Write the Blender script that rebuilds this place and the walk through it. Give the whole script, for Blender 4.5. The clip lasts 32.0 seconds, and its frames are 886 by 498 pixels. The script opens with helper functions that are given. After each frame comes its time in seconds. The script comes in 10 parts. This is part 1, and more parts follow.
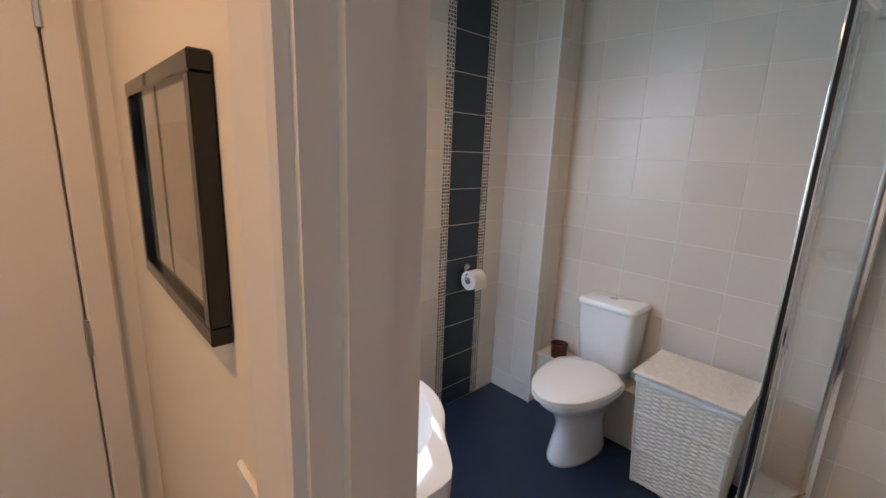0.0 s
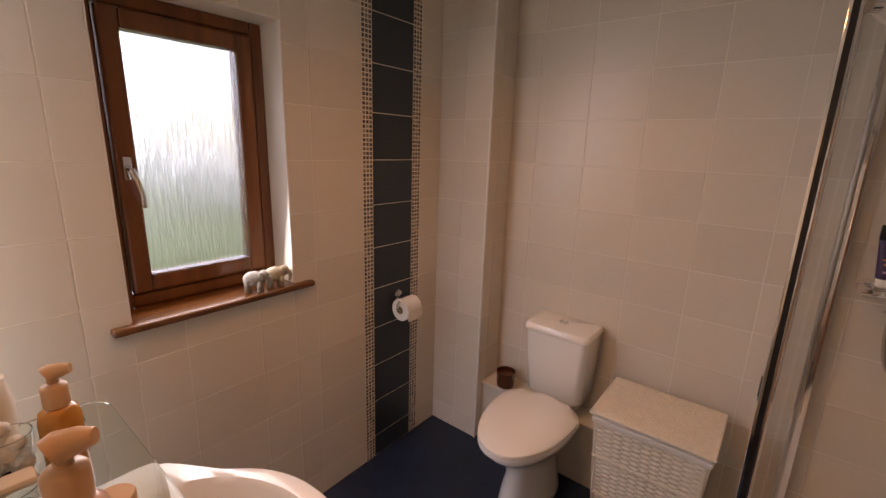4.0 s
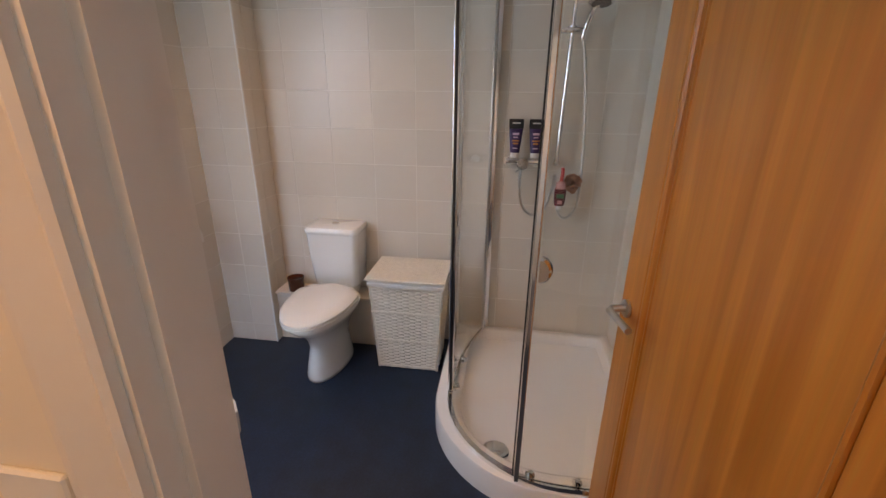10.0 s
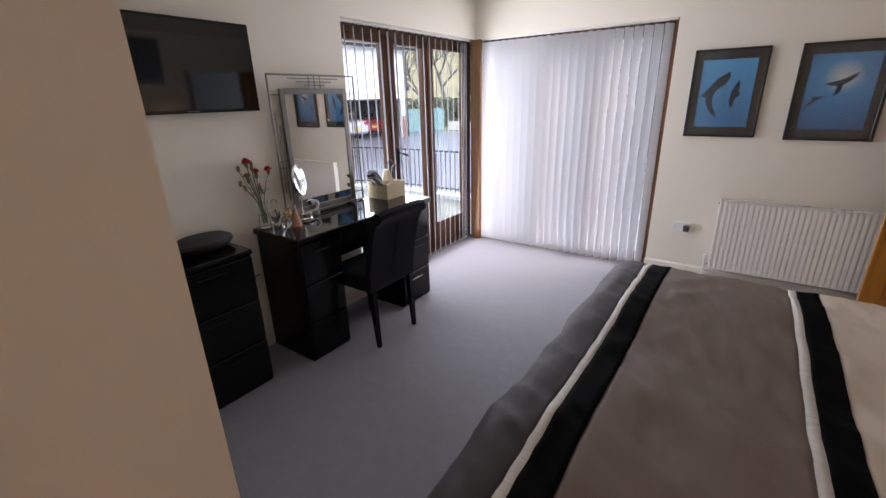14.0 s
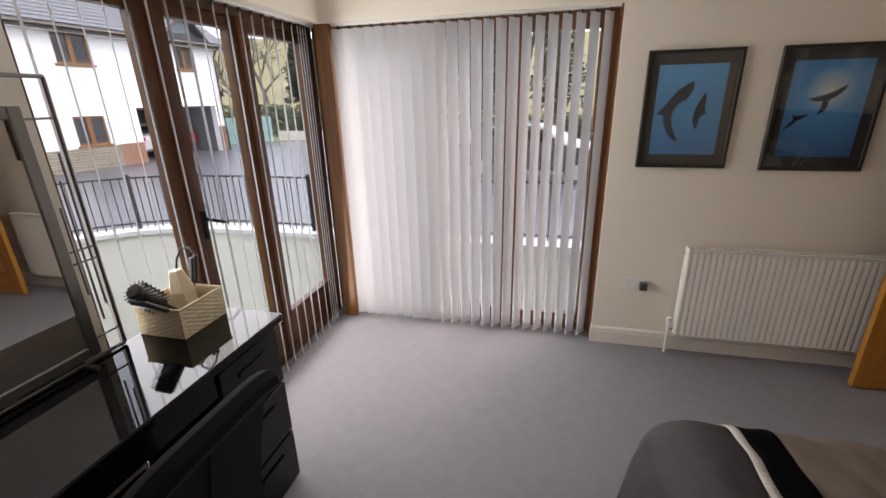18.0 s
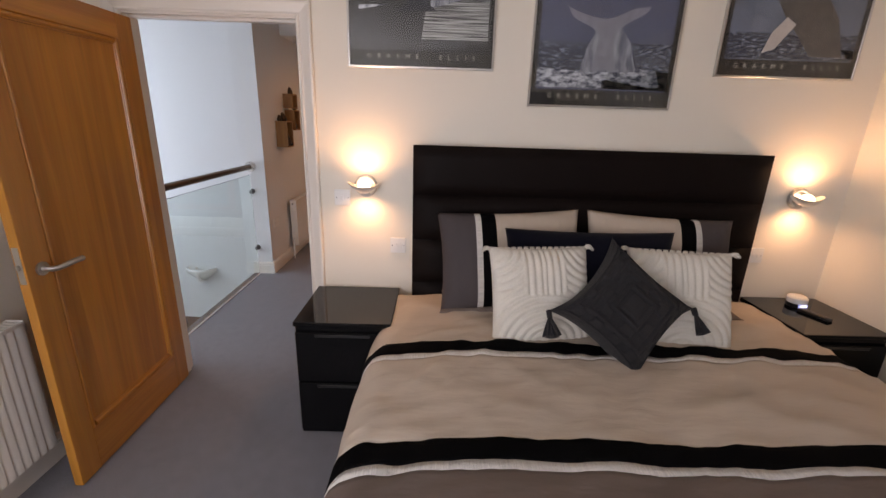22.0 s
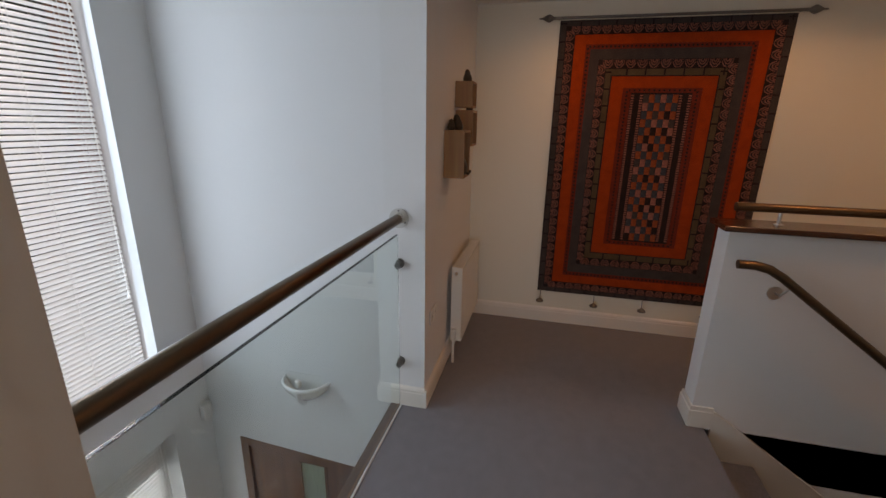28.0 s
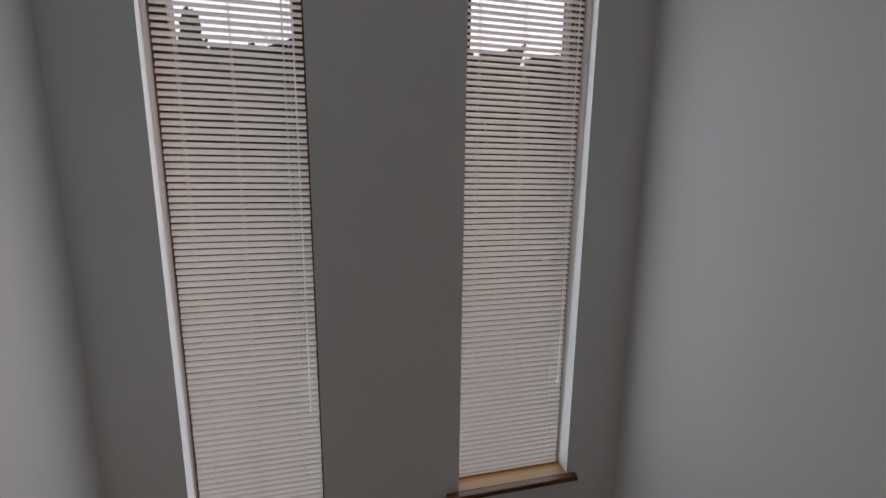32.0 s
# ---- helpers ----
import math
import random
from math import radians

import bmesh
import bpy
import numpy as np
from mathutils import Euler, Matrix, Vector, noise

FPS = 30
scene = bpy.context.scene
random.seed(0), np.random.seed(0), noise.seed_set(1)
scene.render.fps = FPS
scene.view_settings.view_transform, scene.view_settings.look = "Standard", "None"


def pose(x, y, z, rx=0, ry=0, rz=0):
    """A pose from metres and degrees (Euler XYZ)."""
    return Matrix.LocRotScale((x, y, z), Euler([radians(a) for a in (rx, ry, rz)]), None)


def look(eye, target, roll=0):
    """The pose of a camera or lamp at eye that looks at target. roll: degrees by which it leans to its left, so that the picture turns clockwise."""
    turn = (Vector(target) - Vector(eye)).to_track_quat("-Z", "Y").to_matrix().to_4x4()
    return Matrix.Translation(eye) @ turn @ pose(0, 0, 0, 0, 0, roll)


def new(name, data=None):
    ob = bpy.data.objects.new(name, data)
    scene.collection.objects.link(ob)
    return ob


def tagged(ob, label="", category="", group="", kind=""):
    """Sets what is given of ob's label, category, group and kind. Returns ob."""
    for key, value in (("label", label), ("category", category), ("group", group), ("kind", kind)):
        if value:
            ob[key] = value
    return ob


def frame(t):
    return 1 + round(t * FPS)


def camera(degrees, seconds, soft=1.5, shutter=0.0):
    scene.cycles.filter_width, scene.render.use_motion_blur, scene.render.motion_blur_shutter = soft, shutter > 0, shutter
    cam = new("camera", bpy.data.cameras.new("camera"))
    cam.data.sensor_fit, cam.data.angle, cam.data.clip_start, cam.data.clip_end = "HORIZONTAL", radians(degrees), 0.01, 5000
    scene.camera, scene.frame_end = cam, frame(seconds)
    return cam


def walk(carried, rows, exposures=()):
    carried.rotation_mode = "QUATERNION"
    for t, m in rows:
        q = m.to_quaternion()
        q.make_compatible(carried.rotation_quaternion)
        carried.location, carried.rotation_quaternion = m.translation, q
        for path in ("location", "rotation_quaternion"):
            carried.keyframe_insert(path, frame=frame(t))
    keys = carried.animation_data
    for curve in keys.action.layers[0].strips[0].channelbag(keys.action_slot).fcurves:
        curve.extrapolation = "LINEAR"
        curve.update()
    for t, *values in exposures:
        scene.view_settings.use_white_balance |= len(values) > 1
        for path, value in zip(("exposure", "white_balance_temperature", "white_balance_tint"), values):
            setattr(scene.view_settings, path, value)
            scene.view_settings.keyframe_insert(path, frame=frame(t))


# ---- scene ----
cam = camera(92.4, 32.0)
PATH = [
    (0, (0.294, 0.43, 1.506), (1.628, 1.852, 1.062), 2.2),
    (0.5, (0.371, 0.493, 1.518), (1.895, 1.709, 1.072), 1.0),
    (1, (0.416, 0.522, 1.527), (2.102, 1.495, 1.064), 1.3),
    (1.5, (0.46, 0.534, 1.515), (2.216, 1.364, 1.039), 1.6),
    (2, (0.515, 0.551, 1.508), (2.256, 1.399, 1.008), 0.9),
    (2.5, (0.579, 0.585, 1.511), (2.197, 1.638, 0.988), 1.2),
    (4.5, (0.598, 0.659, 1.587), (2.119, 1.87, 1.121), 1.8),
    (5, (0.617, 0.622, 1.573), (2.226, 1.729, 1.144), 2.0),
    (5.5, (0.614, 0.603, 1.565), (2.333, 1.539, 1.155), 2.1),
    (6, (0.607, 0.586, 1.551), (2.421, 1.326, 1.145), 1.9),
    (6.5, (0.621, 0.558, 1.547), (2.489, 1.131, 1.12), 1.6),
    (7, (0.641, 0.528, 1.521), (2.531, 0.99, 1.055), 1.3),
    (7.5, (0.613, 0.537, 1.499), (2.486, 0.955, 0.935), 1.1),
    (8, (0.575, 0.529, 1.476), (2.437, 0.909, 0.853), 1.1),
    (8.5, (0.492, 0.518, 1.491), (2.355, 0.853, 0.844), 1.1),
    (9, (0.392, 0.465, 1.492), (2.252, 0.782, 0.829), 0.9),
    (9.5, (0.248, 0.416, 1.491), (2.107, 0.72, 0.818), 0.8),
    (10, (0.159, 0.413, 1.498), (2.02, 0.675, 0.813), 0.6),
    (10.5, (0.1, 0.418, 1.465), (1.986, 0.439, 0.799), 0.6),
    (11, (0.029, 0.391, 1.401), (1.913, 0.139, 0.78), -1.2),
    (11.5, (-0.004, 0.39, 1.419), (1.787, -0.236, 0.785), -0.2),
    (12, (-0.015, 0.371, 1.433), (1.619, -0.584, 0.788), 0.8),
    (12.5, (-0.08, 0.266, 1.459), (1.35, -0.973, 0.813), 1.3),
    (13, (-0.084, 0.129, 1.484), (1.134, -1.317, 0.832), 0.6),
    (13.5, (-0.131, -0.077, 1.563), (0.975, -1.599, 0.886), -0.6),
    (14, (-0.115, -0.233, 1.558), (0.983, -1.764, 0.887), -1.5),
    (14.5, (-0.052, -0.347, 1.579), (1.033, -1.887, 0.906), -1.9),
    (16.5, (0.524, -0.933, 1.546), (1.552, -2.523, 0.902), 0.1),
    (17, (0.769, -1.04, 1.564), (1.667, -2.71, 0.928), -1.9),
    (17.5, (0.844, -1.237, 1.583), (1.575, -2.986, 0.945), -2.0),
    (18, (0.853, -1.52, 1.626), (1.314, -3.349, 0.961), -1.4),
    (18.5, (0.954, -1.741, 1.594), (0.961, -3.639, 0.953), -1.0),
    (19, (0.998, -1.914, 1.564), (0.43, -3.728, 0.941), 0.1),
    (19.5, (0.935, -2.125, 1.541), (0.011, -3.792, 0.936), 0.4),
    (20, (0.859, -2.265, 1.528), (-0.464, -3.642, 0.934), 1.6),
    (20.5, (0.873, -2.385, 1.549), (-0.846, -3.221, 0.961), 1.1),
    (21, (0.853, -2.441, 1.558), (-0.996, -2.927, 0.969), 1.2),
    (21.5, (0.688, -2.492, 1.557), (-1.211, -2.715, 0.969), 1.1),
    (22, (0.542, -2.569, 1.555), (-1.372, -2.541, 0.974), 1.8),
    (22.5, (0.445, -2.745, 1.566), (-1.422, -2.306, 0.999), 1.7),
    (23, (0.378, -2.875, 1.551), (-1.375, -2.084, 0.999), 3.0),
    (23.5, (0.197, -2.928, 1.541), (-1.529, -2.081, 0.99), 2.7),
    (24, (-0.046, -3.051, 1.565), (-1.851, -2.398, 1.003), 1.9),
    (24.5, (-0.26, -3.27, 1.574), (-2.111, -2.76, 1.014), 1.8),
    (25, (-0.433, -3.428, 1.569), (-2.32, -3.072, 1.012), 2.2),
    (25.5, (-0.644, -3.469, 1.566), (-2.556, -3.295, 1.003), 2.0),
    (26, (-0.845, -3.481, 1.566), (-2.762, -3.453, 0.997), 2.1),
    (26.5, (-1.055, -3.552, 1.574), (-2.97, -3.58, 0.997), 2.2),
    (28.5, (-1.745, -3.746, 1.518), (-3.578, -4.323, 0.964), 0.1),
    (29, (-1.876, -3.838, 1.513), (-3.659, -4.556, 0.972), -0.7),
    (29.5, (-2.02, -3.891, 1.536), (-3.662, -4.889, 0.983), 0.0),
    (30, (-2.099, -3.925, 1.566), (-3.582, -5.139, 0.991), 0.2),
    (30.5, (-2.14, -4.003, 1.575), (-3.474, -5.373, 0.988), -0.3),
    (31, (-2.179, -4.052, 1.561), (-3.287, -5.615, 1.015), -0.4),
    (31.5, (-2.228, -4.056, 1.563), (-2.996, -5.843, 1.097), 1.9),
    (32, (-2.247, -4.028, 1.633), (-2.72, -5.939, 1.278), 0.6),
]
EXPOSURES = [(0.0, 1.35, 7300, 21), (1.0, 1.3, 7700, 23), (2.0, 1.0, 8100, 25), (4.5, 0.8, 14000, 50), (6.0, 1.0, 12200, 42), (7.0, 1.45, 9400, 33), (8.0, 1.35, 8500, 29), (9.0, 1.35, 8500, 28), (10.0, 1.35, 8700, 29), (11.0, 1.48, 8500, 28), (12.0, 0.4, 8900, 33), (13.0, 0.55, 10200, 39), (14.0, 0.4, 9900, 37), (17.0, 0.1, 12600, 39), (18.0, -0.1, 12300, 37), (19.0, -0.3, 12600, 40),
             (20.0, -0.25, 14000, 46), (21.0, 0.5, 15000, 47), (22.0, 0.4, 10800, 42), (24.0, -0.05, 9700, 41), (25.0, 0.1, 10400, 45), (26.0, -0.05, 10100, 41), (28.5, 0.0, 11200, 37), (30.0, 0.0, 11300, 39), (31.0, -0.55, 11000, 39), (32.0, -1.37, 12900, 43)]
walk(cam, [(t, look(eye, target, roll)) for t, eye, target, roll in PATH], EXPOSURES)

# ---- daylight: overcast sky, a soft weak sun, and the sky's light in the window openings ----
world = bpy.data.worlds.new("world")
scene.world = world
world.use_nodes = True
wn = world.node_tree
wbg = wn.nodes["Background"]
sky = wn.nodes.new("ShaderNodeTexSky")
sky.sky_type, sky.sun_disc, sky.sun_elevation, sky.sun_rotation, sky.air_density, sky.dust_density = "NISHITA", False, radians(43), radians(221), 1.0, 4.0
cloud = wn.nodes.new("ShaderNodeMixRGB")
cloud.inputs[0].default_value = 0.75
cloud.inputs[2].default_value = (18.5, 32, 52, 1)
wn.links.new(sky.outputs[0], cloud.inputs[1])
wn.links.new(cloud.outputs[0], wbg.inputs[0])
wbg.inputs[1].default_value = 0.12
sun = new("sun", bpy.data.lights.new("sun", "SUN"))
sun.data.energy, sun.data.angle, sun.data.color = 2.0, radians(30), (0.82, 0.92, 1.0)
sun.matrix_world = look((-14, -16, 20), (0, 0, 0))


def area(name, at, towards, w, h, watts, colour=(1, 1, 1)):
    lamp = bpy.data.lights.new(name, "AREA")
    lamp.shape, lamp.size, lamp.size_y, lamp.energy, lamp.color = "RECTANGLE", w, h, watts, colour
    ob = new(name, lamp)
    ob.matrix_world = look(at, towards)
    return ob


def bulb(name, at, watts, colour, radius=0.03):
    lamp = bpy.data.lights.new(name, "POINT")
    lamp.energy, lamp.color, lamp.shadow_soft_size = watts, colour, radius
    ob = new(name, lamp)
    ob.location = at
    return ob


def spot(name, at, target, watts, colour, degrees=110, radius=0.04):
    lamp = bpy.data.lights.new(name, "SPOT")
    lamp.energy, lamp.color, lamp.shadow_soft_size, lamp.spot_size, lamp.spot_blend = watts, colour, radius, radians(degrees), 1.0
    ob = new(name, lamp)
    ob.matrix_world = look(at, target)
    return ob


SKY_S, SKY_E, SKY_T, SKY_B = 25, 50, 14.5, 4.5
DAY, WARM, LED = (0.47, 0.73, 1.0), (1.0, 0.75, 0.49), (1.0, 0.62, 0.31)


# ---- materials ----
def mat(name, col, rough=0.5, metal=0.0, var=0.08, scale=6.0, fine=0.0, bump=0.0, bscale=80.0, spec=0.5, stretch=(1, 1, 1), island=0.0, coat=0.0, rvar=0.05, sheen=0.0):
    """A surface with colour varied at two scales, roughness wear and fine relief."""
    m = bpy.data.materials.new(name)
    m.use_nodes = True
    nt = m.node_tree
    b = nt.nodes["Principled BSDF"]
    L = nt.links.new
    tc = nt.nodes.new("ShaderNodeTexCoord")
    mp = nt.nodes.new("ShaderNodeMapping")
    mp.inputs["Scale"].default_value = stretch
    L(tc.outputs["Object"], mp.inputs[0])
    n1 = nt.nodes.new("ShaderNodeTexNoise")
    n1.inputs["Scale"].default_value, n1.inputs["Detail"].default_value = scale, 6
    L(mp.outputs[0], n1.inputs["Vector"])
    n2 = nt.nodes.new("ShaderNodeTexNoise")
    n2.inputs["Scale"].default_value, n2.inputs["Detail"].default_value = bscale, 4
    L(mp.outputs[0], n2.inputs["Vector"])
    mix = nt.nodes.new("ShaderNodeMixRGB")
    mix.blend_type = "MIX"
    mix.inputs[1].default_value = (*[max(0, c * (1 - var)) for c in col], 1)
    mix.inputs[2].default_value = (*[min(1, c * (1 + var)) for c in col], 1)
    L(n1.outputs["Fac"], mix.inputs[0])
    out = mix.outputs[0]
    if fine:
        f = nt.nodes.new("ShaderNodeMixRGB")
        f.blend_type = "MULTIPLY"
        f.inputs[0].default_value = 1
        r = nt.nodes.new("ShaderNodeMapRange")
        r.inputs["From Min"].default_value, r.inputs["From Max"].default_value = 0.3, 0.7
        r.inputs["To Min"].default_value, r.inputs["To Max"].default_value = 1 - fine, 1 + fine * 0.4
        L(n2.outputs["Fac"], r.inputs[0])
        L(out, f.inputs[1])
        L(r.outputs[0], f.inputs[2])
        out = f.outputs[0]
    if island:
        oi = nt.nodes.new("ShaderNodeObjectInfo")
        hs = nt.nodes.new("ShaderNodeHueSaturation")
        r = nt.nodes.new("ShaderNodeMapRange")
        r.inputs["To Min"].default_value, r.inputs["To Max"].default_value = 1 - island, 1 + island
        L(oi.outputs["Random"], r.inputs[0])
        L(r.outputs[0], hs.inputs["Value"])
        L(out, hs.inputs["Color"])
        out = hs.outputs[0]
    L(out, b.inputs["Base Color"])
    rr = nt.nodes.new("ShaderNodeMapRange")
    rr.inputs["To Min"].default_value, rr.inputs["To Max"].default_value = max(0.01, rough - rvar), min(1, rough + rvar)
    L(n1.outputs["Fac"], rr.inputs[0])
    L(rr.outputs[0], b.inputs["Roughness"])
    b.inputs["Metallic"].default_value = metal
    b.inputs["Specular IOR Level"].default_value = spec
    b.inputs["Coat Weight"].default_value = coat
    b.inputs["Coat Roughness"].default_value = 0.05
    b.inputs["Sheen Weight"].default_value = sheen
    if bump:
        bp = nt.nodes.new("ShaderNodeBump")
        bp.inputs["Strength"].default_value, bp.inputs["Distance"].default_value = bump, 0.004
        L(n2.outputs["Fac"], bp.inputs["Height"])
        L(bp.outputs[0], b.inputs["Normal"])
    return m


def wood(name, dark, light, rough=0.35, axis="z", scale=1.0, coat=0.3):
    """Straight-grained timber: stretched noise bands and fine pores along one axis."""
    m = bpy.data.materials.new(name)
    m.use_nodes = True
    nt = m.node_tree
    b = nt.nodes["Principled BSDF"]
    L = nt.links.new
    tc = nt.nodes.new("ShaderNodeTexCoord")
    mp = nt.nodes.new("ShaderNodeMapping")
    s = {"x": (0.6, 14, 14), "y": (14, 0.6, 14), "z": (14, 14, 0.6)}[axis]
    mp.inputs["Scale"].default_value = [v * scale for v in s]
    L(tc.outputs["Object"], mp.inputs[0])
    n1 = nt.nodes.new("ShaderNodeTexNoise")
    n1.inputs["Scale"].default_value, n1.inputs["Detail"].default_value, n1.inputs["Distortion"].default_value = 1.6, 5, 0.6
    n2 = nt.nodes.new("ShaderNodeTexNoise")
    n2.inputs["Scale"].default_value, n2.inputs["Detail"].default_value = 9, 3
    L(mp.outputs[0], n1.inputs["Vector"])
    L(mp.outputs[0], n2.inputs["Vector"])
    ramp = nt.nodes.new("ShaderNodeValToRGB")
    ramp.color_ramp.elements[0].position, ramp.color_ramp.elements[0].color = 0.3, (*dark, 1)
    ramp.color_ramp.elements[1].position, ramp.color_ramp.elements[1].color = 0.7, (*light, 1)
    L(n1.outputs["Fac"], ramp.inputs[0])
    mul = nt.nodes.new("ShaderNodeMixRGB")
    mul.blend_type = "MULTIPLY"
    mul.inputs[0].default_value = 0.22
    L(ramp.outputs[0], mul.inputs[1])
    L(n2.outputs["Color"], mul.inputs[2])
    L(mul.outputs[0], b.inputs["Base Color"])
    b.inputs["Roughness"].default_value, b.inputs["Coat Weight"].default_value, b.inputs["Coat Roughness"].default_value = rough, coat, 0.2
    bp = nt.nodes.new("ShaderNodeBump")
    bp.inputs["Strength"].default_value, bp.inputs["Distance"].default_value = 0.12, 0.002
    L(n2.outputs["Fac"], bp.inputs["Height"])
    L(bp.outputs[0], b.inputs["Normal"])
    return m


def glass(name, tint=(1, 1, 1), rough=0.0, bump=0.0, ior=1.45):
    """Clear or obscured glass; thin panes that let light pass straight."""
    m = bpy.data.materials.new(name)
    m.use_nodes = True
    nt = m.node_tree
    b = nt.nodes["Principled BSDF"]
    b.inputs["Base Color"].default_value = (*tint, 1)
    b.inputs["Roughness"].default_value, b.inputs["Transmission Weight"].default_value, b.inputs["IOR"].default_value = rough, 1.0, ior
    if bump:
        L = nt.links.new
        tc, mp = nt.nodes.new("ShaderNodeTexCoord"), nt.nodes.new("ShaderNodeMapping")
        mp.inputs["Scale"].default_value = (60, 60, 9)
        n = nt.nodes.new("ShaderNodeTexNoise")
        n.inputs["Scale"].default_value, n.inputs["Detail"].default_value = 1.0, 3
        bp = nt.nodes.new("ShaderNodeBump")
        bp.inputs["Strength"].default_value, bp.inputs["Distance"].default_value = bump, 0.01
        L(tc.outputs["Object"], mp.inputs[0]), L(mp.outputs[0], n.inputs["Vector"]), L(n.outputs["Fac"], bp.inputs["Height"]), L(bp.outputs[0], b.inputs["Normal"])
    return m


def glow(name, col, strength):
    m = bpy.data.materials.new(name)
    m.use_nodes = True
    b = m.node_tree.nodes["Principled BSDF"]
    b.inputs["Base Color"].default_value = (*col, 1)
    b.inputs["Emission Color"].default_value = (*col, 1)
    b.inputs["Emission Strength"].default_value = strength
    return m


PAINT = mat("white_wall_paint", (0.8, 0.735, 0.635), 0.7, var=0.02, scale=1.5, bump=0.08, bscale=180)
LPAINT = mat("landing_wall_paint", (0.74, 0.74, 0.73), 0.7, var=0.02, scale=1.5, bump=0.08, bscale=180)
HPAINT = mat("cream_wall_paint", (0.76, 0.72, 0.62), 0.7, var=0.02, scale=1.5, bump=0.08, bscale=180)
CEIL = mat("ceiling_paint", (0.8, 0.79, 0.77), 0.8, var=0.02, scale=2, bump=0.06, bscale=160)
GLOSS = mat("gloss_white_paint", (0.76, 0.7, 0.63), 0.32, var=0.012, scale=2, rvar=0.012, bump=0.02, bscale=60)
CARPET = mat("grey_carpet", (0.262, 0.256, 0.282), 0.95, var=0.13, scale=16, fine=0.5, bump=0.9, bscale=330, spec=0.1, sheen=0.1)
BLUEFLOOR = mat("blue_vinyl_floor", (0.007, 0.021, 0.052), 0.45, var=0.6, scale=9, fine=0.3, bump=0.15, bscale=90)
TILE = mat("cream_wall_tile", (0.68, 0.62, 0.54), 0.28, var=0.03, scale=5, rvar=0.03, bump=0.03, bscale=25, island=0.04)
GREYTILE = mat("dark_slate_tile", (0.02, 0.033, 0.046), 0.38, var=0.2, scale=9, fine=0.2, bump=0.1, bscale=120, island=0.12)
GROUT = mat("pale_grout", (0.8, 0.76, 0.69), 0.85, var=0.05, scale=20, bump=0.2, bscale=300)
PINE = wood("orange_pine", (0.45, 0.148, 0.02), (0.65, 0.245, 0.042), 0.32, "z")
PINEX = wood("orange_pine_crosswise", (0.45, 0.148, 0.02), (0.65, 0.245, 0.042), 0.32, "x")
PINEY = wood("orange_pine_lengthwise", (0.45, 0.148, 0.02), (0.65, 0.245, 0.042), 0.32, "y")
MAHOG = wood("brown_window_timber", (0.15, 0.046, 0.015), (0.27, 0.092, 0.03), 0.35, "z")
MAHOGX = wood("brown_sill_timber", (0.12, 0.035, 0.012), (0.2, 0.065, 0.02), 0.25, "x")
POSTWOOD = wood("corner_post_timber", (0.2, 0.065, 0.016), (0.34, 0.13, 0.035), 0.35, "z")
BLACK = mat("black_gloss", (0.003, 0.003, 0.0035), 0.05, var=0.1, scale=5, rvar=0.015)
BLACKSATIN = mat("black_lacquer", (0.0045, 0.0045, 0.005), 0.16, var=0.1, scale=5, rvar=0.04, spec=0.2)
CHROME = mat("chrome", (0.82, 0.82, 0.82), 0.09, 1.0, var=0.02, rvar=0.03)
STEEL = mat("brushed_steel", (0.58, 0.56, 0.53), 0.3, 1.0, var=0.06, scale=12, stretch=(1, 1, 8))
PEWTER = mat("pewter_metal", (0.2, 0.19, 0.18), 0.4, 0.9, var=0.1, scale=20)
CERAMIC = mat("white_ceramic", (0.82, 0.81, 0.78), 0.07, var=0.01, rvar=0.02, coat=0.4)
ACRYLIC = mat("white_acrylic", (0.8, 0.8, 0.79), 0.12, var=0.02)
WICKER = mat("white_wicker", (0.72, 0.67, 0.58), 0.6, var=0.15, scale=40, bump=0.3, bscale=200)
CLEAR = glass("clear_glass", (0.97, 0.99, 0.98))
GREENGLASS = glass("balustrade_glass", (0.86, 0.95, 0.93))
OBSCURE = glass("obscured_glass", (0.62, 0.69, 0.72), 0.3, 0.8)
BLIND = mat("white_blind_fabric", (0.78, 0.79, 0.8), 0.8, var=0.02, scale=30, bump=0.1, bscale=400)
bt = BLIND.node_tree
sheer, blend = bt.nodes.new("ShaderNodeBsdfTranslucent"), bt.nodes.new("ShaderNodeMixShader")
sheer.inputs["Color"].default_value, blend.inputs[0].default_value = (0.74, 0.77, 0.8, 1), 0.4
bt.links.new(bt.nodes["Principled BSDF"].outputs[0], blend.inputs[1]), bt.links.new(sheer.outputs[0], blend.inputs[2])
bt.links.new(blend.outputs[0], bt.nodes["Material Output"].inputs[0])
_b = BLIND.node_tree
_t, _m = _b.nodes.new("ShaderNodeBsdfTranslucent"), _b.nodes.new("ShaderNodeMixShader")
_t.inputs[0].default_value, _m.inputs[0].default_value = (0.85, 0.86, 0.88, 1), 0.42
_b.links.new(_b.nodes["Principled BSDF"].outputs[0], _m.inputs[1]), _b.links.new(_t.outputs[0], _m.inputs[2])
_b.links.new(_m.outputs[0], _b.nodes["Material Output"].inputs[0])
SLAT = mat("cream_metal_slat", (0.66, 0.65, 0.63), 0.35, var=0.02)
PLASTIC = mat("white_plastic", (0.76, 0.75, 0.72), 0.3, var=0.02)
RADPAINT = mat("white_radiator_enamel", (0.78, 0.75, 0.69), 0.25, var=0.02)
MIRROR = mat("mirror_silver", (0.92, 0.92, 0.92), 0.01, 1.0, var=0.0, rvar=0.005)
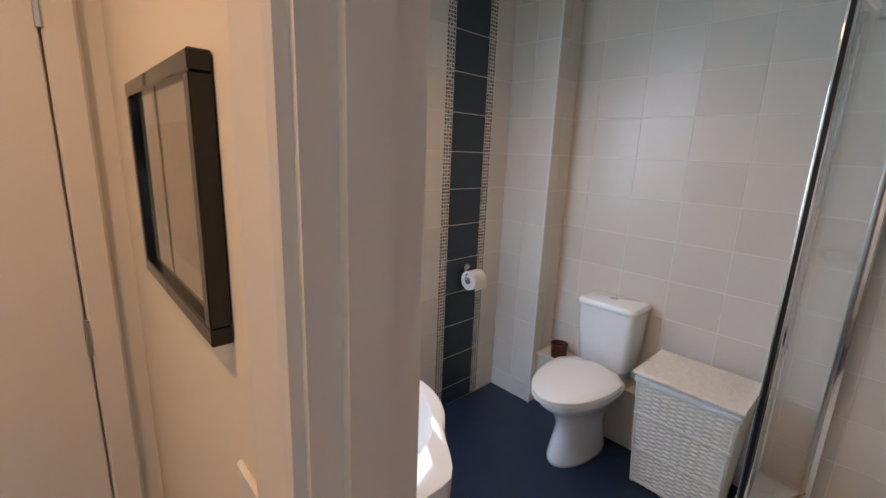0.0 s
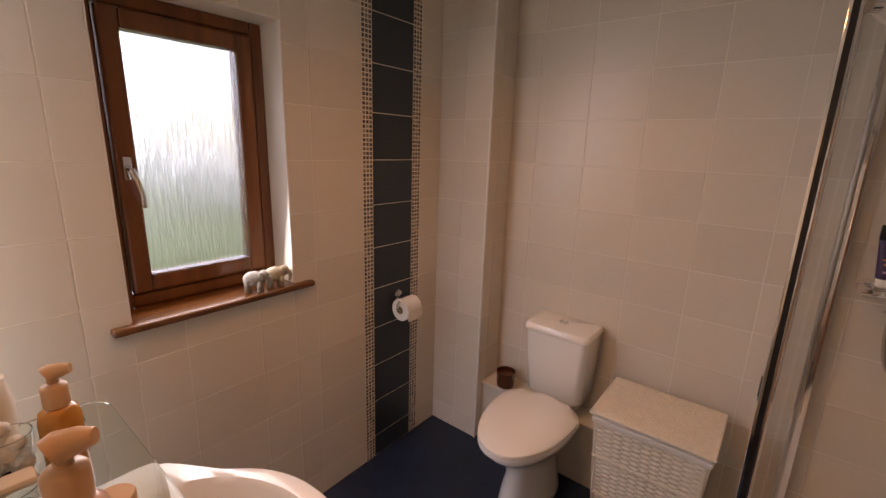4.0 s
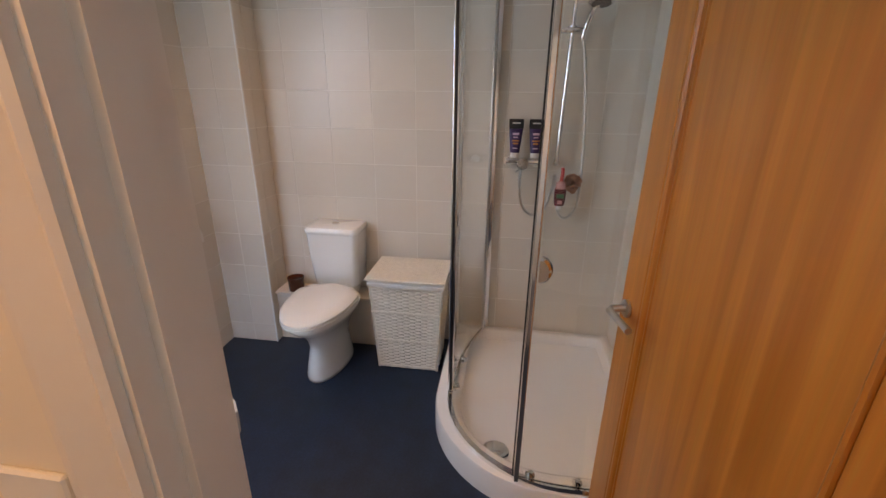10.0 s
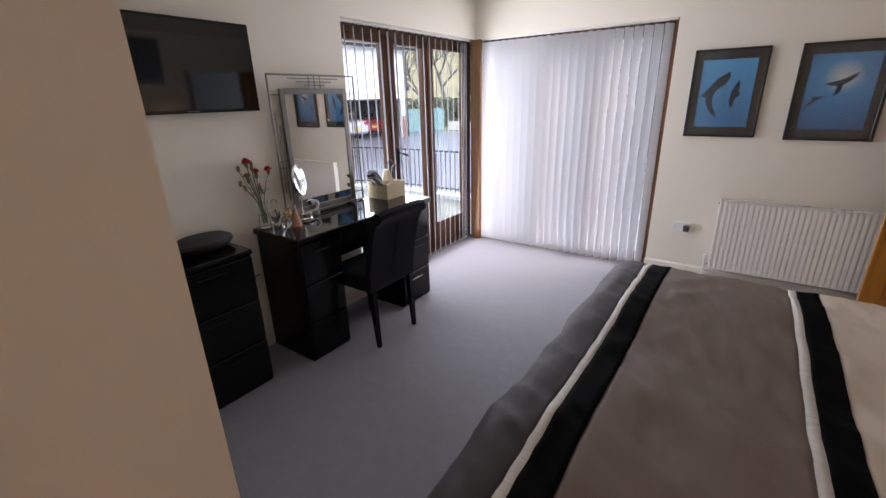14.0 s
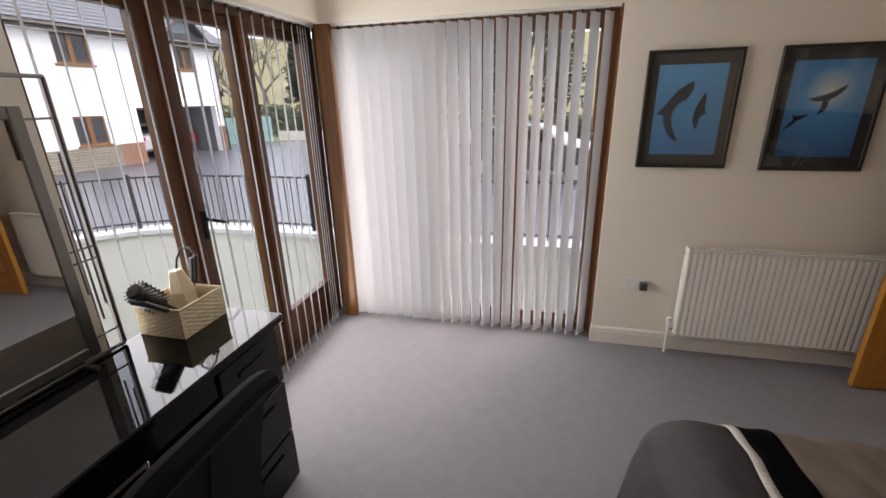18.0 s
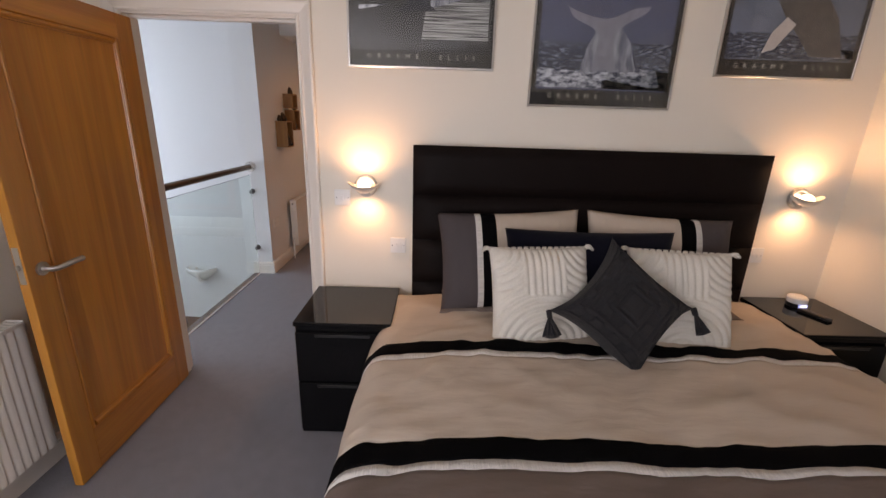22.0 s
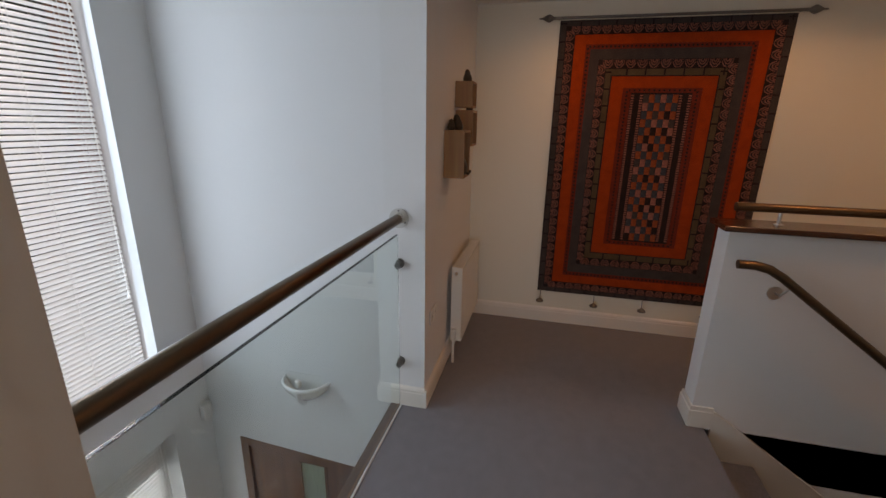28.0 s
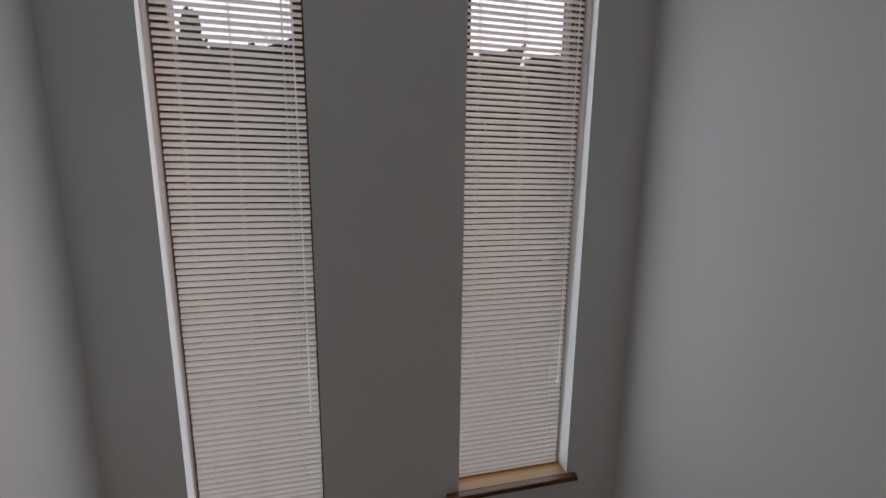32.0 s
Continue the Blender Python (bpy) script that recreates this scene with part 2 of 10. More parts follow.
DARK = mat("black_plastic", (0.012, 0.012, 0.013), 0.35, var=0.1)


# ---- mesh helpers ----
def bx(bm, x0, x1, y0, y1, z0, z1, b=0.0, seg=1):
    """A box, with its edges rounded by b."""
    x0, x1, y0, y1, z0, z1 = min(x0, x1), max(x0, x1), min(y0, y1), max(y0, y1), min(z0, z1), max(z0, z1)
    v = [bm.verts.new(p) for p in ((x0, y0, z0), (x1, y0, z0), (x1, y1, z0), (x0, y1, z0), (x0, y0, z1), (x1, y0, z1), (x1, y1, z1), (x0, y1, z1))]
    f = [bm.faces.new([v[i] for i in q]) for q in ((3, 2, 1, 0), (4, 5, 6, 7), (0, 1, 5, 4), (1, 2, 6, 5), (2, 3, 7, 6), (3, 0, 4, 7))]
    if b:
        edges = {e for q in f for e in q.edges}
        bmesh.ops.bevel(bm, geom=list(edges), offset=b, segments=seg, affect="EDGES", profile=0.5)
    return bm


def box(*a, **k):
    return bx(bmesh.new(), *a, **k)


def ring(bm, c, u, v, r, n, r2=None):
    return [bm.verts.new(Vector(c) + Vector(u) * (r * math.cos(2 * math.pi * i / n)) + Vector(v) * ((r2 or r) * math.sin(2 * math.pi * i / n))) for i in range(n)]


def skin(bm, a, b):
    n = len(a)
    for i in range(n):
        bm.faces.new((a[i], a[(i + 1) % n], b[(i + 1) % n], b[i]))


def tube(bm, pts, r, n=8, closed=False, radii=None):
    """A round bar along a line of points."""
    pts = [Vector(p) for p in pts]
    rings, m = [], len(pts)
    up = None
    for i, p in enumerate(pts):
        a, c = pts[(i - 1) % m if closed else max(i - 1, 0)], pts[(i + 1) % m if closed else min(i + 1, m - 1)]
        d = (c - a).normalized()
        if up is None:
            up = Vector((0, 0, 1)) if abs(d.z) < 0.9 else Vector((1, 0, 0))
        u = d.cross(up).normalized()
        up = u.cross(d).normalized()
        rings.append(ring(bm, p, u, up, radii[i] if radii else r, n))
    for i in range(m - 1 + (1 if closed else 0)):
        skin(bm, rings[i], rings[(i + 1) % m])
    if not closed:
        bm.faces.new(rings[0][::-1]), bm.faces.new(rings[-1])
    return bm


def rod(p0, p1, r, n=12):
    return tube(bmesh.new(), [p0, p1], r, n)


def lathe(bm, profile, n=24, at=(0, 0, 0), sx=1.0, sy=1.0):
    """Turned about z from (radius, height) pairs; closed at both ends."""
    rings = [[bm.verts.new((at[0] + sx * max(r, 1e-4) * math.cos(2 * math.pi * i / n), at[1] + sy * max(r, 1e-4) * math.sin(2 * math.pi * i / n), at[2] + z)) for i in range(n)] for r, z in profile]
    for a, b in zip(rings, rings[1:]):
        skin(bm, a, b)
    bm.faces.new(rings[0][::-1]), bm.faces.new(rings[-1])
    return bm


def disc(c, axis, r, t, n=20):
    """A flat round plate of thickness t along the axis, starting at c."""
    return rod(c, Vector(c) + Vector(axis) * t, r, n)


def part(name, bm, material, parent=None, label="", smooth=False, m=None):
    """Links a bmesh as one mesh object under a thing or a part."""
    me = bpy.data.meshes.new(name)
    bmesh.ops.recalc_face_normals(bm, faces=bm.faces)
    bm.to_mesh(me)
    bm.free()
    if smooth:
        me.shade_smooth()
        if smooth != "all":
            me.set_sharp_from_angle(angle=radians(40))
    if material:
        me.materials.append(material)
    ob = new(name, me)
    ob.parent = parent
    if m is not None:
        ob.matrix_basis = m
    if label:
        ob["label"] = label
    return ob


def thing(name, label, category, group="", m=None):
    ob = new(name)
    ob.empty_display_size = 0.1
    if m is not None:
        ob.matrix_basis = m
    return tagged(ob, label, category, group)


def setting(name, bm, material, label, category="", smooth=False):
    return tagged(part(name, bm, material, None, smooth=smooth), label, category or name.split("_")[0], kind="structure")


def slabs(*boxes):
    bm = bmesh.new()
    for q in boxes:
        bx(bm, *q)
    return bm


# ---- plan, in metres ----
XT, YW, YS = 2.54, 2.085, -0.27          # bathroom: toilet wall, window wall, shower wall
XD0, XD1, XDS = 0.43, 0.55, 0.37         # wall with the bathroom doorway; its thicker end beside the bedroom
DY0, DY1 = -0.115, 0.73                 # bathroom doorway
XE, YB, XW, YN = 2.33, -4.30, -1.735, -0.36   # bedroom walls
YNE = -0.42                              # bedroom wall that backs on the shower
XL, YLN = -0.62, 1.70                    # lobby: west wall, north wall
CZ = 2.44                                # bedroom ceiling
WIN_S0, WIN_E1, WIN_T = 0.5, -2.5, 2.10  # corner window: south part from x, east part to y, head
BY0, BY1 = -4.11, -3.28                  # bedroom doorway
XP, YP, XR, YV = -3.57, -4.235, -4.89, -5.79  # landing: pier corner, rug wall, tall window wall
XVE, ZL, CH = -1.31, -2.6, 2.75          # void: east wall, lower floor, high ceiling

# floors
setting("floor_bathroom", slabs((XD0 + 0.06, XT + 0.1, YS - 0.02, YW + 0.1, -0.2, 0.0)), BLUEFLOOR, "dark blue speckled vinyl bathroom floor", "floor")
setting("floor_bedroom", slabs((-1.80, XE + 0.02, YB - 0.02, YN, -0.2, 0.0), (XL, XD0 + 0.06, YN, YLN, -0.2, 0.0), (WIN_S0, XE + 0.02, YB - 0.14, YB - 0.02, -0.2, 0.0), (XE + 0.02, XE + 0.24, YB - 0.14, WIN_E1, -0.2, 0.0)), CARPET, "soft grey cut-pile bedroom carpet", "carpet")
setting("floor_landing", slabs((XP, -1.80, -4.379, -2.75, -0.25, 0.0), (XR, XP, YP, -2.75, -0.25, 0.0), (XR, -3.79, -2.75, -0.8, -0.25, 0.0), (-2.9, -1.80, -2.75, -0.8, -0.25, 0.0)), CARPET, "grey landing carpet, bluish in daylight", "carpet")
setting("floor_lower_hall", slabs((-3.6, XVE + 0.1, YV - 0.1, -2.6, ZL - 0.1, ZL)), wood("oak_floor", (0.2, 0.12, 0.06), (0.3, 0.19, 0.1), 0.4, "x"), "wooden floor of the hall below", "floor")

# bathroom shell
setting("wall_bathroom_north", slabs((XD1, 0.93, YW + 0.0015, YW + 0.3, 0, 2.4), (1.465, XT + 0.1, YW + 0.0015, YW + 0.3, 0, 2.4), (0.93, 1.465, YW + 0.0015, YW + 0.3, 0, 1.03), (0.93, 1.465, YW + 0.0015, YW + 0.3, 1.98, 2.4)), GROUT, "bathroom window wall behind cream tiles", "wall")
setting("wall_bathroom_east", slabs((XT + 0.0015, XT + 0.12, YS - 0.09, YW + 0.3, 0, 2.4)), GROUT, "bathroom wall behind cream tiles", "wall")
setting("wall_bathroom_south", slabs((XD1, XT + 0.1, YNE, YS - 0.0015, 0, CZ)), GROUT, "shower wall behind cream tiles", "wall")
setting("wall_bathroom_boxing", slabs((2.342, XT + 0.0015, 1.782, YW + 0.0015, 0, 2.4)), GROUT, "boxed-in pipe corner of the bathroom", "wall")
setting("wall_bathroom_door", slabs((XDS, XD1, YNE, DY0 - 0.03, 0, CZ), (XD0, XD1, DY1 + 0.03, YLN + 0.2, 0, CZ), (XD0, XD1, DY0 - 0.03, DY1 + 0.03, 2.03, CZ)), PAINT, "cream painted wall with the bathroom doorway", "wall")
setting("ceiling_bathroom", slabs((XD1, XT + 0.1, YS - 0.02, YW + 0.1, 2.4, 2.5)), CEIL, "white bathroom ceiling", "ceiling")

# bedroom and lobby shell
setting("wall_bedroom_east", slabs((XE, XE + 0.3, WIN_E1, YN, 0, CZ), (XE, XE + 0.3, YB - 0.3, WIN_E1, WIN_T, CZ)), PAINT, "white painted bedroom wall with the tall window", "wall")
setting("wall_bedroom_south", slabs((XW - 0.12, WIN_S0, YB - 0.12, YB, 0, CZ), (WIN_S0, XE, YB - 0.3, YB, WIN_T, CZ), (WIN_S0 - 0.02, WIN_S0, YB - 0.3, YB - 0.12, 0, CZ)), PAINT, "white painted bedroom wall with the blinds", "wall")
setting("wall_bedroom_west", slabs((XW - 0.12, XW, YB, BY0 - 0.03, 0, CZ), (XW - 0.12, XW, BY1 + 0.03, YN + 0.12, 0, CZ), (XW - 0.12, XW, BY0 - 0.03, BY1 + 0.03, 2.03, CZ), (XW - 0.12, XW, YB - 0.12, YN, CZ, CH)), PAINT, "white painted wall behind the bed", "wall")
setting("wall_bedroom_north", slabs((XW, XL, YN, YN + 0.12, 0, CZ)), PAINT, "white painted bedroom wall beside the bed", "wall")
setting("wall_lobby_west", slabs((XL - 0.12, XL, YN + 0.12, YLN + 0.12, 0, CZ)), PAINT, "cream painted lobby wall", "wall")
setting("wall_lobby_north", slabs((XL, XD0, YLN, YLN + 0.12, 0, CZ)), PAINT, "cream painted end wall of the lobby", "wall")
setting("ceiling_bedroom", slabs((XW - 0.01, XE + 0.1, YB - 0.15, YN, CZ, CZ + 0.1), (XL - 0.12, XD1, YN, YLN + 0.12, CZ, CZ + 0.1)), CEIL, "white bedroom ceiling", "ceiling")

# landing shell
TW = [(-2.145, -1.60), (-3.36, -2.775)]
def tall_wall():
    xs = [XVE + 0.12, TW[0][1], TW[0][0], TW[1][1], TW[1][0], XP - 0.25]
    q = [(xs[1], xs[0], YV - 0.28, YV, ZL, CH), (xs[3], xs[2], YV - 0.28, YV, ZL, CH), (xs[5], xs[4], YV - 0.28, YV, ZL, CH)]
    for a, b in TW:
        q += [(a, b, YV - 0.28, YV, 2.5, CH), (a, b, YV - 0.28, YV, -0.34, 0.075), (a, b, YV - 0.28, YV, ZL, -2.0)]
    return slabs(*q)
setting("wall_tall_windows", tall_wall(), LPAINT, "white wall with two tall narrow windows", "wall")
YK = -4.45                               # from here the pier wall runs slightly askew to the window wall
def pier_wall():
    bm = slabs((XP - 0.12, XP, YV, YK, -0.54, CH), (XP - 0.12, XP, YV, -5.56, ZL, -0.54), (XP - 0.12, XP, -4.56, YK, ZL, -0.54))
    for v in bm.verts:
        v.co.x -= 0.088 * (YK - v.co.y) / (YK - YV)
    bx(bm, XP - 0.12, XP, YK, YP, ZL, CH), bx(bm, XR, XP - 0.12, YP - 0.12, YP, -0.25, CH)
    return bm
setting("wall_pier", pier_wall(), LPAINT, "white wall at the end of the glass balustrade", "wall")
setting("wall_rug", slabs((XR - 0.12, XR, YP - 0.12, -0.7, -0.25, CH)), HPAINT, "cream wall behind the hanging rug", "wall")
setting("wall_void_east", slabs((XVE, XVE + 0.12, YV - 0.28, YB - 0.12, ZL, CH), (XW - 0.12, XVE + 0.12, YB - 0.125, YB - 0.12, ZL, CH)), LPAINT, "white wall of the stairwell void", "wall")
setting("wall_landing_north", slabs((XR, XW - 0.12, -0.8, -0.68, -2.6, CH)), HPAINT, "cream end wall of the landing", "wall")
setting("wall_lower_hall", slabs((XP, XW, -2.72, -2.6, ZL, -0.25), (XW - 0.12, XW, YB - 0.12, -2.6, ZL, -0.25)), LPAINT, "white wall of the hall below", "wall")
setting("ceiling_landing", slabs((XR - 0.12, XVE + 0.12, YV - 0.28, -0.68, CH, CH + 0.1)), CEIL, "white landing ceiling", "ceiling")
setting("ceiling_rug_hall", slabs((XR, -4.25, YP, -0.8, 2.33, CH)), CEIL, "lowered white ceiling over the rug wall", "ceiling")


# ---- doors, architraves, skirtings ----
def moulded(bm, pts_path, prof, closed=False):
    """Sweeps a flat profile (offset across, height out) along straight legs given as (point, across, out)."""
    rings = [[bm.verts.new(Vector(p) + Vector(a) * u + Vector(o) * v) for u, v in prof] for p, a, o in pts_path]
    for r0, r1 in zip(rings, rings[1:]):
        skin(bm, r0, r1)
    bm.faces.new(rings[0][::-1]), bm.faces.new(rings[-1])
    return bm


ARCH = [(0, 0), (0, 0.012), (0.008, 0.016), (0.016, 0.012), (0.022, 0.013), (0.042, 0.018), (0.056, 0.022), (0.064, 0.022), (0.07, 0.017), (0.07, 0)]


def architrave(name, face, out, y0, y1, top, label, face0=None):
    """Moulded door surround on a wall that faces along x; out is +1 or -1."""
    t = thing(name, label, "architrave")
    t["kind"] = "structure"
    o, f0 = (out, 0, 0), face if face0 is None else face0
    part("jamb_moulding", moulded(bmesh.new(), [((f0, y0, 0), (0, -1, 0), o), ((f0, y0, top), (0, -1, 1), o)], ARCH), GLOSS, t)
    part("jamb_moulding", moulded(bmesh.new(), [((face, y1, 0), (0, 1, 0), o), ((face, y1, top), (0, 1, 1), o)], ARCH), GLOSS, t)
    part("head_moulding", moulded(bmesh.new(), [((f0, y0, top), (0, -1, 1), o), ((face, y1, top), (0, 1, 1), o)], ARCH), GLOSS, t)
    return t


def lining(name, x0, x1, y0, y1, top, stop, label, x00=None):
    t = thing(name, label, "door frame")
    t["kind"] = "structure"
    part("jamb", box(x0 if x00 is None else x00, x1, y0 - 0.03, y0, 0, top + 0.03), GLOSS, t)
    part("jamb", box(x0, x1, y1, y1 + 0.03, 0, top + 0.03), GLOSS, t)
    part("head", box(x0, x1, y0, y1, top, top + 0.03), GLOSS, t)
    s0, s1 = stop
    part("stop", box(s0, s1, y0, y0 + 0.012, 0, top - 0.012), GLOSS, t)
    part("stop", box(s0, s1, y1 - 0.012, y1, 0, top - 0.012), GLOSS, t)
    part("stop", box(s0, s1, y0, y1, top - 0.012, top), GLOSS, t)
    return t


def lever(parent, x, z, side, to, angled=False):
    """Round rose and lever; side is +1 or -1 along the leaf's y, to the way the lever points along x."""
    h = part("door_handle", disc((x, 0.02 * side, z), (0, side, 0), 0.026, 0.008, 24), STEEL, parent, "brushed steel lever handle", True)
    y = 0.02 * side
    part("lever", tube(bmesh.new(), [(x, y, z), (x, y + 0.045 * side, z), (x + 0.012 * to, y + 0.055 * side, z), (x + (0.075 if angled else 0.06) * to, y + 0.056 * side, z + (-0.045 if angled else 0.003)), (x + (0.11 if angled else 0.13) * to, y + 0.052 * side, z + (-0.068 if angled else 0.002))], 0.0105, 12), STEEL, h, "", True)
    return h


BEAD = [(0, 0), (0, 0.0145), (0.003, 0.0105), (0.006, 0.015), (0.013, 0.0155), (0.019, 0.011), (0.022, 0.004), (0.026, 0.0045), (0.028, 0)]
def panel_door(name, label, width, m, group="pine panel doors"):
    """A single-panel pine door, hinge edge at x=0, leaf along +x, 36 mm thick, with ovolo beads round the panel."""
    t = thing(name, label, "door", group, m)
    H, th, st = 1.975, 0.018, 0.108
    part("stile", box(0, st, -th, th, 0.008, H, b=0.002), PINE, t)
    part("stile", box(width - st, width, -th, th, 0.008, H, b=0.002), PINE, t)
    part("rail", box(st, width - st, -th, th, H - 0.11, H, b=0.002), PINEX, t)
    part("rail", box(st, width - st, -th, th, 0.008, 0.21, b=0.002), PINEX, t)
    part("panel", box(st - 0.004, width - st + 0.004, -0.004, 0.004, 0.2, H - 0.1), PINE, t)
    for s in (1, -1):
        for x, d in ((st, 1), (width - st, -1)):
            part("bead", moulded(bmesh.new(), [((x, s * 0.004, 0.21), (d, 0, 0), (0, s, 0)), ((x, s * 0.004, H - 0.11), (d, 0, 0), (0, s, 0))], BEAD), PINE, t)
        for z, d in ((0.21, 1), (H - 0.11, -1)):
            part("bead", moulded(bmesh.new(), [((st + 0.028, s * 0.004, z), (0, 0, d), (0, s, 0)), ((width - st - 0.028, s * 0.004, z), (0, 0, d), (0, s, 0))], BEAD), PINEX, t)
    part("latch_plate", box(width, width + 0.0015, -0.011, 0.011, 0.93, 1.07), STEEL, t)
    part("latch", box(width, width + 0.012, -0.006, 0.006, 0.985, 1.005, b=0.003), STEEL, t)
    for z in (0.22, 0.92, 1.78):
        hn = part("hinge", rod((-0.005, -th - 0.004, z - 0.05), (-0.005, -th - 0.004, z + 0.05), 0.008, 10), PEWTER, t, "dark steel butt hinge")
        part("leaf_plate", box(-0.0015, 0.0, -th, th - 0.006, z - 0.05, z + 0.05), STEEL, hn)
    return t


bath_leaf = panel_door("bathroom_door", "orange pine panel door standing open against the shower", 0.80, pose(XD1 + 0.012, DY0 + 0.021, 0.004, 0, 0, 8.8))
lever(bath_leaf, 0.80 - 0.045, 0.925, 1, -1)
lever(bath_leaf, 0.80 - 0.045, 0.925, -1, -1)
bed_leaf = panel_door("bedroom_door", "orange pine panel door standing open before the radiator", 0.826, pose(XW - 0.002, BY0 + 0.022, 0.004, 0, 0, 1.2))
lever(bed_leaf, 0.826 - 0.06, 0.972, 1, -1)
lever(bed_leaf, 0.826 - 0.06, 0.972, -1, -1)

lining("door_frame_bathroom", XD0, XD1, DY0, DY1, 2.0, (0.462, 0.507), "white gloss lining of the bathroom doorway", XDS)
architrave("door_trim_bathroom", XD0, -1, DY0 - 0.008, DY1 + 0.008, 2.008, "white moulded architrave of the bathroom doorway", XDS)
lining("door_frame_bedroom", XW - 0.12, XW, BY0, BY1, 2.0, (XW - 0.08, XW - 0.04), "white gloss lining of the bedroom doorway")
architrave("door_trim_bedroom", XW, 1, BY0 - 0.008, BY1 + 0.008, 2.008, "white moulded architrave of the bedroom doorway")
architrave("door_trim_landing", XW - 0.12, -1, BY0 - 0.008, BY1 + 0.008, 2.008, "white moulded architrave on the landing side")
part("strike_plate", box(XW - 0.032, XW - 0.008, BY1 - 0.0015, BY1 - 0.0005, 0.92, 1.06), STEEL, bpy.data.objects["door_frame_bedroom"], "brushed steel strike plate")

# lobby cupboard doors, cream
def flat_door(name, label, axis, fixed, a0, a1, out, pull=None, hinge=None):
    t = thing(name, label, "door")
    def B(u0, u1, d0, d1, z0, z1, b=0.002):
        return box(u0, u1, fixed + d0 * out, fixed + d1 * out, z0, z1, b=b) if axis == "x" else box(fixed + d0 * out, fixed + d1 * out, u0, u1, z0, z1, b=b)
    part("leaf", B(a0, a1, 0.003, 0.02, 0.01, 2.0), GLOSS, t)
    for u in (a0 - 0.065, a1 + 0.005):
        part("casing", B(u, u + 0.06, 0.0, 0.03, 0, 2.065, 0.006), GLOSS, t)
    part("casing", B(a0 - 0.005, a1 + 0.005, 0.0, 0.03, 2.005, 2.065, 0.006), GLOSS, t)
    if pull:
        part("flush_pull", B(pull, pull + 0.02, 0.02, 0.026, 1.0, 1.16), STEEL, t, "slim dark flush pull")
    for z in (0.2, 1.0, 1.72) if hinge is not None else ():
        part("hinge", B(hinge - 0.006, hinge + 0.006, 0.02, 0.032, z, z + 0.09), STEEL, t)
    return t
flat_door("lobby_door", "plain cream door closed at the end of the lobby", "x", YLN, -0.38, 0.32, -1, hinge=0.322)
flat_door("wardrobe_door", "plain cream cupboard door beside the bed opening", "y", XL, -0.12, 0.62, 1, pull=-0.1)

SKIRT = [(0, 0), (0, 0.016), (0.085, 0.016), (0.092, 0.013), (0.1, 0.014), (0.112, 0.009), (0.12, 0.0)]
def skirting(name, pts, out, label="white moulded skirting board"):
    """Straight skirting from p to q; out is the way it stands off the wall."""
    (xa, ya), (xb, yb) = pts
    o = (out[0], out[1], 0)
    ob = part(name, moulded(bmesh.new(), [((xa, ya, 0), (0, 0, 1), o), ((xb, yb, 0), (0, 0, 1), o)], SKIRT), GLOSS)
    return tagged(ob, label, "skirting", kind="structure")
skirting("baseboard_south", ((XW, YB), (WIN_S0, YB)), (0, 1))
skirting("baseboard_south_return", ((WIN_S0, YB + 0.016), (WIN_S0, YB - 0.05)), (0.4, 0))
skirting("baseboard_west", ((XW, BY1 + 0.08), (XW, YN)), (1, 0))
skirting("baseboard_north", ((XW, YN), (XL, YN)), (0, -1))
skirting("baseboard_north_east", ((XDS, YNE), (XE, YNE)), (0, -1))
skirting("baseboard_east", ((XE, WIN_E1), (XE, YNE)), (-1, 0))
skirting("baseboard_lobby", ((XD0, DY1 + 0.08), (XD0, YLN)), (-1, 0))
skirting("baseboard_lobby_corner", ((XDS, YNE), (XDS, DY0 - 0.08)), (-1, 0))
skirting("baseboard_rug_wall", ((XR, YP), (XR, -0.8)), (1, 0))
skirting("baseboard_pier", ((XR, YP), (XP, YP)), (0, 1))
skirting("baseboard_pier_end", ((XP, YP + 0.0), (XP, YP - 0.2)), (1, 0))
setting("baseboard_pier_corner", box(XP - 0.001, XP + 0.0155, YP - 0.001, YP + 0.0155, 0, 0.1, b=0.001), GLOSS, "white skirting corner block at the pier", "skirting")


